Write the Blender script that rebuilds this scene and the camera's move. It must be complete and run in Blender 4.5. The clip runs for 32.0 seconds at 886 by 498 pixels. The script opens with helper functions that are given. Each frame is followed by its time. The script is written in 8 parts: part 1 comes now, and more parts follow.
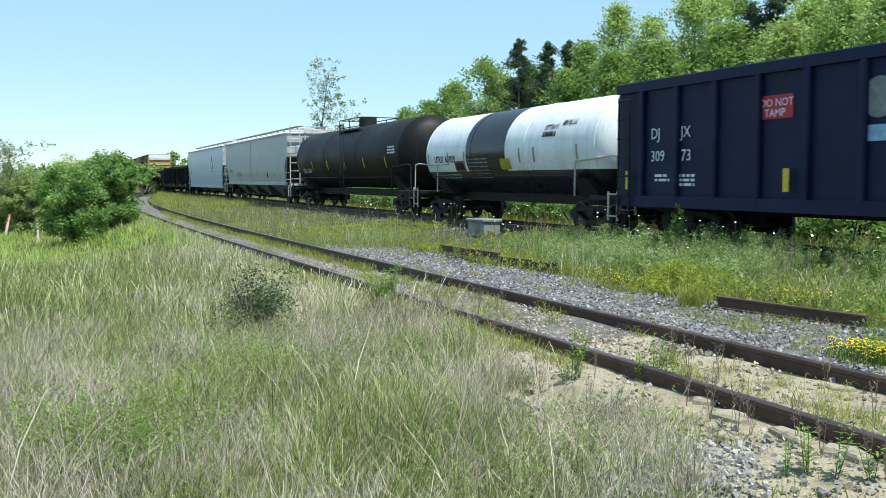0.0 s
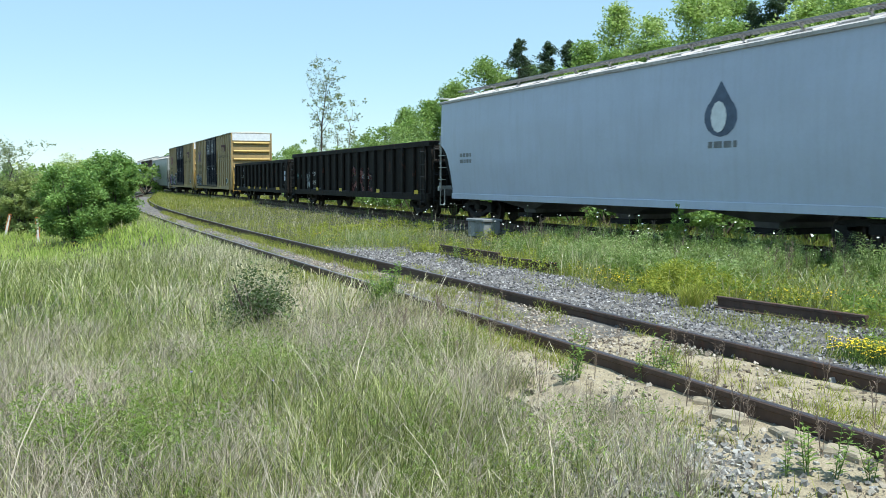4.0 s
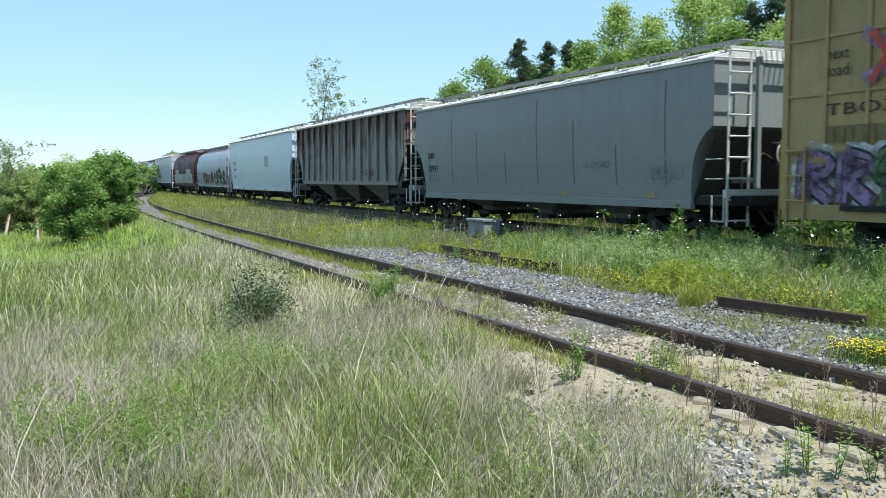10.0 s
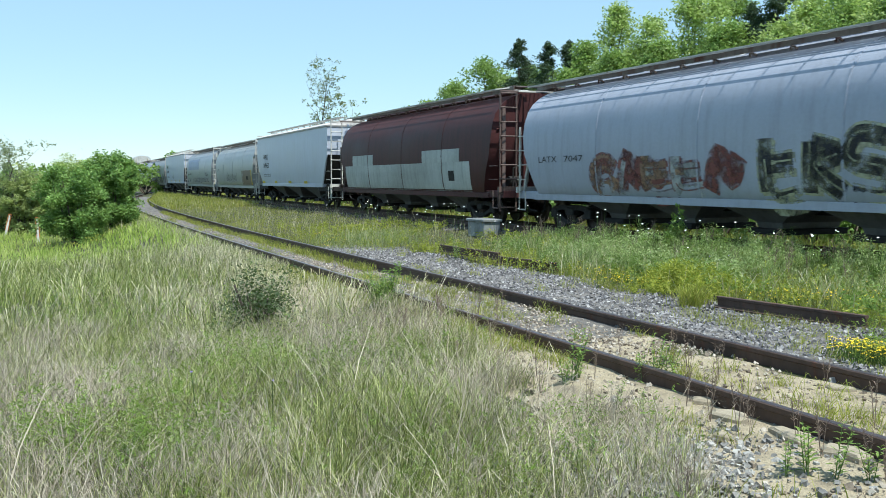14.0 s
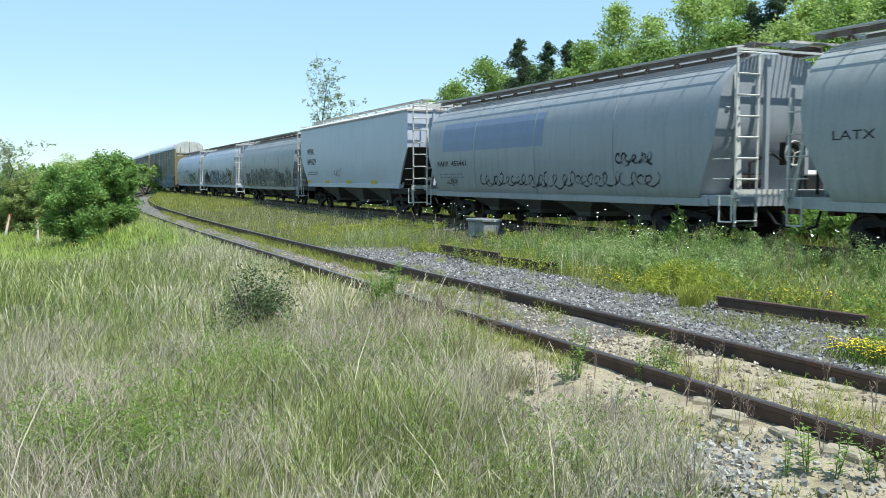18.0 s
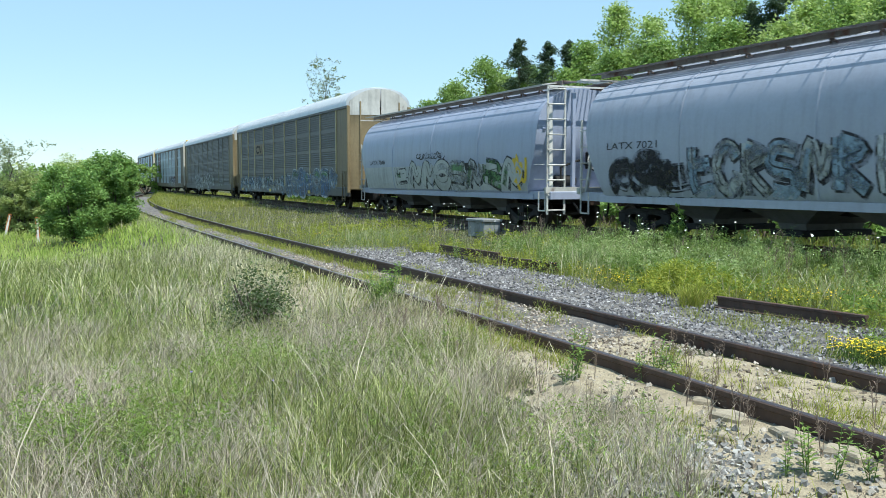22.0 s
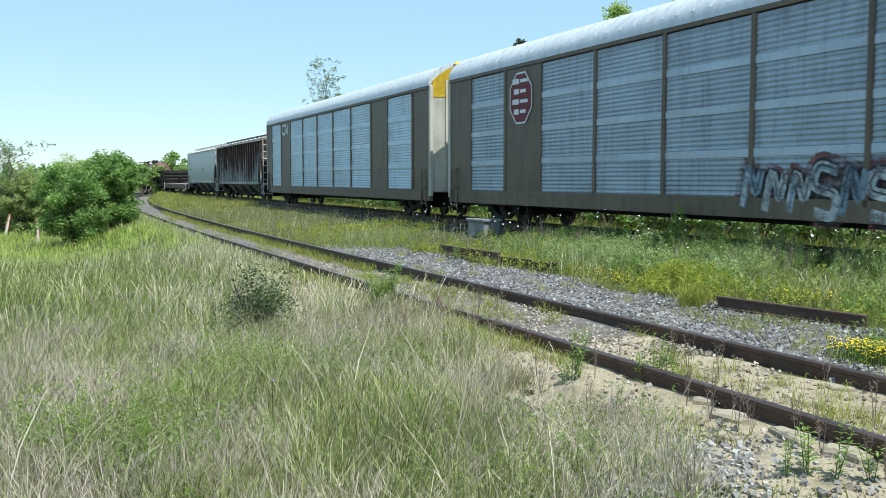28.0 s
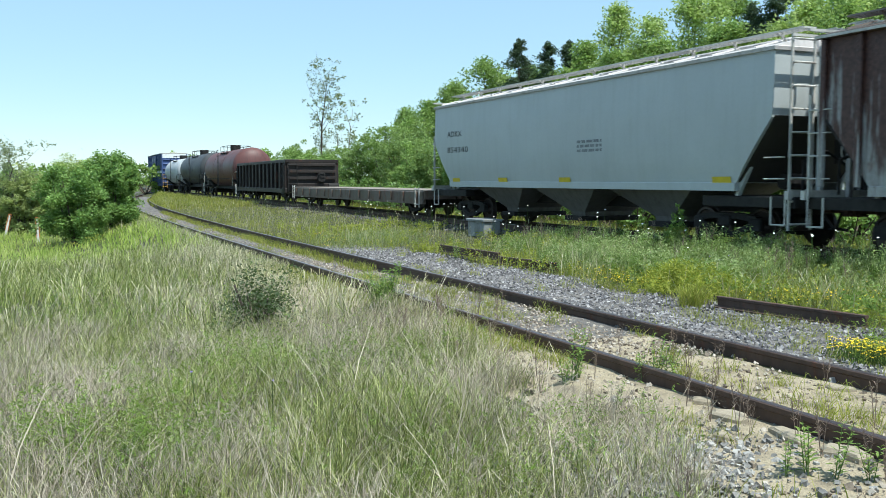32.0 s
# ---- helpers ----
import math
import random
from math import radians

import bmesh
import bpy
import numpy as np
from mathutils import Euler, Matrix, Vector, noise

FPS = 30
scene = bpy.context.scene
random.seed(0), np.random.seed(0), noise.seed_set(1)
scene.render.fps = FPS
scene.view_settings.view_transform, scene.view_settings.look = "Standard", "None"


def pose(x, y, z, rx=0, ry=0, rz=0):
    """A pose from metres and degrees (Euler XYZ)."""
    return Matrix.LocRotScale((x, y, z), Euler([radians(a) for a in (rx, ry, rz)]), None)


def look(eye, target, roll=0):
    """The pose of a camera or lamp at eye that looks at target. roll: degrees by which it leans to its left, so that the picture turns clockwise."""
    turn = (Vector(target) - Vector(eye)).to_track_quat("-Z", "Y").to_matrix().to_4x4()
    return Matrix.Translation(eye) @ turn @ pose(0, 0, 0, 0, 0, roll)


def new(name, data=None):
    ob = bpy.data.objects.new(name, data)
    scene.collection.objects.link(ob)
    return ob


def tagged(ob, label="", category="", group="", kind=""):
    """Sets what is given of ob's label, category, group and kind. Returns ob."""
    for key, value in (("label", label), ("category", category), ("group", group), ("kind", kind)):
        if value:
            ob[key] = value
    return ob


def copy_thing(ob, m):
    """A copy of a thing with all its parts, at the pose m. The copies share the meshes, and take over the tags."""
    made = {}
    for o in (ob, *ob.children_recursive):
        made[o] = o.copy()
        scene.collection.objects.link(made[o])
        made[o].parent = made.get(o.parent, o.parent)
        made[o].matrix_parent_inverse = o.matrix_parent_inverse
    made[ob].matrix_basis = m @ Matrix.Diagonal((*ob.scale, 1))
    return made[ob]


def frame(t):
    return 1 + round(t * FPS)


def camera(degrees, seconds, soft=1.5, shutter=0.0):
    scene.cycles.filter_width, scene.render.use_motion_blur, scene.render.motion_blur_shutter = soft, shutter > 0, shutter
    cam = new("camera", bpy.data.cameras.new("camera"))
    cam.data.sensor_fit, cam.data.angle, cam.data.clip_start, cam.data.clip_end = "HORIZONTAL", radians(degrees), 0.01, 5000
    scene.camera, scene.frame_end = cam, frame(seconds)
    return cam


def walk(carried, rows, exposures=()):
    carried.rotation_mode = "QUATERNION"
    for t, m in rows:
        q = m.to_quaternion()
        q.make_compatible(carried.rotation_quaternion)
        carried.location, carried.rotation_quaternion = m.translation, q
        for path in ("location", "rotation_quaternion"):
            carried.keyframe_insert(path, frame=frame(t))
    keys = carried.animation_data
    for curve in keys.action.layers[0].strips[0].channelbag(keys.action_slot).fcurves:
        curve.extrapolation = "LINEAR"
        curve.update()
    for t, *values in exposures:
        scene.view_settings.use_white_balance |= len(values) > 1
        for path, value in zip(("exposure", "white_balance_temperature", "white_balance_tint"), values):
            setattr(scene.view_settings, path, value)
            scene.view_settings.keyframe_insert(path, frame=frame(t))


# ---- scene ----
# Camera: it stands still on a low bank beside a siding.
cam = camera(50.61, 32.0, soft=0.75, shutter=0.1)
CAM = pose(0, 0, 1.426, 90 - 4.206, 0, 0)
walk(cam, [(0.0, CAM), (32.0, CAM)], exposures=[(0.0, 0.6, 6050, 4), (32.0, 0.6, 6050, 4)])

# Daylight: a high sun from beyond the train, to the right.
SUN_AZ, SUN_EL = radians(-47), radians(64)
world = bpy.data.worlds.new("sky")
scene.world = world
world.use_nodes = True
wn = world.node_tree.nodes
sky = wn.new("ShaderNodeTexSky")
sky.sky_type, sky.sun_disc = "NISHITA", False
sky.sun_elevation, sky.sun_rotation = SUN_EL, math.pi / 2 - SUN_AZ
sky.air_density, sky.dust_density, sky.ozone_density = 1.0, 0.0, 2.2
haze = wn.new("ShaderNodeMix")
haze.data_type = "RGBA"
haze.inputs[0].default_value = 0.6
haze.inputs[7].default_value = (2.75, 4.05, 5.0, 1)
world.node_tree.links.new(sky.outputs["Color"], haze.inputs[6])
world.node_tree.links.new(haze.outputs[2], wn["Background"].inputs["Color"])
wn["Background"].inputs["Strength"].default_value = 0.12
sun_data = bpy.data.lights.new("sun", "SUN")
sun_data.energy, sun_data.angle, sun_data.color = 4.4, radians(0.53), (1.0, 0.95, 0.87)
sun = new("sun", sun_data)
SUN_VEC = Vector((math.cos(SUN_AZ) * math.cos(SUN_EL), math.sin(SUN_AZ) * math.cos(SUN_EL), math.sin(SUN_EL)))
sun.matrix_world = look(SUN_VEC * 80, (0, 0, 0))

rnd = random.Random(7)
rg = np.random.default_rng(11)


# ---------- materials ----------
def nodes_of(name, rough=0.6, metal=0.0):
    m = bpy.data.materials.new(name)
    m.use_nodes = True
    nt = m.node_tree
    b = nt.nodes["Principled BSDF"]
    b.inputs["Roughness"].default_value = rough
    b.inputs["Metallic"].default_value = metal
    b.inputs["Specular IOR Level"].default_value = 0.35
    return m, nt, b


def coords(nt, scale=(1, 1, 1), kind="Object"):
    tc = nt.nodes.new("ShaderNodeTexCoord")
    mp = nt.nodes.new("ShaderNodeMapping")
    mp.inputs["Scale"].default_value = scale
    nt.links.new(tc.outputs[kind], mp.inputs["Vector"])
    return mp.outputs["Vector"]


def noise_tex(nt, vec, scale, detail=5.0, rough=0.6):
    n = nt.nodes.new("ShaderNodeTexNoise")
    n.inputs["Scale"].default_value, n.inputs["Detail"].default_value = scale, detail
    n.inputs["Roughness"].default_value = rough
    if vec is not None:
        nt.links.new(vec, n.inputs["Vector"])
    return n.outputs["Fac"]


def ramp(nt, fac, stops):
    r = nt.nodes.new("ShaderNodeValToRGB")
    e = r.color_ramp.elements
    while len(e) < len(stops):
        e.new(0.5)
    for el, (p, c) in zip(e, stops):
        el.position, el.color = p, (c, c, c, 1) if isinstance(c, (int, float)) else (*c, 1)
    nt.links.new(fac, r.inputs["Fac"])
    return r.outputs["Color"]


def mix(nt, fac, a, b, mode="MIX"):
    m = nt.nodes.new("ShaderNodeMix")
    m.data_type, m.blend_type = "RGBA", mode
    for sock, val in ((m.inputs[0], fac), (m.inputs[6], a), (m.inputs[7], b)):
        if isinstance(val, (int, float)):
            sock.default_value = val
        elif isinstance(val, tuple):
            sock.default_value = (*val, 1)
        else:
            nt.links.new(val, sock)
    return m.outputs[2]


def bump(nt, b, height, strength=0.3, dist=0.01):
    n = nt.nodes.new("ShaderNodeBump")
    n.inputs["Strength"].default_value, n.inputs["Distance"].default_value = strength, dist
    nt.links.new(height, n.inputs["Height"])
    nt.links.new(n.outputs["Normal"], b.inputs["Normal"])


PAINTS = {}


def paint(name, col, dirt=(0.06, 0.052, 0.045), amount=0.45, rust=0.0, rough=0.5, metal=0.0, streak=0.3, rust_top=0.0, seed=0.0):
    """Weathered paint on sheet metal: broad fading, vertical dirt streaks, rust blooms."""
    if name in PAINTS:
        return PAINTS[name]
    m, nt, b = nodes_of(name, rough, metal)
    tc = nt.nodes.new("ShaderNodeTexCoord")
    off = nt.nodes.new("ShaderNodeVectorMath")
    info = nt.nodes.new("ShaderNodeObjectInfo")
    mul = nt.nodes.new("ShaderNodeMath")
    mul.operation = "MULTIPLY"
    mul.inputs[1].default_value = 37.0
    nt.links.new(info.outputs["Random"], mul.inputs[0])
    nt.links.new(tc.outputs["Object"], off.inputs[0])
    nt.links.new(mul.outputs[0], off.inputs[1])

    def vec(s):
        mp = nt.nodes.new("ShaderNodeMapping")
        mp.inputs["Scale"].default_value = s
        mp.inputs["Location"].default_value = (seed, seed * 2, 0)
        nt.links.new(off.outputs[0], mp.inputs["Vector"])
        return mp.outputs["Vector"]
    broad = noise_tex(nt, vec((0.35, 0.35, 0.6)), 1.2, 4)
    lighter = tuple(min(1, c * (1.18 if amount > 0.26 else 1.06) + 0.01) for c in col)
    darker = tuple(c * (0.78 if amount > 0.26 else 0.94) for c in col)
    c = ramp(nt, broad, [(0.3, darker), (0.5, col), (0.72, lighter)])
    st = ramp(nt, noise_tex(nt, vec((3.0, 3.0, streak)), 1.6, 7, 0.65), [(0.47, 0.0), (0.72, 1.0)])
    k = mix(nt, 1.0, (amount, amount, amount), st, "MULTIPLY")
    c = mix(nt, k, c, dirt)
    fine = noise_tex(nt, vec((1, 1, 1)), 14, 6, 0.7)
    c = mix(nt, ramp(nt, fine, [(0.35, min(0.16, 0.36 * amount)), (0.6, 0.0)]), c, tuple(0.5 * x for x in dirt))
    if rust:
        r = ramp(nt, noise_tex(nt, vec((1.1, 1.1, 0.55)), 2.2, 9, 0.72), [(0.62 - 0.25 * rust, 0.0), (0.74 - 0.2 * rust, 1.0)])
        rc = ramp(nt, fine, [(0.3, (0.05, 0.018, 0.012)), (0.7, (0.17, 0.07, 0.04))])
        c = mix(nt, r, c, rc)
    if rust_top:
        sp = nt.nodes.new("ShaderNodeSeparateXYZ")
        nt.links.new(tc.outputs["Object"], sp.inputs[0])
        ns = noise_tex(nt, vec((2.2, 2.2, 0.2)), 2.0, 7, 0.66)
        ad = nt.nodes.new("ShaderNodeMath")
        ad.operation = "MULTIPLY_ADD"
        ad.inputs[1].default_value = 10.0
        nt.links.new(ns, ad.inputs[0])
        nt.links.new(sp.outputs["Z"], ad.inputs[2])
        f = nt.nodes.new("ShaderNodeMapRange")
        f.inputs["From Min"].default_value, f.inputs["From Max"].default_value = 9.0 - 2 * rust_top, 9.9 - 2 * rust_top
        nt.links.new(ad.outputs[0], f.inputs["Value"])
        rc = ramp(nt, fine, [(0.3, (0.038, 0.02, 0.018)), (0.7, (0.115, 0.058, 0.047))])
        c = mix(nt, f.outputs["Result"], c, rc)
    nt.links.new(c, b.inputs["Base Color"])
    rr = ramp(nt, broad, [(0.3, rough * 0.85), (0.7, min(1, rough * 1.2))])
    nt.links.new(rr, b.inputs["Roughness"])
    if max(col) < 0.09:
        b.inputs["Specular IOR Level"].default_value = 0.16
    bump(nt, b, fine, 0.12, 0.01)
    PAINTS[name] = m
    return m


def earth(name, stops, scale=3.0, rough=0.95, fine_scale=40, bump_d=0.03, seed=0):
    m, nt, b = nodes_of(name, rough)
    v = coords(nt)
    c = ramp(nt, noise_tex(nt, v, scale, 8, 0.65), stops)
    f = noise_tex(nt, v, fine_scale, 6, 0.7)
    c = mix(nt, 0.75, c, ramp(nt, f, [(0.3, 0.35), (0.7, 1.15)]), "MULTIPLY")
    nt.links.new(c, b.inputs["Base Color"])
    bump(nt, b, f, 0.7, bump_d)
    return m


def leafy(name, cols, thin=0.35, rough=0.55, patch=0.25, second=None):
    """Leaves and blades: colour from leaf to leaf and in broad patches, some light let through."""
    m, nt, b = nodes_of(name, rough)
    geo = nt.nodes.new("ShaderNodeNewGeometry")
    c = ramp(nt, geo.outputs["Random Per Island"], [(i / max(1, len(cols) - 1), q) for i, q in enumerate(cols)])
    pn = noise_tex(nt, coords(nt), patch, 5, 0.6)
    if second:
        c2 = ramp(nt, geo.outputs["Random Per Island"], [(i / max(1, len(second) - 1), q) for i, q in enumerate(second)])
        c = mix(nt, ramp(nt, pn, [(0.44, 0.0), (0.58, 1.0)]), c, c2)
    c = mix(nt, 0.85, c, ramp(nt, pn, [(0.3, 0.55), (0.5, 0.95), (0.7, 1.28)]), "MULTIPLY")
    nt.links.new(c, b.inputs["Base Color"])
    b.inputs["Specular IOR Level"].default_value = 0.3
    tr = nt.nodes.new("ShaderNodeBsdfTranslucent")
    nt.links.new(mix(nt, 0.4, c, (0.32, 0.44, 0.07)), tr.inputs["Color"])
    ms = nt.nodes.new("ShaderNodeMixShader")
    ms.inputs[0].default_value = thin
    nt.links.new(b.outputs[0], ms.inputs[1])
    nt.links.new(tr.outputs[0], ms.inputs[2])
    nt.links.new(ms.outputs[0], nt.nodes["Material Output"].inputs["Surface"])
    return m


def stone(name, stops, rough=0.9, by_object=False):
    m, nt, b = nodes_of(name, rough)
    geo = nt.nodes.new("ShaderNodeObjectInfo" if by_object else "ShaderNodeNewGeometry")
    c = ramp(nt, geo.outputs["Random" if by_object else "Random Per Island"], stops)
    f = noise_tex(nt, coords(nt), 30, 6, 0.7)
    c = mix(nt, 0.6, c, ramp(nt, f, [(0.3, 0.55), (0.7, 1.2)]), "MULTIPLY")
    nt.links.new(c, b.inputs["Base Color"])
    bump(nt, b, f, 0.5, 0.02)
    return m


def plain(name, col, rough=0.6, metal=0.0, var=0.25, scale=6.0):
    if name in PAINTS:
        return PAINTS[name]
    m, nt, b = nodes_of(name, rough, metal)
    f = noise_tex(nt, coords(nt), scale, 6, 0.65)
    c = ramp(nt, f, [(0.3, tuple(x * (1 - var) for x in col)), (0.7, tuple(min(1, x * (1 + var)) for x in col))])
    nt.links.new(c, b.inputs["Base Color"])
    bump(nt, b, f, 0.15, 0.01)
    PAINTS[name] = m
    return m


def sprayed(name, col, wear=0.5):
    """Thin, worn spray paint that lets the old paint show through."""
    if name in PAINTS:
        return PAINTS[name]
    m, nt, b = nodes_of(name, 0.6)
    v = coords(nt)
    c = ramp(nt, noise_tex(nt, v, 1.4, 5, 0.6), [(0.3, tuple(x * 0.6 for x in col)), (0.7, tuple(min(1, x * 1.25) for x in col))])
    nt.links.new(c, b.inputs["Base Color"])
    a = ramp(nt, noise_tex(nt, v, 3.2, 8, 0.7), [(0.36 + 0.1 * wear, 0.15), (0.5 + 0.14 * wear, 0.95)])
    nt.links.new(a, b.inputs["Alpha"])
    PAINTS[name] = m
    return m


GRIME = plain("grimy_black_steel", (0.016, 0.015, 0.014), 0.75, 0.0, 0.5)
WHEEL = plain("worn_wheel_steel", (0.05, 0.04, 0.035), 0.5, 0.6, 0.4)
RAIL_SIDE = paint("rusty_rail_steel", (0.1, 0.066, 0.052), (0.02, 0.014, 0.012), 0.5, 0.25, 0.6, 0.2)
RAIL_TOP = plain("polished_rail_head", (0.6, 0.58, 0.57), 0.25, 0.9, 0.15)
RAIL_DULL = plain("dull_rail_head", (0.16, 0.125, 0.125), 0.32, 0.75, 0.35)
TIE = plain("old_tie_wood", (0.085, 0.07, 0.058), 0.9, 0.0, 0.4, 9)
LADDER_WHITE = paint("pale_ladder_paint", (0.55, 0.54, 0.5), amount=0.4, rust=0.1)
MARK_BLACK = plain("black_lettering", (0.012, 0.013, 0.016), 0.6)
MARK_WHITE = plain("white_lettering", (0.72, 0.74, 0.76), 0.6, 0, 0.12)
MARK_GREY = plain("faded_grey_lettering", (0.2, 0.21, 0.22), 0.7, 0, 0.3)
REFLECT = plain("yellow_reflector_tape", (0.62, 0.47, 0.03), 0.4, 0, 0.15)


# ---------- meshes ----------
class Geo:
    def __init__(self):
        self.v, self.f = [], []

    def add(self, verts, faces):
        n = len(self.v)
        self.v += [tuple(p) for p in verts]
        self.f += [tuple(i + n for i in q) for q in faces]
        return self

    def box(self, x0, x1, y0, y1, z0, z1):
        v = [(x, y, z) for z in (z0, z1) for y in (y0, y1) for x in (x0, x1)]
        return self.add(v, [(0, 2, 3, 1), (4, 5, 7, 6), (0, 1, 5, 4), (2, 6, 7, 3), (0, 4, 6, 2), (1, 3, 7, 5)])

    def cbox(self, x0, x1, y0, y1, z0, z1, b=0.02):
        """A box with chamfered upright and top edges."""
        ring = [(x0 + b, y0), (x1 - b, y0), (x1, y0 + b), (x1, y1 - b), (x1 - b, y1), (x0 + b, y1), (x0, y1 - b), (x0, y0 + b)]
        cx, cy = (x0 + x1) / 2, (y0 + y1) / 2
        sx, sy = 1 - 2 * b / max(1e-6, x1 - x0), 1 - 2 * b / max(1e-6, y1 - y0)
        v = [(x, y, z0) for x, y in ring] + [(x, y, z1 - b) for x, y in ring] + [(cx + (x - cx) * sx, cy + (y - cy) * sy, z1) for x, y in ring]
        f = [tuple(range(7, -1, -1)), tuple(range(16, 24))]
        for lay in (0, 8):
            f += [(lay + i, lay + (i + 1) % 8, lay + 8 + (i + 1) % 8, lay + 8 + i) for i in range(8)]
        return self.add(v, f)

    def bar(self, p, q, w, h=None):
        p, q = Vector(p), Vector(q)
        d = (q - p).normalized()
        u = d.cross(Vector((0, 0, 1)))
        u = Vector((1, 0, 0)) if u.length < 1e-4 else u.normalized()
        n = u.cross(d)
        h = h or w
        c = [(-1, -1), (1, -1), (1, 1), (-1, 1)]
        v = [tuple(e + u * (a * w / 2) + n * (b * h / 2)) for e in (p, q) for a, b in c]
        return self.add(v, [(0, 1, 2, 3), (7, 6, 5, 4), (0, 4, 5, 1), (1, 5, 6, 2), (2, 6, 7, 3), (3, 7, 4, 0)])

    def rod(self, p, q, r, n=6, r2=None):
        p, q = Vector(p), Vector(q)
        d = (q - p).normalized()
        u = d.orthogonal().normalized()
        w = d.cross(u)
        r2 = r if r2 is None else r2
        v = [tuple(e + (u * math.cos(2 * math.pi * i / n) + w * math.sin(2 * math.pi * i / n)) * k) for e, k in ((p, r), (q, r2)) for i in range(n)]
        f = [(i, (i + 1) % n, n + (i + 1) % n, n + i) for i in range(n)] + [tuple(range(n - 1, -1, -1)), tuple(range(n, 2 * n))]
        return self.add(v, f)

    def pipe(self, pts, r, n=6):
        for a, b in zip(pts, pts[1:]):
            self.rod(a, b, r, n)
        return self

    def lathe(self, prof, cy, cz, n=28, axis="x"):
        """Turn a profile of (along, radius) round an axis along x, or along y."""
        v, f = [], []
        for a, r in prof:
            for i in range(n):
                t = 2 * math.pi * i / n
                v.append((a, cy + r * math.cos(t), cz + r * math.sin(t)) if axis == "x" else (cy + r * math.cos(t), a, cz + r * math.sin(t)))
        for k in range(len(prof) - 1):
            for i in range(n):
                q = (k * n + i, k * n + (i + 1) % n, (k + 1) * n + (i + 1) % n, (k + 1) * n + i)
                f.append(q if axis == "y" else q[::-1])
        m = len(prof) - 1
        f += [tuple(range(n)), tuple(range(m * n + n - 1, m * n - 1, -1))]
        return self.add(v, f)

    def loft(self, levels, seg=1):
        """Rectangles (z, xa, xb, half width) stacked in height and joined, closed at both ends."""
        v, f = [], []
        row = 2 * (seg + 1)
        for z, xa, xb, w in levels:
            xs = [xa + (xb - xa) * i / seg for i in range(seg + 1)]
            v += [(x, -w, z) for x in xs] + [(x, w, z) for x in reversed(xs)]
        for k in range(len(levels) - 1):
            for i in range(row):
                f.append((k * row + i, k * row + (i + 1) % row, (k + 1) * row + (i + 1) % row, (k + 1) * row + i))
        top = (len(levels) - 1) * row
        for i in range(seg):
            f.append((i, row - 1 - i, row - 2 - i, i + 1))
            f.append((top + i, top + i + 1, top + row - 2 - i, top + row - 1 - i))
        return self.add(v, f)

    def mesh(self, name, mat, smooth=None):
        me = bpy.data.meshes.new(name)
        me.from_pydata(self.v, [], self.f)
        me.materials.append(mat)
        if smooth is not None:
            me.polygons.foreach_set("use_smooth", [True] * len(me.polygons))
            me.set_sharp_from_angle(angle=radians(smooth))
        me.update()
        return me


def link(name, me, parent=None, label="", m=None):
    ob = new(name, me)
    if parent is not None:
        ob.parent = parent
    if m is not None:
        ob.matrix_basis = m
    if label:
        ob["label"] = label
    return ob


def part(name, geo, mat, parent=None, label="", smooth=None, m=None):
    return link(name, geo.mesh(name, mat, smooth), parent, label, m)


def big_mesh(name, verts, mat, tris=None, quads=None, smooth=False):
    """A mesh from arrays of points, triangles and quads."""
    me = bpy.data.meshes.new(name)
    tris = np.zeros((0, 3), int) if tris is None else np.asarray(tris)
    quads = np.zeros((0, 4), int) if quads is None else np.asarray(quads)
    loops = np.concatenate([quads.ravel(), tris.ravel()]).astype(np.int32)
    starts = np.concatenate([np.arange(len(quads)) * 4, len(quads) * 4 + np.arange(len(tris)) * 3]).astype(np.int32)
    me.vertices.add(len(verts))
    me.vertices.foreach_set("co", np.asarray(verts, np.float32).ravel())
    me.loops.add(len(loops))
    me.loops.foreach_set("vertex_index", loops)
    me.polygons.add(len(starts))
    me.polygons.foreach_set("loop_start", starts)
    me.polygons.foreach_set("use_smooth", np.full(len(starts), smooth, bool))
    me.materials.append(mat)
    me.update(calc_edges=True)
    return me


# ---------- the two tracks ----------
def run_track(x0, y0, knots, lo, hi, step=0.5):
    """A centre line from headings (degrees) along its length; returns length, x, y, heading."""
    s = np.arange(lo, hi + step / 2, step)
    th = np.radians(np.interp(s, [k[0] for k in knots], [k[1] for k in knots]))
    x = np.concatenate([[0], np.cumsum((np.cos(th[1:]) + np.cos(th[:-1])) / 2 * step)])
    y = np.concatenate([[0], np.cumsum((np.sin(th[1:]) + np.sin(th[:-1])) / 2 * step)])
    i = int(np.argmin(abs(s)))
    return s, x - x[i] + x0, y - y[i] + y0, th


MAIN = run_track(5.276, 25.0, [(-60, 111.1), (-40, 111.5), (-20, 113.2), (0, 113.5), (20, 113.07), (40, 112.62), (60, 112.51), (80, 112.73), (100, 112.88), (120, 112.24), (140, 111.3), (170, 110.8)], -620, 820)
SIDE = run_track(1.730, 10.0, [(-12, 113.27), (0, 113.85), (10, 113.85), (20, 113.45), (30, 112.7), (40, 111.73), (60, 109.38), (80, 106.8), (100, 104.6), (112, 104.2)], -34, 106)
RAIL_Z, SIDE_Z = 0.0, -0.185


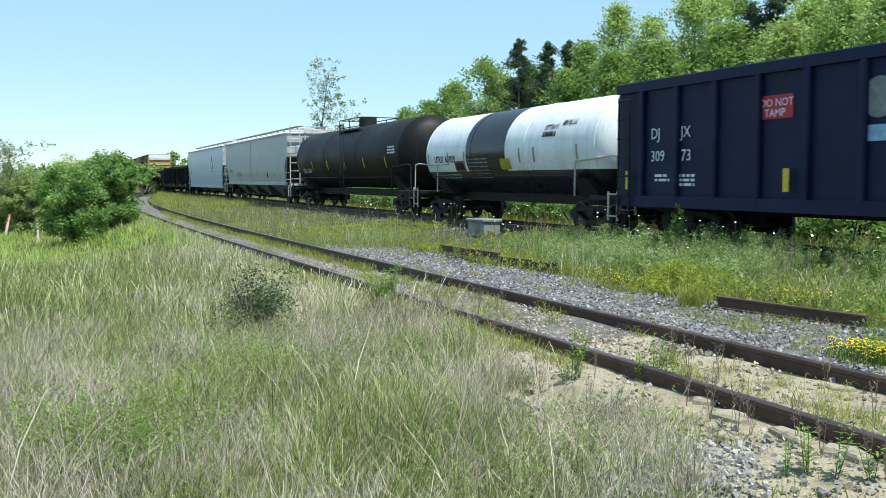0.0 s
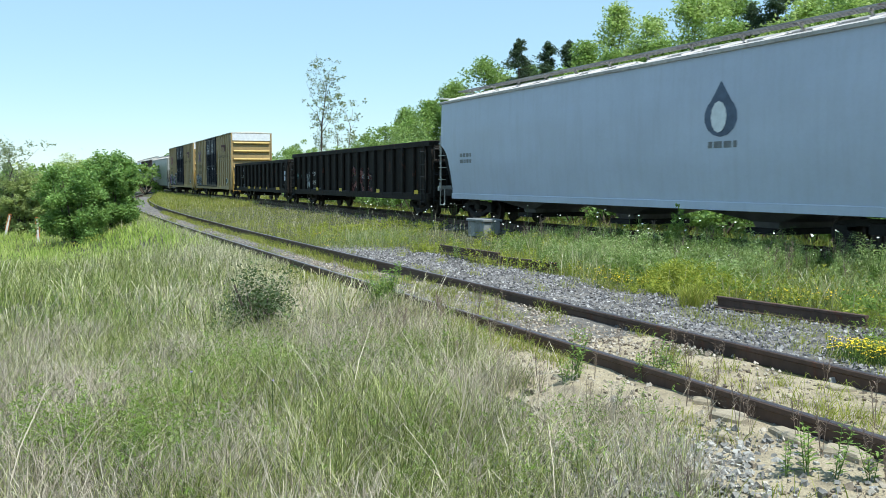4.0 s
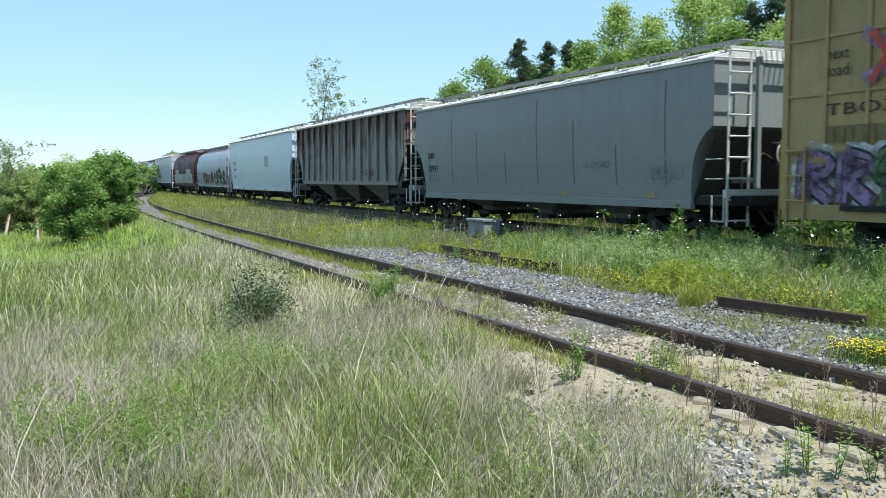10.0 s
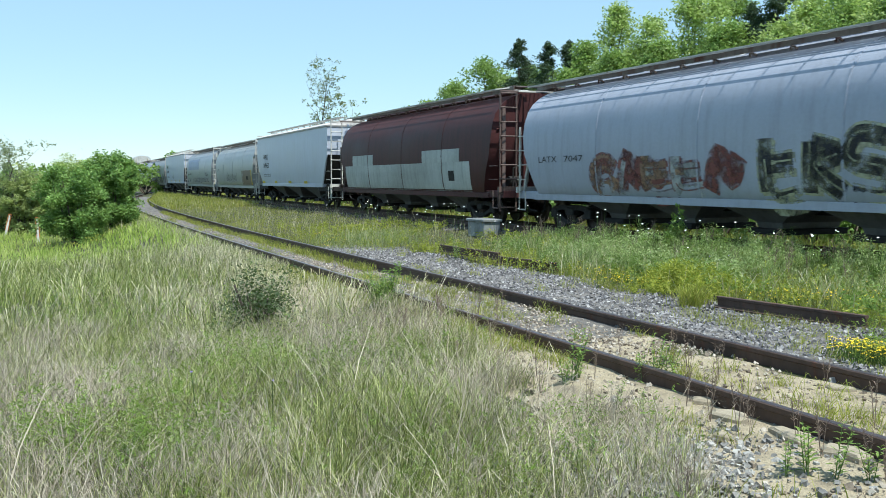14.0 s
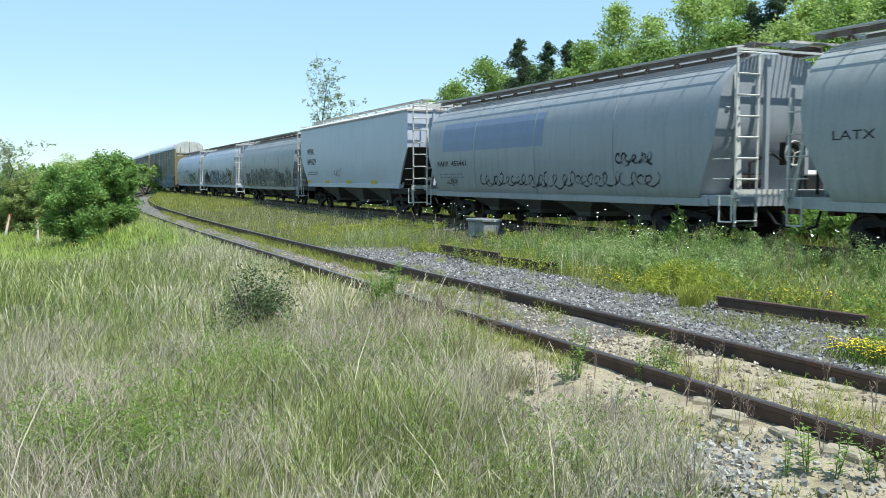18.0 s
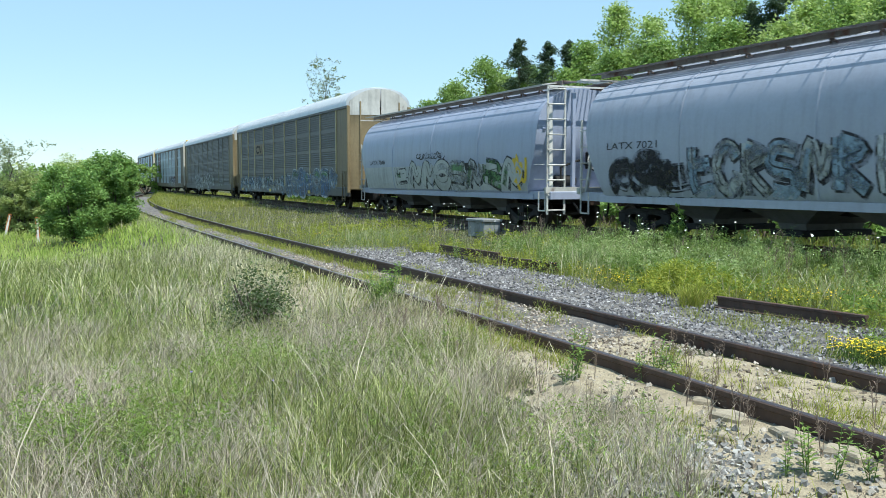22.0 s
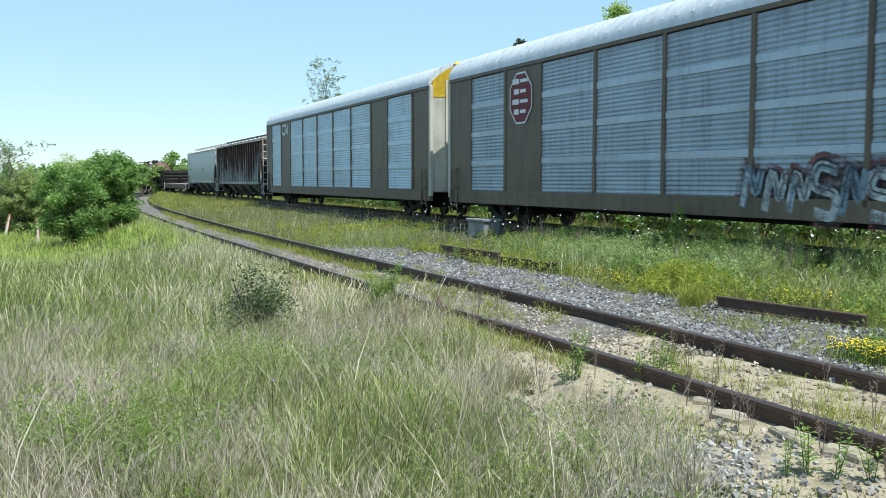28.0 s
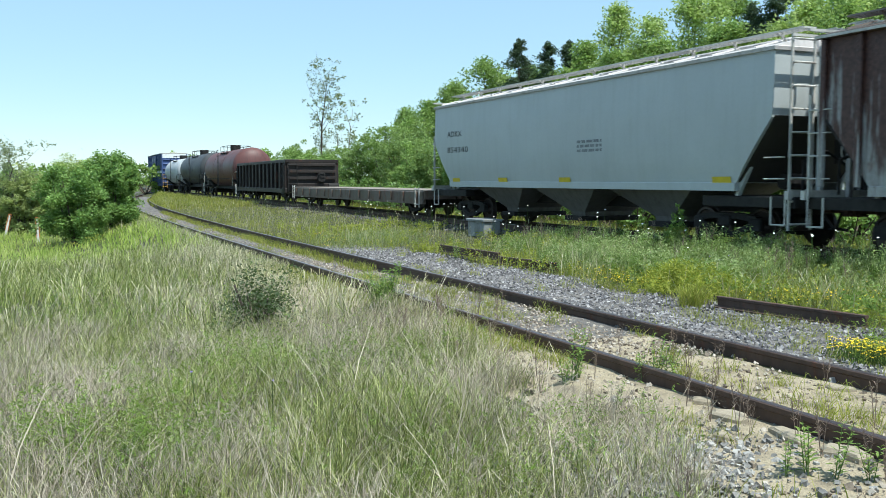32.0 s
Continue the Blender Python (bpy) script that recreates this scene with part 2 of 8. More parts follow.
def on_track(tr, s, d=0.0):
    """The point at length s, d metres to the camera's side, and the heading."""
    x, y, th = np.interp(s, tr[0], tr[1]), np.interp(s, tr[0], tr[2]), np.interp(s, tr[0], tr[3])
    return x - np.sin(th) * d, y + np.cos(th) * d, th


def beside(tr, x, y, lo, hi):
    """How far the points (x, y) lie to the camera's side of a track."""
    k = (tr[0] >= lo) & (tr[0] <= hi)
    s, px, py, th = tr[0][k][::2], tr[1][k][::2], tr[2][k][::2], tr[3][k][::2]
    out, at = np.empty(x.shape), np.empty(x.shape)
    for c in range(0, len(x), 20000):
        dx, dy = x[c:c + 20000, None] - px, y[c:c + 20000, None] - py
        j = np.argmin(dx * dx + dy * dy, axis=1)
        i = np.arange(len(j))
        out[c:c + 20000] = -dx[i, j] * np.sin(th[j]) + dy[i, j] * np.cos(th[j])
        at[c:c + 20000] = s[j]
    return out, at


def ease(a, b, t):
    t = np.clip((t - a) / (b - a), 0, 1)
    return t * t * (3 - 2 * t)


def wobble(x, y):
    return (np.sin(x * 0.9 + 1.3 * np.sin(y * 0.37)) * np.sin(y * 0.8 + x * 0.21) * 0.035
            + np.sin(x * 0.23 + 2) * np.sin(y * 0.19 + 1) * 0.05)


def ground_z(x, y):
    x, y = np.atleast_1d(np.asarray(x, float)), np.atleast_1d(np.asarray(y, float))
    dm, _ = beside(MAIN, x, y, -300, 500)
    ds, at = beside(SIDE, x, y, -34, 106)
    z = np.full(x.shape, -0.42)
    z = z + 0.2 * (1 - ease(1.9, 3.6, abs(dm))) + 0.085 * (1 - ease(1.0, 2.4, abs(ds))) * (1 - ease(3, 11, at))
    fall = np.clip(ds - 1.5, 0, 2.6) * 0.3 * ease(14, 34, y) + 0.055 * np.clip(ds - 2.4, 0, 9) * ease(4, 20, y)
    z = z - fall * ease(-40, -5, y)
    z = z + 0.9 * ease(11, 24, -dm)
    calm = ease(1.2, 3.2, abs(ds)) * ease(2.0, 4.0, abs(dm))
    far = 1 - ease(150, 400, np.hypot(x, y))
    return z + wobble(x, y) * calm * far


GROUND = earth("grassy_soil", [(0.3, (0.035, 0.038, 0.016)), (0.5, (0.06, 0.066, 0.025)), (0.62, (0.09, 0.085, 0.042)), (0.75, (0.14, 0.12, 0.07))], 0.7)
gx = np.sinh(np.linspace(-7.6, 7.6, 240)) * 3.0 - 2
gy = np.sinh(np.linspace(-7.0, 7.6, 256)) * 3.0 + 10
GX, GY = np.meshgrid(gx, gy)
GZ = ground_z(GX.ravel(), GY.ravel())
nxg, nyg = len(gx), len(gy)
idx = np.arange(nxg * nyg).reshape(nyg, nxg)
gq = np.stack([idx[:-1, :-1], idx[:-1, 1:], idx[1:, 1:], idx[1:, :-1]], -1).reshape(-1, 4)
ground = link("ground", big_mesh("ground", np.stack([GX.ravel(), GY.ravel(), GZ], 1), GROUND, quads=gq, smooth=True))
tagged(ground, "rough soil under grass and weeds beside the railway", "ground", kind="structure")


# ---------- rails and ties ----------
RAIL_PROFILE = [(-0.07, -0.17), (0.07, -0.17), (0.07, -0.155), (0.012, -0.135), (0.012, -0.045), (0.036, -0.035), (0.036, -0.006), (0.028, 0.0), (-0.028, 0.0), (-0.036, -0.006), (-0.036, -0.035), (-0.012, -0.045), (-0.012, -0.135), (-0.07, -0.155)]


def rail_mesh(name, tr, d, z, lo, hi, step, mat, prof=RAIL_PROFILE):
    s = np.arange(lo, hi + 1e-6, step)
    x, y, th = on_track(tr, s, d)
    n = len(prof)
    v = np.empty((len(s), n, 3))
    for j, (a, h) in enumerate(prof):
        v[:, j, 0], v[:, j, 1], v[:, j, 2] = x - np.sin(th) * a, y + np.cos(th) * a, z + h
    i = np.arange(len(s) - 1)[:, None] * n
    j = np.arange(n)[None, :]
    q = np.stack([i + j, i + (j + 1) % n, i + n + (j + 1) % n, i + n + j], -1).reshape(-1, 4)
    caps = [tuple(range(n - 1, -1, -1)), tuple((len(s) - 1) * n + k for k in range(n))]
    g = Geo()
    g.add([tuple(p) for p in v.reshape(-1, 3)], [tuple(int(k) for k in f) for f in q] + caps)
    return g


def lay_track(name, tr, z, lo, hi, step, top_mat, label, ties, tall=1.0):
    t = new(name)
    tagged(t, label, "railway track", kind="structure")
    for d in (0.7525, -0.7525):
        r = part("rail", rail_mesh("rail", tr, d, z, lo, hi, step, RAIL_SIDE, [(p, h * tall) for p, h in RAIL_PROFILE]), RAIL_SIDE, t)
        part("running_surface", rail_mesh("running_surface", tr, d, z, lo, hi, step, top_mat, [(-0.026, 0.0), (0.026, 0.0), (0.024, 0.003), (-0.024, 0.003)]), top_mat, r)
    me = Geo().cbox(-1.28, 1.28, -0.11, 0.11, -0.16, 0.0, 0.012).mesh("tie", TIE)
    for k in range(ties[0], ties[1]):
        x, y, th = on_track(tr, k * 0.53 + rnd.uniform(-0.03, 0.03))
        link("tie", me, t, m=pose(float(x), float(y), z - 0.172 + rnd.uniform(-0.012, 0.004), 0, 0, math.degrees(th) - 90 + rnd.uniform(-1.5, 1.5)))
    return t


lay_track("main_track", MAIN, RAIL_Z, -90, 300, 2.0, RAIL_TOP, "main line of steel rails on wooden ties in ballast", (-30, 110))
lay_track("siding_track", SIDE, SIDE_Z, -20, 105, 1.0, RAIL_DULL, "rusty unused siding rails half sunk in gravel and sand", (0, 0), 1.2)


# ---------- lettering and sprayed pictures ----------
def text_mesh(text, size, bold):
    cu = bpy.data.curves.new("t", "FONT")
    cu.body, cu.size, cu.offset = text, size, bold
    cu.resolution_u = 2
    tmp = bpy.data.objects.new("t", cu)
    me = bpy.data.meshes.new_from_object(tmp)
    bpy.data.objects.remove(tmp)
    bpy.data.curves.remove(cu)
    co = np.empty(len(me.vertices) * 3, np.float32)
    me.vertices.foreach_get("co", co)
    return me, co.reshape(-1, 3)


def letters(text, size, x, z, side, mat, parent, width=None, name="lettering", mirror=False, bold=0.0):
    """Painted words on a car's side; side(z) is the half width of the car at that height."""
    words = text.split(" ")
    if len(words) > 1:
        full = text_mesh(text, size, bold)[1][:, 0].max()
        k = width / full if width else 1.0
        for i, word in enumerate(words):
            own = text_mesh(word, size, bold)[1][:, 0]
            at = text_mesh(" ".join(words[:i + 1]), size, bold)[1][:, 0].max() - own.max()
            letters(word, size, x + at * k, z, side, mat, parent, (own.max() - own.min()) * k, name, mirror, bold)
        return None
    me, co = text_mesh(text, size, bold)
    if width:
        co[:, 0] *= width / max(1e-6, co[:, 0].max() - co[:, 0].min())
    out = np.empty_like(co)
    out[:, 0], out[:, 2] = co[:, 0] + x, co[:, 1] + z
    out[:, 1] = [-(side(float(h)) + 0.008) for h in out[:, 2]]
    me.vertices.foreach_set("co", out.ravel())
    me.name = name
    me.materials.clear()
    me.materials.append(mat)
    me.update()
    return link(name, me, parent)


def bars(x, z, w, h, n, side, mat, parent, name="small_print"):
    """Lines of print too small to read."""
    g = Geo()
    r = random.Random(int(x * 100 + z * 10))
    for i in range(n):
        zz = z - i * h * 1.7
        a = x
        while a < x + w - 0.05:
            b = min(x + w, a + r.uniform(0.1, 0.3))
            y = -(side(zz) + 0.007)
            g.add([(a, y, zz), (b, y, zz), (b, y, zz + h), (a, y, zz + h)], [(0, 1, 2, 3)])
            a = b + 0.05
    ob = part(name, g, mat, parent)
    ob["kind"] = "stuff"
    return ob


def patch(x0, x1, z0, z1, side, mat, parent, name, label="", lift=0.006, steps=6):
    g = Geo()
    zs = [z0 + (z1 - z0) * i / steps for i in range(steps + 1)]
    v = [(x, -(side(z) + lift), z) for z in zs for x in (x0, x1)]
    g.add(v, [(2 * i, 2 * i + 1, 2 * i + 3, 2 * i + 2) for i in range(steps)])
    return part(name, g, mat, parent, label)


def ribbon(g, pts, w, side, lift):
    """A painted stroke along pts (x, z) on a car's side."""
    n = len(pts)
    v = []
    for i, (x, z) in enumerate(pts):
        a, b = pts[max(0, i - 1)], pts[min(n - 1, i + 1)]
        dx, dz = b[0] - a[0], b[1] - a[1]
        l = math.hypot(dx, dz) or 1
        for k in (-1, 1):
            px, pz = x - dz / l * w / 2 * k, z + dx / l * w / 2 * k
            v.append((px, -(side(pz) + lift), pz))
    g.add(v, [(2 * i, 2 * i + 1, 2 * i + 3, 2 * i + 2) for i in range(n - 1)])


def rounded(pts, n=5):
    """A smooth curve through the points."""
    out = []
    for i in range(len(pts) - 1):
        p0, p1, p2, p3 = pts[max(0, i - 1)], pts[i], pts[i + 1], pts[min(len(pts) - 1, i + 2)]
        for k in range(n):
            t = k / n
            out.append(tuple(0.5 * (2 * b + (c - a) * t + (2 * a - 5 * b + 4 * c - d) * t * t + (3 * b - a - 3 * c + d) * t ** 3) for a, b, c, d in zip(p0, p1, p2, p3)))
    return out + [tuple(pts[-1])]


def spray(x0, x1, z0, z1, side, fills, line, parent, seed, letters_n=6, haze=None):
    """Sprayed lettering without words: fat closed shapes with an outline and loose strokes."""
    r = random.Random(seed)
    gs = {}
    lw = (x1 - x0) / letters_n
    outline = Geo()
    back = Geo()
    for i in range(letters_n):
        cx, h = x0 + lw * (i + 0.5), (z1 - z0) * r.uniform(0.78, 1.0)
        zb = z0 + (z1 - z0 - h) * r.random()
        kind = r.randrange(5)
        half = lw * 0.42
        if kind == 0:
            strokes = [[(cx - half, zb), (cx - half * 0.3, zb + h), (cx + half * 0.4, zb + h * 0.35), (cx + half, zb + h * 0.95)]]
        elif kind == 1:
            strokes = [[(cx + half * math.cos(t), zb + h / 2 + h * 0.45 * math.sin(t)) for t in np.linspace(0.5, 6.1, 14)]]
        elif kind == 2:
            strokes = [[(cx - half * 0.8, zb), (cx - half * 0.7, zb + h)], [(cx - half * 0.7, zb + h * 0.95), (cx + half * 0.8, zb + h * 0.75), (cx - half * 0.5, zb + h * 0.5), (cx + half, zb)]]
        elif kind == 3:
            strokes = [[(cx + half, zb + h * 0.9), (cx - half * 0.6, zb + h), (cx - half, zb + h * 0.6), (cx + half * 0.8, zb + h * 0.42), (cx + half * 0.6, zb), (cx - half, zb + h * 0.06)]]
        else:
            strokes = [[(cx - half, zb + h), (cx - half * 0.8, zb), (cx + half, zb + 0.02)], [(cx - half, zb + h * 0.55), (cx + half * 0.7, zb + h * 0.6)]]
        col = r.choice(fills)
        g = gs.setdefault(col.name, (col, Geo()))[1]
        w = lw * r.uniform(0.28, 0.36)
        for st in strokes:
            pts = rounded(st)
            ribbon(outline, [(a + 0.07, b - 0.05) for a, b in pts], w + 0.1, side, 0.008)
            ribbon(outline, pts, w + 0.11, side, 0.009)
            ribbon(g, pts, w, side, 0.013)
            cut = r.randrange(len(pts) // 2)
            ribbon(outline, [(a + r.uniform(-0.1, 0.1) * w, b + 0.1 * w) for a, b in pts[cut:cut + len(pts) // 2 + 2]], 0.035, side, 0.016)
            if len(fills) > 1:
                other = r.choice(fills)
                ribbon(gs.setdefault(other.name, (other, Geo()))[1], pts[:max(3, len(pts) // 3)], w * 0.5, side, 0.0145)
            if haze:
                ribbon(back, pts, w + 0.34, side, 0.005)
    if haze:
        part("graffiti_background", back, haze, parent)["kind"] = "stuff"
    part("graffiti_outline", outline, line, parent)["kind"] = "stuff"
    for col, g in gs.values():
        part("graffiti_fill", g, col, parent)["kind"] = "stuff"


def scrawl(x0, x1, z0, z1, side, mat, parent, seed, w=0.05, n=7):
    r = random.Random(seed)
    g = Geo()
    dx, zc = (x1 - x0) / n, (z0 + z1) / 2
    for i in range(n):
        ph, q, amp = r.uniform(0, 6.28), r.uniform(1.2, 2.4), (z1 - z0) / 2 * r.uniform(0.6, 1.0)
        pts = [(x0 + dx * (i + k / 15) + 0.3 * dx * math.sin(0.42 * k * q + ph + 1.3), zc + amp * math.sin(0.42 * k * q + ph) * (1 - 0.3 * math.sin(k * 0.3))) for k in range(16)]
        ribbon(g, pts, w, side, 0.011)
    part("graffiti_scrawl", g, mat, parent)["kind"] = "stuff"


# ---------- running gear ----------
AXLE_X = 0.89
WHEEL_R = 0.42
_g = Geo()
for sy in (-1, 1):
    _g.lathe([(sy * 0.72, 0.44), (sy * 0.745, 0.445), (sy * 0.752, WHEEL_R), (sy * 0.855, WHEEL_R - 0.012), (sy * 0.86, 0.36), (sy * 0.82, 0.34), (sy * 0.8, 0.16), (sy * 0.88, 0.1)][::sy], 0, 0, 24, "y")
_g.rod((0, -1.0, 0), (0, 1.0, 0), 0.075, 8)
WHEELSET_MESH = _g.mesh("wheelset", WHEEL, 40)
_g = Geo()
for sx in (-1, 1):
    _g.cbox(sx * AXLE_X - 0.17, sx * AXLE_X + 0.17, -0.09, 0.09, -0.1, 0.16, 0.03)
    _g.bar((sx * 0.95, 0, 0.13), (sx * 0.3, 0, 0.2), 0.14, 0.13)
    _g.bar((sx * 0.85, 0, 0.02), (sx * 0.26, 0, -0.2), 0.14, 0.12)
_g.cbox(-0.36, 0.36, -0.08, 0.08, 0.12, 0.26, 0.02)
_g.cbox(-0.33, 0.33, -0.08, 0.08, -0.27, -0.15, 0.02)
FRAME_MESH = _g.mesh("side_frame", GRIME, 30)
TRUCK_MESH = Geo().cbox(-0.2, 0.2, -1.12, 1.12, -0.02, 0.2, 0.03).mesh("truck", GRIME, 30)
SPRING_MESH = Geo().rod((0, 0, -0.15), (0, 0, 0.12), 0.055, 8).mesh("spring", WHEEL, 30)
_g = Geo().cbox(0.0, 0.55, -0.1, 0.1, -0.09, 0.09, 0.03)
_g.cbox(0.5, 0.78, -0.19, 0.13, -0.15, 0.15, 0.05)
COUPLER_MESH = _g.mesh("coupler", plain("rusty_coupler", (0.06, 0.035, 0.025), 0.8, 0.2, 0.4), 30)
WHEELSETS = []


def running_gear(car, L, inset=1.95):
    for sx in (1, -1):
        t = link("truck", TRUCK_MESH, car, m=pose(sx * (L / 2 - inset), 0, WHEEL_R + 0.05))
        for y in (-1.0, 1.0):
            link("side_frame", FRAME_MESH, t, m=pose(0, y, 0))
        for k in (-0.13, 0.0, 0.13):
            link("spring", SPRING_MESH, t, m=pose(k, -1.0, 0))
            link("spring", SPRING_MESH, t, m=pose(k, 1.0, 0))
        for ax in (-AXLE_X, AXLE_X):
            w = link("wheelset", WHEELSET_MESH, t, m=pose(ax, 0, -0.05))
            WHEELSETS.append((w, car))
        link("coupler", COUPLER_MESH, car, m=pose(sx * (L / 2 - 0.15), 0, 0.86, 0, 0, 0 if sx > 0 else 180))


RUNGS = {}


def ladder_geo(h, w=0.5, r=0.022):
    """A ladder standing in the x-z plane, from z = 0."""
    g = Geo()
    for s in (-1, 1):
        g.bar((s * w / 2, 0, 0), (s * w / 2, 0, h), 0.05, 0.03)
    for z in (0.12, h - 0.08):
        g.rod((-w / 2, -0.03, z), (w / 2, -0.03, z), r, 6)
    return g


def ladder(parent, x, y, z, h, mat, w=0.5, rz=0, name="ladder"):
    ob = part(name, ladder_geo(h, w), mat, parent, m=pose(x, y, z, 0, 0, rz))
    n = max(2, int(h / 0.4))
    key = (round(w, 3), mat.name)
    if key not in RUNGS:
        RUNGS[key] = Geo().rod((-w / 2, -0.03, 0), (w / 2, -0.03, 0), 0.022, 6).mesh("rung", mat, 30)
    for i in range(1, n - 1):
        link("rung", RUNGS[key], ob, m=pose(0, 0, 0.12 + (h - 0.2) * i / (n - 1)))
    return ob


def brake_gear(parent, x, y, z, sx, mat):
    g = Geo().cbox(x, x + sx * 0.22 if sx > 0 else x, y - 0.2, y + 0.2, z - 0.25, z + 0.25, 0.03) if sx > 0 else Geo().cbox(x - 0.22, x, y - 0.2, y + 0.2, z - 0.25, z + 0.25, 0.03)
    b = part("brake_housing", g, GRIME, parent)
    w = Geo()
    cx = x + sx * 0.27
    pts = [(cx, y + 0.26 * math.cos(t), z + 0.26 * math.sin(t)) for t in np.linspace(0, 2 * math.pi, 15)]
    w.pipe(pts, 0.02, 5)
    for t in (0.3, 2.4, 4.5):
        w.rod((cx, y, z), (cx, y + 0.26 * math.cos(t), z + 0.26 * math.sin(t)), 0.015, 5)
    part("brake_wheel", w, mat, b)
    c = Geo().lathe([(y + 0.45, 0.0), (y + 0.45, 0.2), (y + 1.1, 0.2), (y + 1.1, 0.0)], cx - sx * 0.3, z - 0.55, 14, "y")
    part("air_tank", c, mat, parent, smooth=40)


def car_base(name, label, group=""):
    c = new(name)
    tagged(c, label, "freight car", group)
    return c


def profile(points):
    zs, ws = [p[0] for p in points], [p[1] for p in points]
    return lambda z: float(np.interp(z, zs, ws))


# ---------- covered hoppers ----------
def hopper_end(car, L, sx, z_eave, body_mat, lad_mat, round_body):
    """Platform, posts, ladders and brake gear at one end of a hopper."""
    xe = sx * (L / 2)
    a, b = sorted((xe - sx * 2.3, xe + sx * 0.42))
    part("end_platform", Geo().cbox(a, b, -1.42, 1.42, 0.88, 1.1, 0.02), GRIME if not round_body else body_mat, car)
    g = Geo()
    xo = xe + sx * 0.34
    g.bar((xo, -1.5, 1.05), (xo, -1.5, 1.22), 0.1)
    g.bar((xo, -1.5, 1.15), (xo, 1.5, 1.15), 0.06, 0.16)
    part("end_beam", g, lad_mat, car)
    ladder(car, xo, -1.2 * sx, 0.45, z_eave - 0.2, lad_mat, 0.56, 90 * sx)
    part("side_step", Geo().pipe([(xe - sx * 0.12, -1.5, 1.1), (xe - sx * 0.12, -1.5, 0.55), (xe + sx * 0.26, -1.5, 0.55), (xe + sx * 0.26, -1.5, 1.1)], 0.02, 5), lad_mat, car)
    gi = Geo()
    for k in range(2 if sx > 0 else 4):
        gi.pipe([(xe - sx * 0.25, -1.5, 1.45 + 0.42 * k), (xe - sx * 0.25, -1.58, 1.45 + 0.42 * k), (xe + sx * 0.22, -1.58, 1.45 + 0.42 * k), (xe + sx * 0.22, -1.5, 1.45 + 0.42 * k)], 0.014, 5)
    if sx < 0:
        gi.bar((xe + sx * 0.24, -1.5, 1.1), (xe + sx * 0.24, -1.5, 3.0), 0.05, 0.05)
    part("grab_iron", gi, lad_mat, car)["kind"] = "stuff"
    if round_body:
        sw = Geo()
        for y in (-1.32, 1.32):
            sw.bar((xe + sx * 0.28, y, 1.1), (xe - sx * 0.1, y * 0.86, z_eave - 0.2), 0.1, 0.06)
        part("end_strut", sw, lad_mat, car)["kind"] = "stuff"
    clutter = Geo()
    clutter.cbox(min(xe, xe + sx * 0.3), max(xe, xe + sx * 0.3), 0.5, 1.0, 1.1, 1.55, 0.03)
    clutter.pipe([(xe + sx * 0.1, -0.9, 1.15), (xe + sx * 0.1, -0.9, 1.8), (xe + sx * 0.1, -0.3, 2.0), (xe + sx * 0.15, 0.2, 1.7)], 0.03, 6)
    clutter.pipe([(xe + sx * 0.3, -0.6, 0.8), (xe + sx * 0.5, -0.5, 0.5), (xe + sx * 0.8, -0.4, 0.45)], 0.03, 6)
    clutter.rod((xe - sx * 0.6, -0.75, 1.4), (xe - sx * 0.6, -0.05, 1.4), 0.17, 12)
    part("brake_rigging", clutter, GRIME, car)["kind"] = "stuff"
    p = Geo()
    for y in (-0.55, 0.55):
        p.bar((xe + sx * 0.18, y, 1.1), (xe + sx * 0.18, y, z_eave + 0.1), 0.1, 0.1)
    for y in (-1.35, 1.35):
        p.bar((xe - sx * 1.25, y, 1.1), (xe - sx * 0.1, y, z_eave - 0.9), 0.09, 0.09)
    part("end_post", p, body_mat, car)["kind"] = "stuff"
    brake_gear(car, xe + sx * 0.02, 0.15, 2.0, sx, lad_mat)
    c = Geo()
    x0, x1 = sorted((xe - sx * 0.15, xe + sx * 0.4))
    for k in range(7):
        y = -0.45 + k * 0.15
        c.bar((x0, y, z_eave + 0.42), (x1, y, z_eave + 0.42), 0.03, 0.03)
    c.bar((xo, -1.5, z_eave + 0.24), (xo, 1.5, z_eave + 0.24), 0.05, 0.05)
    part("crossover_walkway", c, lad_mat, car)


def roof_walk(car, L, z, ys, mat, width=0.32, supports=12, base=0.3, bars_n=4, pitch=0.75, bar=0.05):
    """Running boards of open grating on brackets."""
    for y in ys:
        g = Geo()
        for k in range(bars_n):
            yy = y - width / 2 + width * k / (bars_n - 1)
            g.bar((-L / 2, yy, z), (L / 2, yy, z), bar, 0.035)
        n = int(L / pitch)
        for k in range(n + 1):
            x = -L / 2 + L * k / n
            g.bar((x, y - width / 2, z), (x, y + width / 2, z), bar, 0.03)
        part("running_board", g, mat, car)
        br = Geo()
        for k in range(supports):
            x = -L / 2 + L * (k + 0.5) / supports
            br.bar((x, y, z - base), (x, y, z), 0.04, 0.04)
            br.bar((x, y - width * 0.45 * (1 if y < 0 else -1), z), (x, y * 0.75, z - base * 0.8), 0.04, 0.04)
        part("walk_bracket", br, mat, car)["kind"] = "stuff"


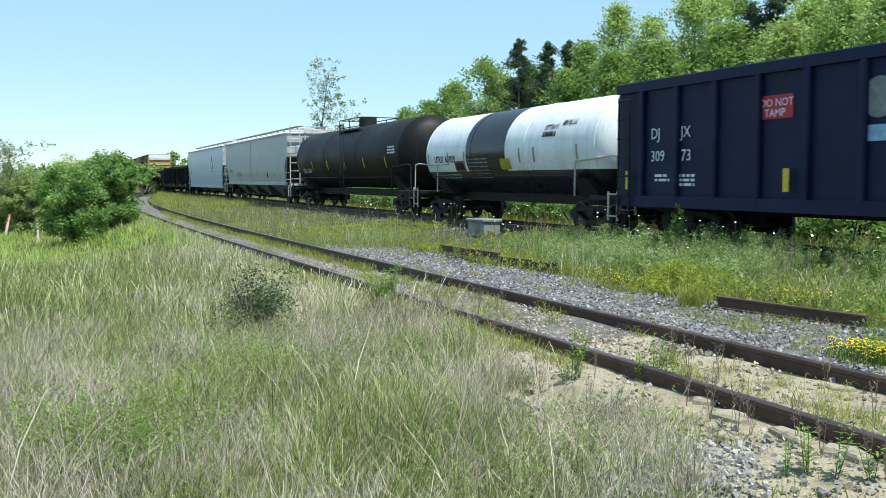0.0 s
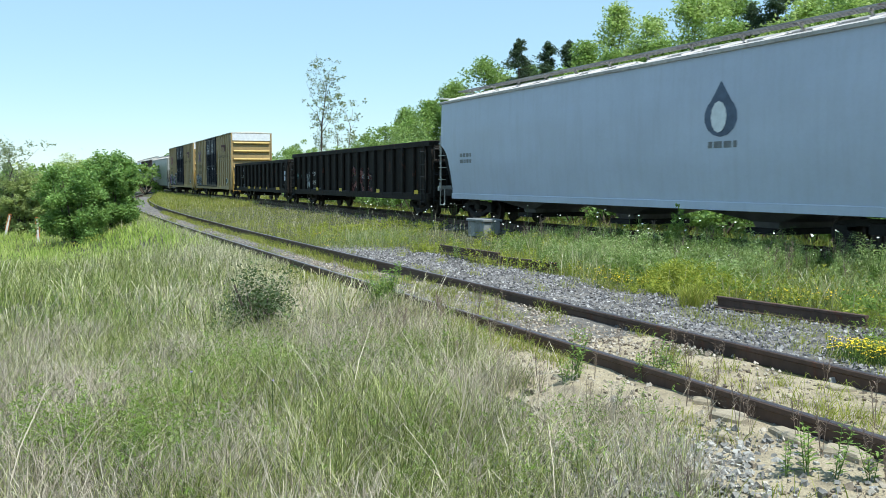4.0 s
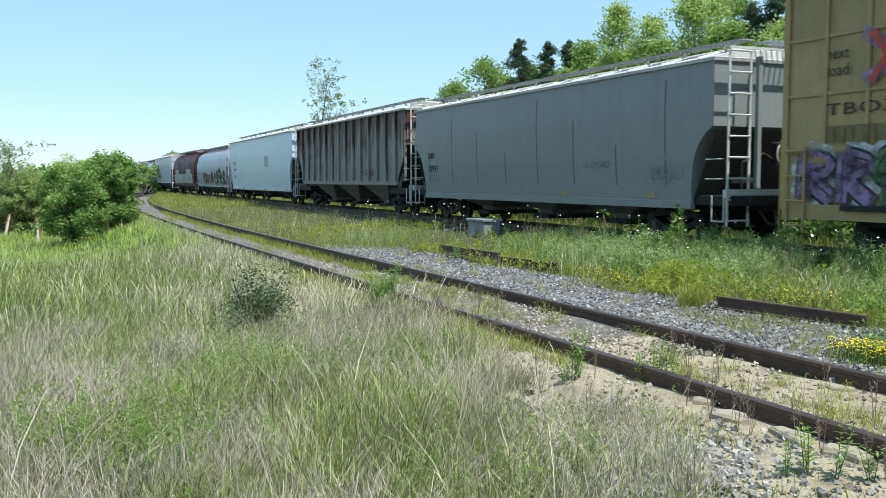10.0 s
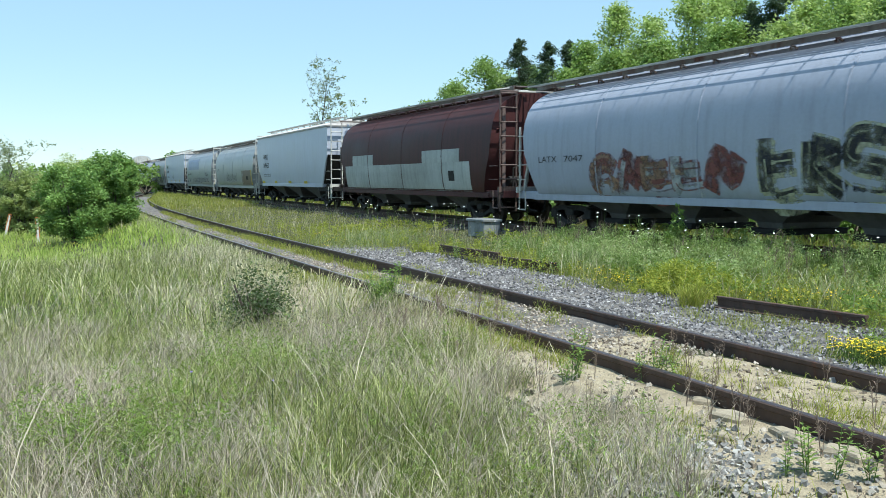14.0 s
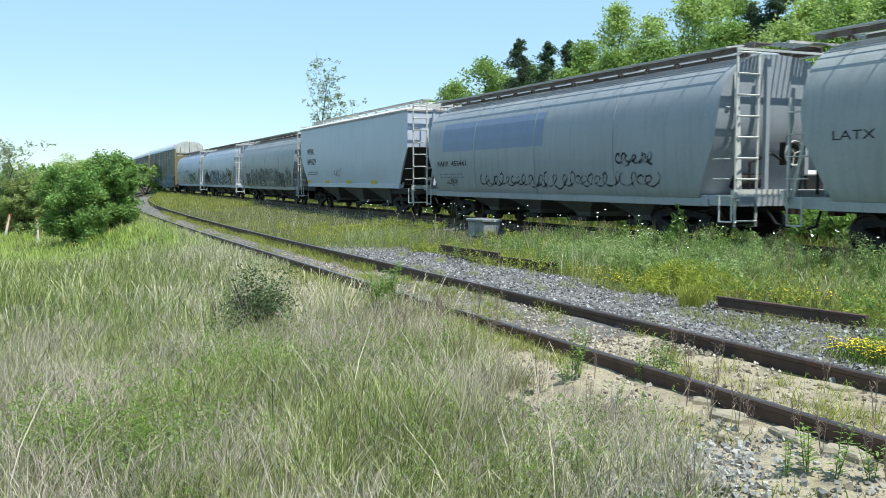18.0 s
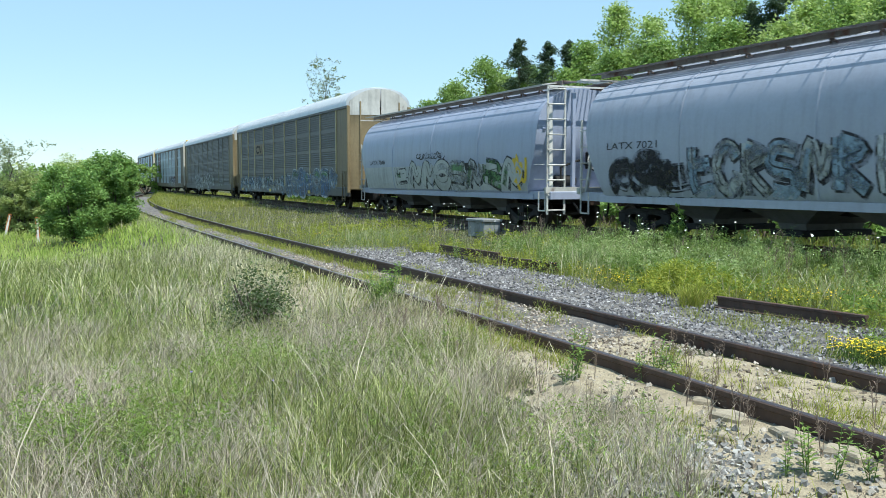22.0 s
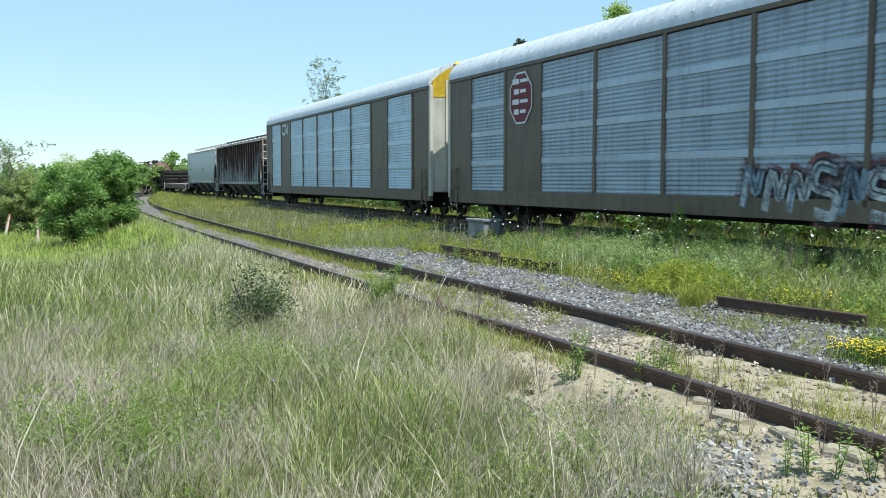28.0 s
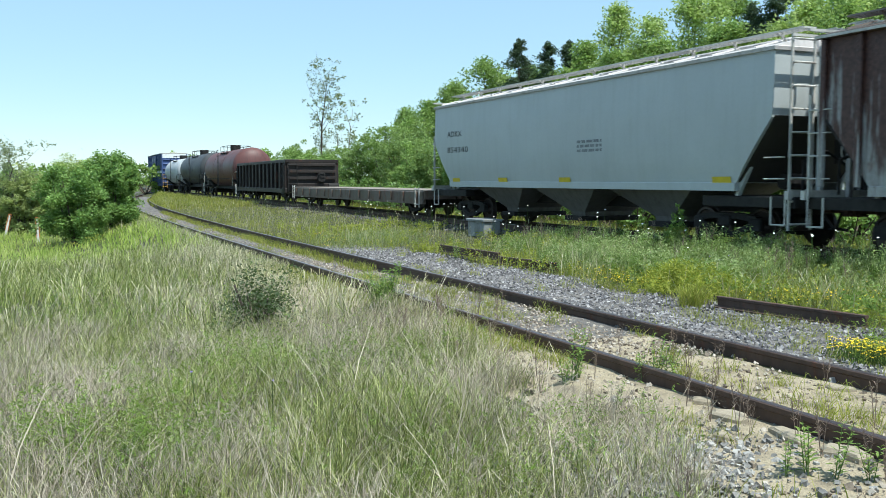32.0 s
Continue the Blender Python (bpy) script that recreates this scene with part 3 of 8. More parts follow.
def hopper_bays(car, L, z_top, n, mat, w=1.42):
    span = L - 5.0
    for k in range(n):
        cx = -span / 2 + span * (k + 0.5) / n
        h = span / n / 2 * 0.98
        g = Geo().loft([(0.42, cx - 0.35, cx + 0.35, 0.75), (0.55, cx - 0.38, cx + 0.38, 0.8), (z_top, cx - h, cx + h, w)])
        part("hopper_bay", g, mat, car)
        g = Geo().cbox(cx - 0.45, cx + 0.45, -0.95, 0.95, 0.3, 0.43, 0.02)
        part("outlet_gate", g, GRIME, car)
    part("centre_sill", Geo().cbox(-L / 2 + 0.3, L / 2 - 0.3, -0.32, 0.32, 0.72, 1.0, 0.02), GRIME, car)


def flat_hopper(name, label, L, body, roof, lad, z_eave=4.08, z_sill=1.25, bays=3, ribs=0, skirt=None, cut=True, walk_mat=None, hatch=None, notch=False):
    car = car_base(name, label)
    ht = z_eave
    side = profile([(z_sill, 1.49), (1.9, 1.57), (3.0, 1.6), (ht, 1.57)] if not ribs else [(z_sill, 1.5), (ht, 1.5)])
    z_mid = z_sill + (ht - z_sill) * 0.52
    inn = (0.8 if notch else 1.15) if cut else 0.25
    lev = [(z_sill, -L / 2 + inn, L / 2 - inn, side(z_sill))]
    steps = 24 if notch else 8
    for k in range(1, steps + 1):
        z = z_sill + (ht - z_sill) * k / steps
        i = max(0.0, 1 - (z - z_sill) / (z_mid - z_sill))
        i = inn * (math.sqrt(1 - (1 - i) ** 2) if notch else i) + 0.02
        lev.append((z, -L / 2 + i, L / 2 - i, side(z)))
    part("body", Geo().loft(lev, 6), body, car, smooth=25)
    # Dark panels over the end slopes: black paint and deep shade in one colour.
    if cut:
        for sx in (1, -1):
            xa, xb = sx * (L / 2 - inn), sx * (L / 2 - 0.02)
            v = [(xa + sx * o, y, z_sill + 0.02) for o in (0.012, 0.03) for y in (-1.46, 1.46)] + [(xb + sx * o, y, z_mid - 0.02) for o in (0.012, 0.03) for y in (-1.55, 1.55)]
            part("slope_sheet", Geo().add(v, [(0, 1, 3, 2), (4, 6, 7, 5), (0, 4, 5, 1), (2, 3, 7, 6), (0, 2, 6, 4), (1, 5, 7, 3)]), paint("slope_shade_dark", (0.05, 0.046, 0.042), amount=0.5), car)
    part("roof", Geo().loft([(ht, -L / 2 - 0.02, L / 2 + 0.02, 1.62), (ht + 0.07, -L / 2 - 0.03, L / 2 + 0.03, 1.63), (ht + 0.09, -L / 2, L / 2, 1.55), (ht + 0.26, -L / 2 + 0.05, L / 2 - 0.05, 0.85), (ht + 0.32, -L / 2 + 0.1, L / 2 - 0.1, 0.4)], 8), roof, car, smooth=20)
    n = int(L / 1.25)
    for k in range(n):
        x = -L / 2 + 0.6 + (L - 1.2) * k / (n - 1)
        part("roof_seam", Geo().add([(x - 0.025, -1.56, ht + 0.1), (x + 0.025, -1.56, ht + 0.1), (x + 0.025, -0.85, ht + 0.28), (x - 0.025, -0.85, ht + 0.28), (x, -1.56, ht + 0.135), (x, -0.85, ht + 0.31)], [(0, 1, 4), (0, 4, 5, 3), (1, 2, 5, 4), (3, 5, 2)]), roof, car)
    for k in range(2 if L > 14 else 1):
        x0 = -L / 2 + 0.8 + k * (L - 1.2) / 2
        part("hatch_cover", Geo().cbox(x0, x0 + (L - 2.2) / 2, -0.36, 0.36, ht + 0.32, ht + 0.44, 0.04), hatch or roof, car)
    roof_walk(car, L, ht + 0.47, (-0.75, 0.75), walk_mat or lad)
    if ribs:
        me = Geo().cbox(-0.055, 0.055, -0.1, 0.0, z_sill, ht, 0.02).mesh("side_post", body)
        for k in range(ribs):
            x = -L / 2 + 0.1 + (L - 0.2) * k / (ribs - 1)
            link("side_post", me, car, m=pose(x, -1.5, 0))
            link("side_post", me, car, m=pose(x, 1.5, 0, 0, 0, 180))
    i0 = inn if cut else 0.0
    part("side_sill", Geo().cbox(-L / 2 + i0, L / 2 - i0, -side(z_sill) - 0.035, -side(z_sill) + 0.1, z_sill - 0.16, z_sill + 0.02, 0.012), skirt or body, car)
    part("side_sill", Geo().cbox(-L / 2 + i0, L / 2 - i0, side(z_sill) - 0.1, side(z_sill) + 0.035, z_sill - 0.16, z_sill + 0.02, 0.012), skirt or body, car)
    hopper_bays(car, L, z_sill, bays, paint("grimy_grey_bays", (0.16, 0.155, 0.147), amount=0.6))
    for sx in (1, -1):
        hopper_end(car, L, sx, ht, body, lad, False)
    running_gear(car, L)
    return car, side


ROUND = [(0.98, 1.38), (1.06, 1.47), (1.3, 1.53), (1.7, 1.585), (2.2, 1.61), (2.7, 1.6), (3.1, 1.54), (3.4, 1.44), (3.65, 1.27), (3.83, 1.05), (3.96, 0.8), (4.04, 0.55), (4.08, 0.0)]


def round_hopper(name, label, L, body, lad, top=None, dz=0.0, walk_mat=None):
    car = car_base(name, label)
    pr = [(z + dz * (z - 0.98) / 3, w) for z, w in ROUND]
    side = profile(pr)
    lev = []
    for z, w in pr:
        k = (z - pr[0][0]) / (pr[-1][0] - pr[0][0])
        i = 0.75 * max(0.0, (0.45 - k) / 0.45) ** 1.0
        lev.append((z, -L / 2 + 0.12 + i, L / 2 - 0.12 - i, max(w, 0.02)))
    part("body", Geo().loft(lev, 8), body, car, smooth=38)
    for k in range(1, 4):
        x = -L / 2 + L * k / 4
        g = Geo()
        pts = [(x, -w - 0.006, z) for z, w in pr[1:-1]]
        for a, b in zip(pts, pts[1:]):
            g.bar(a, b, 0.05, 0.012)
        part("weld_seam", g, body, car)
    zt = pr[-1][0]
    part("hatch_trough", Geo().cbox(-L / 2 + 0.5, L / 2 - 0.5, -0.45, 0.45, zt - 0.1, zt + 0.1, 0.04), top or body, car)
    for k in range(4):
        x0 = -L / 2 + 0.9 + k * (L - 1.8) / 4
        part("hatch_cover", Geo().cbox(x0, x0 + (L - 2.6) / 4, -0.36, 0.36, zt + 0.1, zt + 0.19, 0.04), rnd.choice([LADDER_WHITE, top or body]), car)
    wm = walk_mat or paint("rusty_running_board", (0.2, 0.17, 0.15), amount=0.6, rust=0.45)
    roof_walk(car, L + 0.4, zt + 0.16, (-0.7, 0.7), wm, 0.4, 14, 0.2, 5, 0.95, 0.07)
    for sy in (-1, 1):
        part("walk_edge", Geo().cbox(-L / 2 - 0.2, L / 2 + 0.2, sy * 0.93 - 0.02, sy * 0.93 + 0.02, zt + 0.02, zt + 0.18, 0.01), wm, car)
        fr = Geo()
        for k in range(4):
            fr.bar((-L / 2 + 0.1, sy * (1.0 + 0.14 * k), zt + 0.13 - 0.02 * k), (L / 2 - 0.1, sy * (1.0 + 0.14 * k), zt + 0.13 - 0.02 * k), 0.032, 0.03)
        n = int(L / 0.95)
        for k in range(n + 1):
            x = -L / 2 + 0.1 + (L - 0.2) * k / n
            fr.bar((x, sy * 0.95, zt + 0.13), (x, sy * 1.44, zt + 0.07), 0.035, 0.03)
        part("side_grating", fr, LADDER_WHITE if rnd.random() < 0.6 else wm, car)
    part("side_sill", Geo().cbox(-L / 2 + 0.55, L / 2 - 0.55, -1.45, -1.3, 0.86, 1.03, 0.015), body, car)
    part("side_sill", Geo().cbox(-L / 2 + 0.55, L / 2 - 0.55, 1.3, 1.45, 0.86, 1.03, 0.015), body, car)
    hopper_bays(car, L, 1.0, 4, paint("grimy_grey_bays", (0.16, 0.155, 0.147), amount=0.6), 1.3)
    for sx in (1, -1):
        hopper_end(car, L, sx, zt - 0.25, body, lad, True)
    running_gear(car, L)
    return car, side


# ---------- gondolas, flat car ----------
def gondola(name, label, L, top, sill, body, ribs, rib_mat=None, cap=0.12, reach=None):
    car = car_base(name, label)
    w = 1.5
    part("side_wall", Geo().box(-L / 2, L / 2, -w, -w + 0.04, sill, top), body, car)
    part("side_wall", Geo().box(-L / 2, L / 2, w - 0.04, w, sill, top), body, car)
    part("end_wall", Geo().box(-L / 2, -L / 2 + 0.04, -w + 0.04, w - 0.04, sill, top), body, car)
    part("end_wall", Geo().box(L / 2 - 0.04, L / 2, -w + 0.04, w - 0.04, sill, top), body, car)
    part("floor", Geo().box(-L / 2 + 0.04, L / 2 - 0.04, -w + 0.04, w - 0.04, sill + 0.25, sill + 0.31), body, car)
    g = Geo()
    for y in (-w - 0.1, w - 0.06):
        g.cbox(-L / 2 - 0.05, L / 2 + 0.05, y, y + 0.16, top - cap, top + 0.03, 0.02)
    for x in (-L / 2 - 0.06, L / 2 - 0.06):
        g.cbox(x, x + 0.12, -w + 0.06, w - 0.06, top - cap, top + 0.03, 0.02)
    part("top_chord", g, body, car)
    me = Geo().cbox(-0.08, 0.08, -0.13, 0.0, sill + 0.02, top - cap, 0.03).mesh("side_post", rib_mat or body)
    for k in range(ribs):
        e = reach or L / 2 - 0.12
        x = -e + 2 * e * k / (ribs - 1)
        link("side_post", me, car, m=pose(x, -w, 0))
        link("side_post", me, car, m=pose(x, w, 0, 0, 0, 180))
    part("side_sill", Geo().cbox(-L / 2, L / 2, -w - 0.12, -w + 0.02, sill - 0.12, sill + 0.14, 0.02), body, car)
    part("side_sill", Geo().cbox(-L / 2, L / 2, w - 0.02, w + 0.12, sill - 0.12, sill + 0.14, 0.02), body, car)
    part("centre_sill", Geo().cbox(-L / 2 - 0.1, L / 2 + 0.1, -0.35, 0.35, 0.66, 0.94, 0.02), GRIME, car)
    me = Geo().cbox(-0.1, 0.1, -1.4, 1.4, -0.08, 0.08, 0.02).mesh("end_rib", body)
    for sx in (1, -1):
        for k in range(4):
            link("end_rib", me, car, m=pose(sx * (L / 2 + 0.02), 0, sill + 0.35 + k * (top - sill - 0.6) / 3))
        ladder(car, sx * (L / 2 + 0.13), -1.18, 0.55, top - 0.75, LADDER_WHITE if name == "scrap_gondola" else GRIME, 0.5, 90 * sx)
        ladder(car, sx * (L / 2 - 0.4), -w - 0.16, 0.5, top - 0.8, GRIME, 0.45, 0, "side_ladder")
        brake_gear(car, sx * (L / 2 + 0.05), 0.5, 1.6, sx, GRIME)
    running_gear(car, L, 2.2)
    return car, profile([(0, w), (9, w)])


def flat_car(L):
    car = car_base("flat_car", "empty flat car with a rusty steel frame and worn deck")
    m = paint("rusty_flat_car_paint", (0.13, 0.1, 0.08), amount=0.6, rust=0.5)
    part("side_beam", Geo().cbox(-L / 2, L / 2, -1.5, -1.36, 0.52, 1.0, 0.02), m, car)
    part("side_beam", Geo().cbox(-L / 2, L / 2, 1.36, 1.5, 0.52, 1.0, 0.02), m, car)
    me = Geo().cbox(-0.13, 0.13, -1.46, 1.46, 0.99, 1.05, 0.01).mesh("plank", plain("grey_deck_plank", (0.22, 0.19, 0.16), 0.9, 0, 0.3))
    n = int(L / 0.28)
    for k in range(n):
        link("plank", me, car, m=pose(-L / 2 + 0.14 + k * (L - 0.28) / (n - 1), 0, 0))
    g = Geo()
    for k in range(14):
        x = -L / 2 + 0.6 + k * (L - 1.2) / 13
        g.cbox(x - 0.06, x + 0.06, -1.56, -1.5, 0.62, 0.98, 0.01)
    part("stake_pocket", g, m, car)
    part("centre_sill", Geo().cbox(-L / 2, L / 2, -0.35, 0.35, 0.6, 0.98, 0.02), GRIME, car)
    for sx in (1, -1):
        part("end_sill", Geo().cbox(min(sx * L / 2, sx * (L / 2 + 0.12)), max(sx * L / 2, sx * (L / 2 + 0.12)), -1.45, 1.45, 0.7, 1.04, 0.02), m, car)
        ladder(car, sx * (L / 2 - 0.3), -1.6, 0.4, 0.75, LADDER_WHITE, 0.4, 0, "grab_iron")
    running_gear(car, L, 1.9)
    return car


# ---------- box cars ----------
DOOR_TEXT = ((("CLOSE THIS DOOR", 1.15), ("BEFORE CLOSING", 1.15), ("MAIN DOOR", 0.75), ("CIERRE ESTA PUERTA", 1.25), ("ANTES DE CERRAR", 1.2), ("LA PUERTA PRINCIPAL", 1.25)),
             (("CLOSE AND LOCK", 1.2), ("BOTH DOORS BEFORE", 1.4), ("MOVING CAR", 0.85), ("CIERRE Y PONGA", 1.2), ("EL SEGURO EN AMBAS", 1.45), ("PUERTAS ANTES DE", 1.3), ("MOVER EL CARRO", 1.2)))


def box_car(name, label, L, top, sill, body, door_mat, end_mat, doors=(-2.6, 2.3), ribs=True):
    car = car_base(name, label)
    w = 1.5
    part("body", Geo().loft([(sill, -L / 2, L / 2, w), (top, -L / 2, L / 2, w)], 4), body, car)
    part("roof", Geo().loft([(top, -L / 2 - 0.04, L / 2 + 0.04, w + 0.09), (top + 0.05, -L / 2 - 0.04, L / 2 + 0.04, w + 0.09), (top + 0.14, -L / 2, L / 2, 0.2)]), paint("pale_box_car_roof", (0.5, 0.49, 0.42), amount=0.4), car)
    part("side_sill", Geo().cbox(-L / 2, L / 2, -w - 0.08, -w + 0.05, sill - 0.16, sill + 0.12, 0.015), body, car)
    part("side_sill", Geo().cbox(-L / 2, L / 2, w - 0.05, w + 0.08, sill - 0.16, sill + 0.12, 0.015), body, car)
    n = int(L / 0.95)
    rib = Geo().cbox(-0.04, 0.04, -0.055, 0.0, sill + 0.1, top, 0.012).mesh("side_post", body)
    xs = [-L / 2 + 0.04 + (L - 0.08) * k / n for k in range(n + 1)]
    for x in xs:
        if not doors[0] - 0.1 < x < doors[1] + 0.1:
            link("side_post", rib, car, m=pose(x, -w, 0))
        link("side_post", rib, car, m=pose(x, w, 0, 0, 0, 180))
    for h in (0.27, 0.52, 0.77):
        z = sill + (top - sill) * h
        for a, b in ((-L / 2, doors[0] - 0.05), (doors[1] + 0.05, L / 2)):
            part("seam_ledge", Geo().cbox(a, b, -w - 0.035, -w, z - 0.03, z + 0.03, 0.01), body, car)
    mid = (doors[0] + doors[1]) / 2
    for a, b in ((doors[0], mid - 0.02), (mid + 0.02, doors[1])):
        d = part("door", Geo().cbox(a, b, -w - 0.09, -w - 0.002, sill + 0.16, top - 0.12, 0.02), door_mat, car, "dark blue plug door")
        for k in range(5):
            x = a + 0.2 + (b - a - 0.4) * k / 4
            part("door_stiffener", Geo().cbox(x - 0.05, x + 0.05, -w - 0.13, -w - 0.09, sill + 0.3, top - 1.3, 0.012), door_mat, d)
        for z in (sill + 0.35, sill + 1.75, top - 1.35):
            part("door_stiffener", Geo().cbox(a + 0.05, b - 0.05, -w - 0.125, -w - 0.085, z - 0.05, z + 0.05, 0.012), door_mat, d)
        for x in (a + 0.5, b - 0.5):
            part("lock_bar", Geo().rod((x, -w - 0.16, sill + 0.2), (x, -w - 0.16, top - 0.2), 0.025), door_mat, d)
        lines = DOOR_TEXT[a > doors[0]]
        for i, (text, wide) in enumerate(lines):
            letters(text, 0.125, a + 0.55 + (1.45 - wide) * 0.36, top - 0.62 - 0.115 * i - (0.07 if i > 2 else 0), lambda z: w + 0.1, MARK_WHITE, d, wide * 0.72)
        bars(a + 0.35, sill + 1.75, 0.5, 0.05, 2, lambda z: w + 0.13, MARK_GREY, d)
        bars(a + 1.0, sill + 1.45, 0.22, 0.16, 1, lambda z: w + 0.13, MARK_WHITE, d)
        bars(a + 1.05, sill + 1.05, 0.12, 0.1, 3, lambda z: w + 0.13, MARK_GREY, d)
        bars(b - 0.6, sill + 1.5, 0.45, 0.05, 2, lambda z: w + 0.13, MARK_GREY, d)
    part("door_track", Geo().cbox(-L / 2 + 1.5, doors[1] + 0.4, -w - 0.16, -w - 0.02, sill + 0.02, sill + 0.12, 0.02), GRIME, car)
    part("door_track", Geo().cbox(doors[0] - 0.3, doors[1] + 0.3, -w - 0.15, -w - 0.02, top - 0.1, top - 0.02, 0.02), GRIME, car)
    for sx in (1, -1):
        x = sx * L / 2
        a, b = sorted((x, x + sx * 0.03))
        part("end_panel", Geo().box(a, b, -w + 0.02, w - 0.02, top - 0.55, top - 0.02), MARK_WHITE, car, "white upper end panel")
        rib_e = Geo()
        rib_e.loft([(-0.09, -0.02, 0.02, 1.38), (-0.03, -0.09, 0.09, 1.36), (0.03, -0.09, 0.09, 1.36), (0.09, -0.02, 0.02, 1.38)])
        me = rib_e.mesh("end_corrugation", end_mat, 50)
        for k in range(6):
            link("end_corrugation", me, car, m=pose(x + sx * 0.02, 0, sill + 0.3 + k * (top - sill - 1.05) / 5))
        part("corner_post", Geo().cbox(x - 0.06, x + 0.06, -w - 0.06, -w + 0.06, sill, top, 0.02), body, car)
        part("corner_post", Geo().cbox(x - 0.06, x + 0.06, w - 0.06, w + 0.06, sill, top, 0.02), body, car)
        ladder(car, x + sx * 0.16, -1.2, 0.5, 1.7, paint("yellow_ladder", (0.45, 0.28, 0.05), amount=0.4), 0.5, 90 * sx)
        ladder(car, x - sx * 0.4, -w - 0.12, 0.45, 1.6, body, 0.44, 0, "side_ladder")
        brake_gear(car, x + sx * 0.1, 0.5, 1.9, sx, GRIME)
    part("centre_sill", Geo().cbox(-L / 2, L / 2, -0.35, 0.35, 0.62, 0.92, 0.02), GRIME, car)
    running_gear(car, L, 2.4)
    return car, profile([(0, w), (9, w)])


# ---------- auto racks ----------
def auto_rack(name, label, L, frame_mat, panel_mat, roof_mat, end_mat, solid=(), post_mat=None, cap_mat=None, band_mat=None):
    """solid: the cells between posts that are closed by plain sheet."""
    car = car_base(name, label, "auto racks")
    w, sill, top = 1.5, 0.95, 4.86
    part("body", Geo().loft([(sill, -L / 2 + 0.1, L / 2 - 0.1, w - 0.07), (top, -L / 2 + 0.1, L / 2 - 0.1, w - 0.07)]), frame_mat, car)
    part("roof", Geo().loft([(top, -L / 2 + 0.05, L / 2 - 0.05, w + 0.07), (top + 0.22, -L / 2 + 0.02, L / 2 - 0.02, w + 0.05), (top + 0.48, -L / 2, L / 2, w - 0.12), (top + 0.7, -L / 2, L / 2, w - 0.42), (top + 0.82, -L / 2, L / 2, w - 0.8), (top + 0.88, -L / 2 + 0.02, L / 2 - 0.02, 0.25)], 16), roof_mat, car, smooth=40)
    g = Geo()
    n = int(L / 0.55)
    for k in range(n):
        x = -L / 2 + 0.25 + (L - 0.5) * k / (n - 1)
        g.bar((x, -w - 0.055, top + 0.23), (x, -w + 0.11, top + 0.49), 0.05, 0.016)
        g.bar((x, -w + 0.11, top + 0.49), (x, -w + 0.41, top + 0.71), 0.05, 0.016)
    part("roof_rib", g, roof_mat, car)["kind"] = "stuff"
    sill_mat = panel_mat if post_mat else frame_mat
    part("side_sill", Geo().cbox(-L / 2, L / 2, -w - 0.05, -w + 0.1, sill - 0.28, sill + 0.14, 0.02), sill_mat, car)
    part("side_sill", Geo().cbox(-L / 2, L / 2, w - 0.1, w + 0.05, sill - 0.28, sill + 0.14, 0.02), frame_mat, car)
    part("top_rail", Geo().cbox(-L / 2, L / 2, -w - 0.06, -w + 0.06, top - 0.1, top + 0.02, 0.02), sill_mat, car)
    part("top_rail", Geo().cbox(-L / 2, L / 2, w - 0.06, w + 0.06, top - 0.1, top + 0.02, 0.02), frame_mat, car)
    at = [-12.3, -9.8, -7.6, -4.75, -1.85, 1.05, 3.95, 6.85, 8.95, 11.8]
    post = Geo().cbox(-0.075, 0.075, -0.1, 0.02, sill, top - 0.06, 0.02).mesh("side_post", post_mat or frame_mat)
    meshes = {}
    for k, (x, xn) in enumerate(zip(at, at[1:])):
        cw = xn - x
        link("side_post", post, car, m=pose(x, -w + 0.05, 0))
        link("side_post", post, car, m=pose(x, w - 0.05, 0, 0, 0, 180))
        if k in solid:
            key = ("s", round(cw, 3))
            if key not in meshes:
                meshes[key] = Geo().cbox(-cw / 2, cw / 2, -0.05, 0.0, sill + 0.1, top - 0.1, 0.01).mesh("side_panel", frame_mat)
        else:
            key = ("p", round(cw, 3))
            if key not in meshes:
                pg = Geo()
                rows, hh = 34, top - sill - 0.26
                v = []
                for j in range(rows * 4 + 1):
                    z = sill + 0.13 + hh * j / (rows * 4)
                    y = (-0.03, -0.045, -0.045, -0.03)[j % 4]
                    v += [(-cw / 2, y, z), (cw / 2, y, z)]
                pg.add(v, [(2 * j, 2 * j + 1, 2 * j + 3, 2 * j + 2) for j in range(rows * 4)])
                meshes[key] = pg.mesh("side_panel", panel_mat)
                meshes["b", round(cw, 3)] = Geo().cbox(-cw / 2 + 0.02, cw / 2 - 0.02, -0.058, -0.01, -0.08, 0.08, 0.008).mesh("panel_band", band_mat or panel_mat)
        link("side_panel", meshes[key], car, m=pose(x + cw / 2, -w + 0.03, 0))
        if k not in solid:
            for j in (1, 2, 3):
                link("panel_band", meshes["b", round(cw, 3)], car, m=pose(x + cw / 2, -w + 0.03, sill + 0.1 + (top - sill - 0.2) * j / 4))
        link("side_panel", meshes[key], car, m=pose(x + cw / 2, w - 0.03, 0, 0, 0, 180))
    link("side_post", post, car, m=pose(at[-1], -w + 0.05, 0))
    for sx in (1, -1):
        xe = sx * L / 2
        a, b = sorted((at[-1] if sx > 0 else at[0], xe))
        part("corner_panel", Geo().cbox(a, b, -w - 0.01, -w + 0.08, sill, top - 0.05, 0.02), frame_mat, car)
        part("corner_panel", Geo().cbox(a, b, w - 0.08, w + 0.01, sill, top - 0.05, 0.02), frame_mat, car)
        part("corner_post", Geo().cbox(xe - 0.07, xe + 0.07, -w - 0.06, -w + 0.08, sill - 0.1, top, 0.02), end_mat, car)
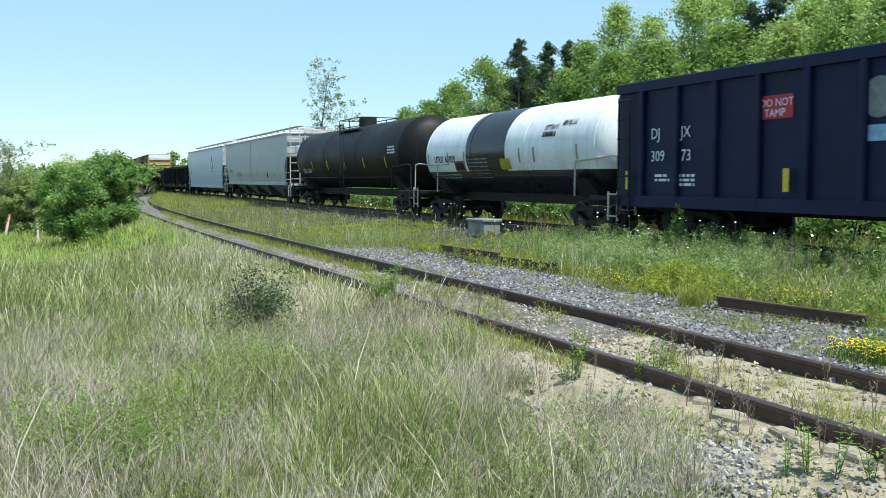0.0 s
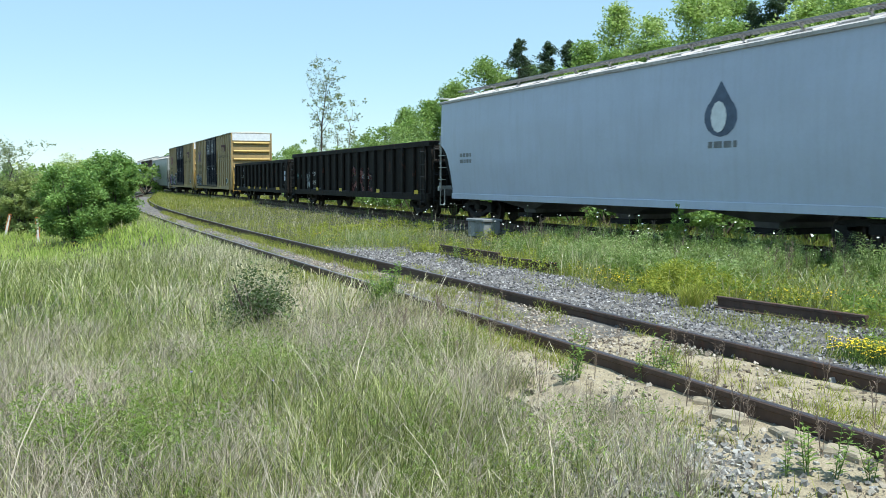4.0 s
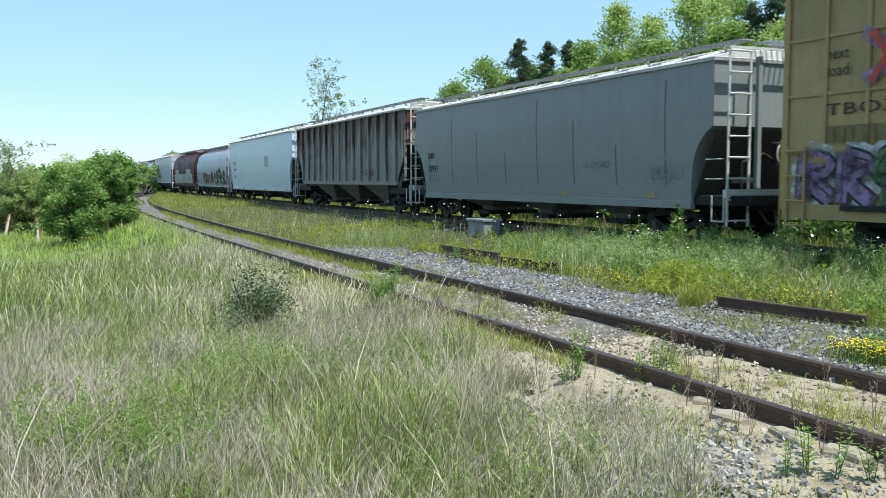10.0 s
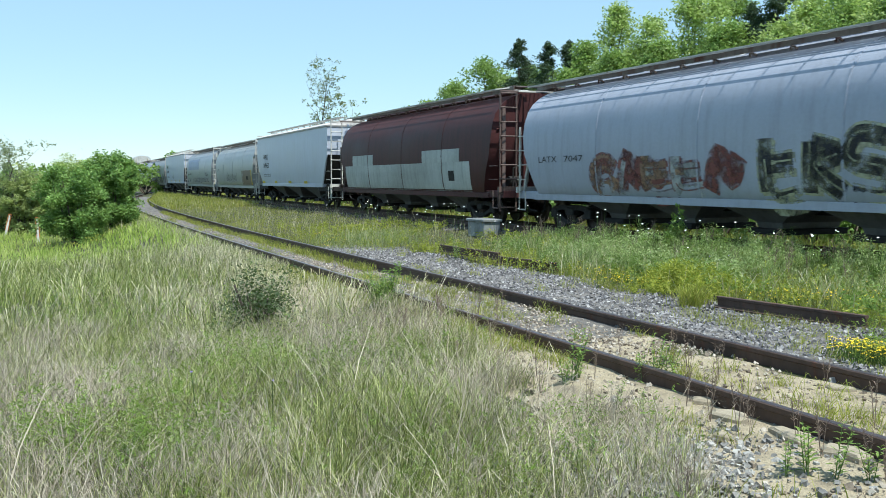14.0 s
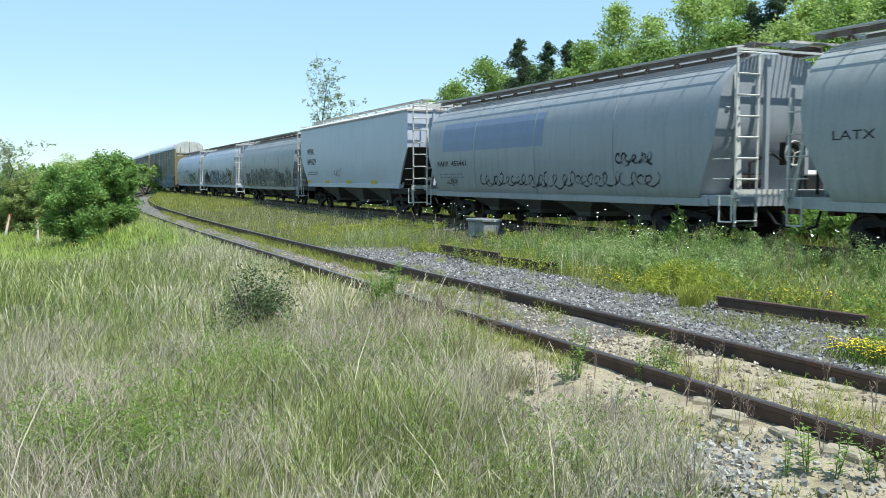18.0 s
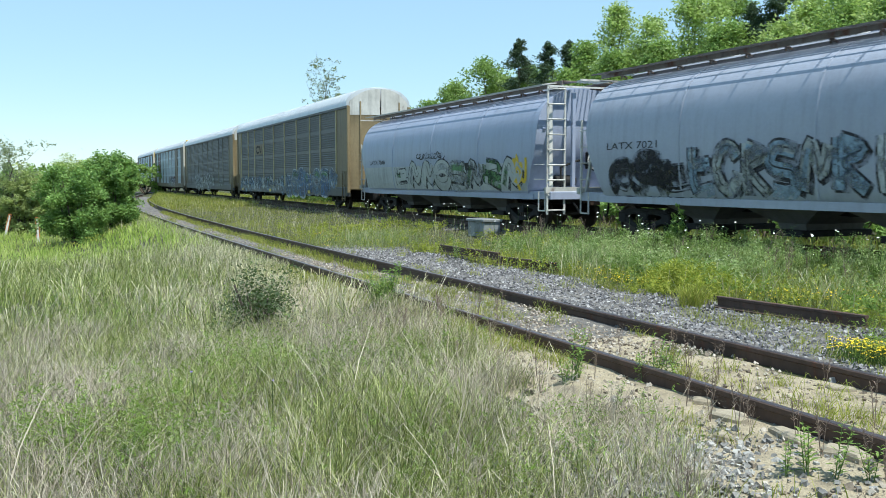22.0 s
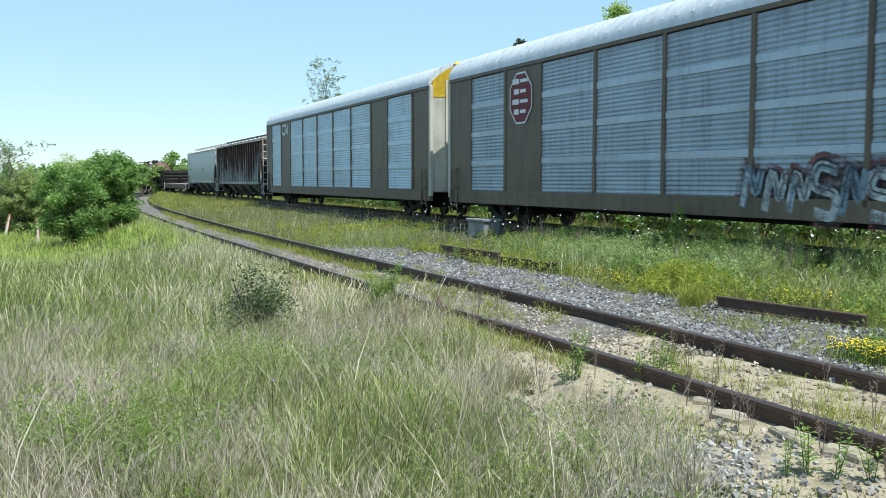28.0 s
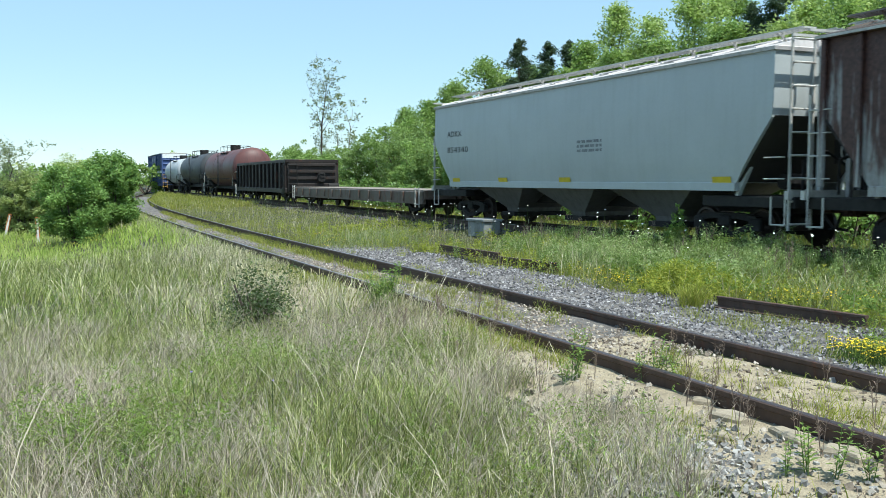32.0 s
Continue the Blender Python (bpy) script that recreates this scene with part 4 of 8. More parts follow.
        part("corner_post", Geo().cbox(xe - 0.07, xe + 0.07, w - 0.08, w + 0.06, sill - 0.1, top, 0.02), end_mat, car)
        for sy in (-1, 1):
            v, f = [], []
            for j in range(7):
                t = j / 6
                yy = sy * (0.03 + (w - 0.1) * t)
                xx = xe + sx * (0.28 * (1 - t ** 2.2) + 0.0)
                v += [(xx, yy, sill + 0.05), (xx, yy, top + 0.78 - 0.6 * t ** 2.5), (xx - sx * 0.06, yy, top + 0.78 - 0.6 * t ** 2.5), (xx - sx * 0.06, yy, sill + 0.05)]
            for j in range(6):
                for c in range(4):
                    f.append((4 * j + c, 4 * j + (c + 1) % 4, 4 * j + 4 + (c + 1) % 4, 4 * j + 4 + c))
            f += [(0, 1, 2, 3), (27, 26, 25, 24)]
            d = part("end_door", Geo().add(v, f), end_mat, car)
            q = Geo()
            for yy in (0.45, 0.95):
                q.bar((xe + sx * (0.27 - 0.1 * yy), sy * yy, sill + 0.2), (xe + sx * (0.27 - 0.1 * yy), sy * yy, top + 0.2), 0.07, 0.07)
            part("door_stiffener", q, end_mat, d)
            if cap_mat:
                cv = [(p[0] + sx * 0.012, p[1], p[2] if c % 4 in (1, 2) else top - 0.42) for c, p in enumerate(v)]
                part("end_cap", Geo().add(cv, f), cap_mat, d, "pale top of the end door")
        ladder(car, sx * (L / 2 - 0.5), -w - 0.08, 0.45, 1.4, frame_mat, 0.44, 0, "side_ladder")
    part("centre_sill", Geo().cbox(-L / 2 - 0.2, L / 2 + 0.2, -0.35, 0.35, 0.5, 0.9, 0.02), GRIME, car)
    running_gear(car, L, 3.2)
    return car, profile([(0, w + 0.02), (9, w + 0.02)])


# ---------- tank cars ----------
def tank_paint(name, top, low, z_low, bands=()):
    m = paint(name + "_base", top, (0.2, 0.19, 0.18), 0.25, rough=0.28)
    nt = m.node_tree
    b = nt.nodes["Principled BSDF"]
    base = b.inputs["Base Color"].links[0].from_socket
    tc = nt.nodes.new("ShaderNodeTexCoord")
    sp = nt.nodes.new("ShaderNodeSeparateXYZ")
    nt.links.new(tc.outputs["Object"], sp.inputs[0])

    def step(sock, edge, op):
        q = nt.nodes.new("ShaderNodeMath")
        q.operation = op
        q.inputs[1].default_value = edge
        nt.links.new(sock, q.inputs[0])
        return q.outputs[0]
    c = mix(nt, step(sp.outputs["Z"], z_low, "LESS_THAN"), base, low)
    for a, e in bands:
        k = nt.nodes.new("ShaderNodeMath")
        k.operation = "MULTIPLY"
        nt.links.new(step(sp.outputs["X"], a, "GREATER_THAN"), k.inputs[0])
        nt.links.new(step(sp.outputs["X"], e, "LESS_THAN"), k.inputs[1])
        c = mix(nt, k.outputs[0], c, low)
    nt.links.new(c, b.inputs["Base Color"])
    return m


def tank_car(name, label, L, R, zc, mat, rail_mat, dome=True):
    car = car_base(name, label)
    prof = []
    for k in range(9):
        t = k / 8 * math.pi / 2
        prof.append((-L / 2 + 0.75 * (1 - math.sin(t)), R * math.cos(t) if k < 8 else 0.01))
    prof = prof[::-1]
    full = [(-x, r) for x, r in prof[::-1]]
    seams = [(-L / 2 + 0.75 + (L - 1.5) * k / 6, R) for k in range(1, 6)]
    part("tank", Geo().lathe(prof + seams + full, 0, zc, 40), mat, car, smooth=30)
    for k in (0.0, 0.33, 0.66, 1.0):
        x = -L / 2 + 0.75 + (L - 1.5) * k
        part("weld_ring", Geo().lathe([(x - 0.03, R + 0.001), (x - 0.02, R + 0.012), (x + 0.02, R + 0.012), (x + 0.03, R + 0.001)], 0, zc, 40), mat, car)
    if dome:
        z = zc + R
        part("dome", Geo().add([(0.42 * math.cos(t), 0.42 * math.sin(t), z - 0.08 + h) for h in (0, 0.42, 0.5) for t in np.linspace(0, 2 * math.pi, 17)[:-1]], [(r * 16 + i, r * 16 + (i + 1) % 16, r * 16 + 16 + (i + 1) % 16, r * 16 + 16 + i) for r in (0, 1) for i in range(16)] + [tuple(range(32, 48))]), GRIME, car)
        g = Geo()
        for y in (-0.95, 0.95):
            for h in (0.15, 0.55):
                g.rod((-1.6, y, z - 0.25 + h), (1.6, y, z - 0.25 + h), 0.022)
            for x in (-1.6, 0, 1.6):
                g.rod((x, y, z - 0.5), (x, y, z + 0.3), 0.022)
        for x in (-1.6, 1.6):
            g.rod((x, -0.95, z + 0.3), (x, 0.95, z + 0.3), 0.022)
        part("platform_railing", g, GRIME, car)
        p = Geo()
        for y in (-0.8, 0.8):
            p.cbox(-1.6, 1.6, y - 0.2, y + 0.2, z - 0.27, z - 0.22, 0.01)
        part("platform", p, GRIME, car)
        ladder(car, 0.9, -R - 0.12, 0.75, zc + R - 0.75, GRIME, 0.5, 0)
        part("safety_valve", Geo().rod((-0.8, 0, z - 0.05), (-0.8, 0, z + 0.22), 0.09, 10), GRIME, car)
    part("centre_sill", Geo().cbox(-L / 2 - 0.45, L / 2 + 0.45, -0.4, 0.4, 0.72, 1.02, 0.02), GRIME, car)
    for sx in (1, -1):
        xe = sx * (L / 2 - 1.6)
        part("saddle", Geo().loft([(0.95, xe - 0.5, xe + 0.5, 0.9), (zc - R * 0.62, xe - 0.35, xe + 0.35, R * 0.93)]), GRIME, car)
        a, b = sorted((sx * (L / 2 - 0.9), sx * (L / 2 + 0.5)))
        part("end_platform", Geo().cbox(a, b, -1.42, 1.42, 0.92, 1.02, 0.015), GRIME, car)
        for y in (-1.38, 1.38):
            h = Geo().pipe([(sx * (L / 2 - 1.7), y, 1.0), (sx * (L / 2 - 1.7), y, 1.95), (sx * (L / 2 + 0.1), y, 2.05), (sx * (L / 2 + 0.45), y, 2.0), (sx * (L / 2 + 0.5), y, 1.0)], 0.025)
            part("handrail", h, rail_mat, car)
        ladder(car, sx * (L / 2 + 0.25), -1.45, 0.4, 0.75, rail_mat, 0.4, 0, "side_ladder")
        brake_gear(car, sx * (L / 2 + 0.2), 0.4, 1.7, sx, GRIME)
    part("running_rail", Geo().rod((-L / 2 + 1.6, -R - 0.08, 1.55), (L / 2 - 1.6, -R - 0.08, 1.55), 0.02), GRIME, car)
    running_gear(car, L, 1.35)

    def side(z):
        return math.sqrt(max(0.01, R * R - (z - zc) ** 2))
    return car, side


# ---------- the train, from its head ----------
SPEED = 16.33
TRAIN = []


def couple(made, front, rear):
    """Put a car into the train: where its front and rear pass the mark at length 0, as metres run by the train."""
    TRAIN.append((made[0], (front + rear) / 2, rear - front))
    return made


FLAT15 = profile([(0, 1.5), (9, 1.5)])
GREYWHITE = paint("pale_grey_hopper_paint", (0.53, 0.57, 0.58), (0.2, 0.19, 0.18), 0.25, rough=0.4)
ICE = paint("pale_blue_hopper_paint", (0.47, 0.52, 0.63), (0.25, 0.25, 0.25), 0.15, rough=0.38)
WHITE_ROOF = paint("weathered_white_roof", (0.5, 0.475, 0.46), amount=0.4)
WALK_GREY = paint("grey_running_board", (0.3, 0.3, 0.29), amount=0.5, rust=0.15)
FILL_WHITE = sprayed("white_spray", (0.55, 0.58, 0.6))
FILL_BLUE = sprayed("pale_blue_spray", (0.27, 0.36, 0.45))
FILL_DARK = sprayed("black_spray", (0.02, 0.02, 0.025))
FILL_GREEN = sprayed("green_spray", (0.1, 0.2, 0.08))
FILL_RED = sprayed("red_spray", (0.2, 0.07, 0.06))
FILL_PINK = sprayed("purple_spray", (0.3, 0.2, 0.36))
FILL_ORANGE = sprayed("faded_orange_spray", (0.3, 0.19, 0.12))
FILL_SILVER = sprayed("silver_spray", (0.4, 0.42, 0.42))
YELLOW_PAINT = plain("yellow_stripe_paint", (0.6, 0.42, 0.03), 0.5, 0, 0.2)

# blue scrap gondola
NAVY = paint("navy_gondola_paint", (0.014, 0.019, 0.058), (0.015, 0.015, 0.02), 0.4)
c, sd = couple(gondola("scrap_gondola", "tall navy blue gondola with white lettering and red notice", 16.3, 3.72, 0.92, NAVY, 12, cap=0.2, reach=7.15), -17.5, -1.2)
letters("DJ", 0.36, -6.83, 2.38, lambda z: 1.53, MARK_WHITE, c)
letters("JX", 0.36, -5.72, 2.38, lambda z: 1.53, MARK_WHITE, c)
letters("309", 0.36, -6.83, 1.86, lambda z: 1.53, MARK_WHITE, c)
letters("73", 0.36, -5.7, 1.86, lambda z: 1.53, MARK_WHITE, c)
bars(-6.7, 1.5, 0.55, 0.06, 2, FLAT15, MARK_WHITE, c)
bars(-5.85, 1.5, 0.6, 0.06, 3, FLAT15, MARK_WHITE, c)
patch(-3.3, -2.35, 2.62, 3.08, FLAT15, plain("red_notice", (0.45, 0.03, 0.05), 0.5), c, "notice", "red notice with white words", 0.02)
letters("DO NOT", 0.22, -3.22, 2.86, lambda z: 1.53, MARK_WHITE, c)
letters("TAMP", 0.22, -3.1, 2.66, lambda z: 1.53, MARK_WHITE, c)
g = Geo()
g.add([(-0.35 + 0.36 * math.cos(t), -1.53, 2.85 + 0.36 * math.sin(t)) for t in np.linspace(0, 2 * math.pi, 19)[:-1]], [tuple(range(18))])
part("emblem", g, MARK_GREY, c, "pale round emblem")
patch(-0.8, 0.6, 2.1, 2.38, FLAT15, plain("pale_blue_sticker", (0.25, 0.42, 0.6), 0.5), c, "sticker", "pale blue sticker", 0.02)
for x in (-7.7, -2.45):
    patch(x, x + 0.16, 1.2, 1.65, FLAT15, REFLECT, c, "reflector", "", 0.14)

# white tank with a black belt
c, sd = couple(tank_car("tank_car", "white tank car with a black belly and wide black belt", 12.9, 1.4, 2.36, tank_paint("white_tank", (0.78, 0.8, 0.82), (0.014, 0.015, 0.02), 1.72, ((-2.3, 0.6),)), LADDER_WHITE, False), -0.6, 12.3)
letters("UTLX", 0.32, -5.0, 2.05, sd, MARK_BLACK, c, 0.8, bold=0.008)
letters("65929", 0.32, -4.05, 2.05, sd, MARK_BLACK, c, 0.85, bold=0.008)
bars(-5.1, 1.95, 1.2, 0.06, 1, sd, MARK_GREY, c)
bars(-5.0, 1.6, 1.9, 0.06, 2, sd, MARK_WHITE, c)
bars(-2.2, 2.1, 1.5, 0.07, 6, sd, MARK_GREY, c)
patch(-3.3, -2.45, 1.72, 2.08, sd, plain("red_placard", (0.3, 0.06, 0.05), 0.6), c, "placard", "red framed placard")
patch(-3.2, -2.55, 1.78, 2.02, sd, GRIME, c, "placard_plate", "", 0.01)
patch(0.2, 0.9, 1.76, 2.1, sd, plain("olive_yellow_patch", (0.36, 0.3, 0.02), 0.6), c, "hazard_patch", "yellow patch")
for x, z in ((2.9, 2.66), (2.95, 2.86), (3.9, 2.95)):
    patch(x, x + 0.75, z, z + 0.15, sd, FILL_DARK, c, "paint_patch")
for x in (-5.6, -3.85, -2.5, 1.5, 2.4, 4.8):
    patch(x, x + 0.09, 1.95, 2.4, sd, plain("dull_reflector", (0.3, 0.25, 0.15), 0.5), c, "reflector", "", 0.012)

# black tank
c, sd = couple(tank_car("tank_car", "long black tank car with a railed dome", 17.75, 1.49, 2.56, paint("black_tank_paint", (0.008, 0.008, 0.0085), (0.026, 0.023, 0.02), 0.3, rough=0.5), GRIME), 13.7, 31.45)
letters("SHQX", 0.34, -7.2, 1.8, sd, MARK_WHITE, c, 0.85)
letters("9869", 0.34, -6.2, 1.8, sd, MARK_WHITE, c, 0.75)
bars(-7.1, 1.65, 1.7, 0.05, 2, sd, MARK_GREY, c)
bars(6.9, 2.75, 0.9, 0.07, 3, sd, MARK_WHITE, c)
for x in (-7.9, -5.05, -2.2, 0.7, 3.6, 6.5):
    patch(x, x + 0.1, 1.95, 2.4, sd, REFLECT, c, "reflector", "", 0.012)

# grey and pale blue hoppers
GREY4 = paint("light_grey_hopper_paint", (0.43, 0.45, 0.45), amount=0.25, rust=0.03, rough=0.42)
c, sd = couple(flat_hopper("covered_hopper", "light grey covered hopper with dark stains and four bays", 20.6, GREY4, WHITE_ROOF, LADDER_WHITE, 4.08, 1.28, 4, walk_mat=WALK_GREY, notch=True), 32.6, 53.2)
letters("TILX", 0.26, -8.7, 2.47, sd, MARK_GREY, c, 0.65)
bars(-8.7, 2.0, 1.2, 0.2, 1, sd, MARK_GREY, c)
scrawl(-5.6, -3.8, 1.65, 2.0, sd, MARK_GREY, c, 5, 0.04, 5)
for x in (-2.65, 0.05, 3.4, 5.2, 8.0):
    patch(x, x + 0.1, 1.6, 2.0, sd, REFLECT, c, "reflector")
patch(-0.6, -0.2, 1.5, 4.0, sd, paint("dark_streak", (0.36, 0.38, 0.38), amount=0.7, streak=0.1), c, "stain", "dark run-off stain", 0.004)
patch(4.6, 4.9, 1.6, 1.9, sd, GRIME, c, "data_panel")
c, sd = couple(flat_hopper("covered_hopper", "pale blue covered hopper with a dark teardrop emblem", 20.4, ICE, WHITE_ROOF, LADDER_WHITE, 4.08, 0.95, 3, cut=True, walk_mat=WALK_GREY, notch=True), 54.7, 75.1)
g = Geo()
pts = [(4.6 + 0.52 * math.sin(t) * (1 if t < math.pi else 1), 2.75 - 0.42 * math.cos(t)) for t in np.linspace(0, 2 * math.pi, 15)[:-1]]
g.add([(x, -(sd(z) + 0.008), z if z < 2.95 else z) for x, z in pts], [tuple(range(14))])
g.add([(x, -(sd(z) + 0.008), z) for x, z in ((4.1, 2.85), (5.1, 2.85), (4.6, 3.5))], [(0, 1, 2)])
part("emblem", g, plain("faded_navy_emblem", (0.09, 0.12, 0.18), 0.6), c, "dark teardrop emblem")
g = Geo()
g.add([(4.55 + 0.25 * math.cos(t), -(sd(2.8) + 0.014), 2.75 + 0.33 * math.sin(t)) for t in np.linspace(0, 2 * math.pi, 13)[:-1]], [tuple(range(12))])
part("emblem_eye", g, MARK_WHITE, c)
bars(4.2, 2.1, 0.9, 0.14, 1, sd, MARK_GREY, c)
bars(-8.6, 2.2, 0.9, 0.12, 2, sd, MARK_GREY, c)

# two black gondolas
BLACKG = paint("dull_black_gondola_paint", (0.016, 0.0145, 0.0125), (0.045, 0.034, 0.027), 0.5, 0.12, rough=0.75)
c, sd = couple(gondola("gondola", "dull black gondola with white lettering and sprayed patches", 20.4, 2.84, 0.8, BLACKG, 18, cap=0.16, reach=9.76), 76.2, 96.6)
letters("COER", 0.3, -6.12, 1.66, lambda z: 1.53, MARK_WHITE, c, 0.85)
letters("80", 0.3, -6.75, 1.2, lambda z: 1.53, MARK_WHITE, c)
letters("0746", 0.3, -6.1, 1.2, lambda z: 1.53, MARK_WHITE, c)
bars(-6.2, 0.98, 1.6, 0.05, 2, FLAT15, MARK_GREY, c)
scrawl(-7.38, -6.8, 0.95, 1.9, lambda z: 1.5, FILL_WHITE, c, 3, 0.15, 3)
scrawl(-9.4, -8.6, 1.5, 1.8, lambda z: 1.5, sprayed("teal_spray", (0.12, 0.22, 0.2)), c, 4, 0.1, 3)
spray(0.5, 3.6, 0.95, 2.0, lambda z: 1.5, [FILL_RED, FILL_SILVER], FILL_DARK, c, 9, 4)
for x in (-9.6, -5.1, -1.0, 4.4, 8.8):
    patch(x, x + 0.4, 0.9, 1.05, FLAT15, REFLECT, c, "reflector", "", 0.13)
c, sd = couple(gondola("gondola", "low black gondola with white lettering and yellow stripes", 16.7, 2.6, 0.8, BLACKG, 14, cap=0.14), 97.8, 114.5)
letters("ATW", 0.3, -6.2, 2.02, lambda z: 1.53, MARK_WHITE, c, 0.8)
letters("700047", 0.3, -6.4, 1.58, lambda z: 1.53, MARK_WHITE, c, 1.0)
bars(-6.2, 1.1, 0.9, 0.05, 3, FLAT15, MARK_GREY, c)
for x, w in ((-7.5, 0.8), (5.4, 0.95), (-3.4, 0.8), (0.5, 0.35), (2.6, 0.3), (-1.2, 0.3)):
    patch(x, x + w, 0.84, 1.0, FLAT15, YELLOW_PAINT, c, "yellow_stripe", "", 0.13)
patch(6.9, 7.4, 1.4, 1.95, FLAT15, MARK_WHITE, c, "white_patch", "", 0.01)

# two yellow box cars
TAN = paint("faded_yellow_box_car_paint", (0.37, 0.265, 0.118), (0.12, 0.1, 0.07), 0.3, 0.02)
TAN_END = paint("yellow_box_car_end_paint", (0.5, 0.35, 0.11), (0.12, 0.09, 0.05), 0.3)
DOOR = paint("navy_door_paint", (0.0095, 0.0115, 0.022), (0.02, 0.02, 0.02), 0.4)
for n, (a, b) in enumerate(((116.4, 135.4), (137.3, 156.5))):
    c, sd = couple(box_car("box_car", "faded yellow ribbed box car with dark blue doors" + (" and graffiti" if n else ""), b - a, 4.98, 0.86, TAN, DOOR, TAN_END), a, b)
    on = lambda z: 1.53
    g = Geo()
    for q in (((5.1, 4.12), (7.0, 4.12)), ((5.45, 4.1), (5.45, 3.65)), ((6.1, 4.1), (6.1, 3.65)), ((6.4, 4.1), (6.95, 3.65)), ((6.95, 4.1), (6.4, 3.65))):
        ribbon(g, list(q), 0.17, on, 0.035)
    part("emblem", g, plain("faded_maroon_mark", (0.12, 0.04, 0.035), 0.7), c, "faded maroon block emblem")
    letters("RAILCAR POOLING EXPERTS", 0.28, 3.6, 3.2, lambda z: 1.56, plain("faded_brown_lettering", (0.07, 0.045, 0.03), 0.7), c, 4.75)
    g = Geo()
    for q in (((-7.75, 4.0), (-6.25, 3.1)), ((-7.7, 3.12), (-6.3, 3.98))):
        ribbon(g, list(q), 0.26, on, 0.032)
    part("emblem", g, FILL_PINK, c, "faded purple cross emblem")
    if n:
        for k in (-1, 1):
            g = Geo()
            ribbon(g, [(-7.0 + k * 0.55, 3.98), (-7.0 + k * 0.22, 3.55), (-7.0 + k * 0.55, 3.12)], 0.16, on, 0.045)
            part("emblem_stripe", g, plain("faded_red_mark", (0.38, 0.08, 0.06), 0.7), c, "faded red chevron")
        dim = plain("dark_olive_lettering", (0.05, 0.04, 0.025), 0.7)
        for word, x, z, w in (("next", -8.6, 3.6, 0.5), ("load", -8.6, 3.3, 0.5), ("any", -5.85, 3.68, 0.5), ("road", -5.85, 3.38, 0.6)):
            letters(word, 0.3, x, z, lambda z: 1.53, dim, c, w)
        letters("TBOX", 0.3, -8.6, 2.6, lambda z: 1.53, dim, c, 1.7)
    bars(-8.5 if n else -7.6, 2.1 if n else 2.5, 1.8, 0.3, 1 if n else 2, lambda z: 1.56, plain("olive_lettering", (0.17, 0.13, 0.06), 0.7), c)
    patch(7.1, 7.75, 1.17, 1.55, FLAT15, MARK_WHITE, c, "data_plate", "white framed data plate", 0.06)
    patch(7.18, 7.67, 1.23, 1.5, FLAT15, GRIME, c, "data_plate_face", "", 0.064)
    for x in (-6.0, 8.6, 4.2):
        patch(x, x + 0.45, 0.82, 1.0, FLAT15, REFLECT, c, "reflector", "", 0.09)
    if n:
        spray(-9.2, -2.8, 0.95, 1.95, lambda z: 1.56, [FILL_PINK, FILL_GREEN, FILL_ORANGE, FILL_PINK], FILL_DARK, c, 21, 7, FILL_WHITE)
    else:
        spray(-9.2, -5.5, 0.95, 1.9, lambda z: 1.56, [FILL_BLUE, FILL_ORANGE, FILL_SILVER], FILL_DARK, c, 22, 4)

# grey, ribbed and pale blue hoppers
GREY10 = paint("green_grey_hopper_paint", (0.225, 0.24, 0.235), (0.14, 0.13, 0.12), 0.26, rough=0.42)
c, sd = couple(flat_hopper("covered_hopper", "stained green-grey covered hopper with a pale roof", 17.0, GREY10, WHITE_ROOF, LADDER_WHITE, 3.95, 0.95, 3, cut=True, walk_mat=WALK_GREY, notch=True), 158.5, 175.5)
for k in range(8):
    x = -7.2 + k * 2.0
    patch(x, x + 0.05, 1.3, 2.3 + 0.7 * (k * 5 % 3), sd, paint("dark_crease", (0.1, 0.1, 0.1), amount=0.4), c, "stain", "", 0.004)
bars(-7.3, 2.2, 0.6, 0.2, 1, sd, MARK_BLACK, c)
letters("10991", 0.34, -7.35, 1.72, sd, MARK_BLACK, c, 0.85, bold=0.006)
bars(-7.3, 1.5, 0.9, 0.07, 2, sd, MARK_GREY, c)
scrawl(3.4, 4.5, 1.7, 1.95, sd, MARK_GREY, c, 31, 0.05, 3)
scrawl(6.2, 7.4, 1.4, 1.75, sd, MARK_GREY, c, 33, 0.05, 3)
for x in (-2.0, 2.0, 6.0):
    patch(x, x + 0.4, 1.0, 1.15, sd, plain("dull_reflector", (0.3, 0.25, 0.15), 0.5), c, "reflector", "", 0.012)
RIB11 = paint("streaked_grey_brown_paint", (0.27, 0.245, 0.22), amount=0.55, rust=0.12, rust_top=0.6, seed=2)
c, sd = couple(flat_hopper("covered_hopper", "grey ribbed covered hopper with brown run-down stains", 17.0, RIB11, WHITE_ROOF, LADDER_WHITE, 4.15, 1.38, 3, ribs=16, walk_mat=WALK_GREY), 176.6, 193.6)
letters("AD", 0.3, -6.02, 2.5, lambda z: 1.51, MARK_BLACK, c)
letters("MX", 0.3, -4.92, 2.5, lambda z: 1.51, MARK_BLACK, c)
for word, x in (("52", -6.0), ("52", -4.88), ("2", -3.78)):
    letters(word, 0.3, x, 2.0, lambda z: 1.51, MARK_BLACK, c)
scrawl(3.2, 4.6, 1.6, 1.95, lambda z: 1.52, FILL_RED, c, 41, 0.07, 4)
ICE12 = paint("clean_pale_blue_hopper_paint", (0.6, 0.68, 0.78), (0.25, 0.25, 0.25), 0.1, rough=0.36)
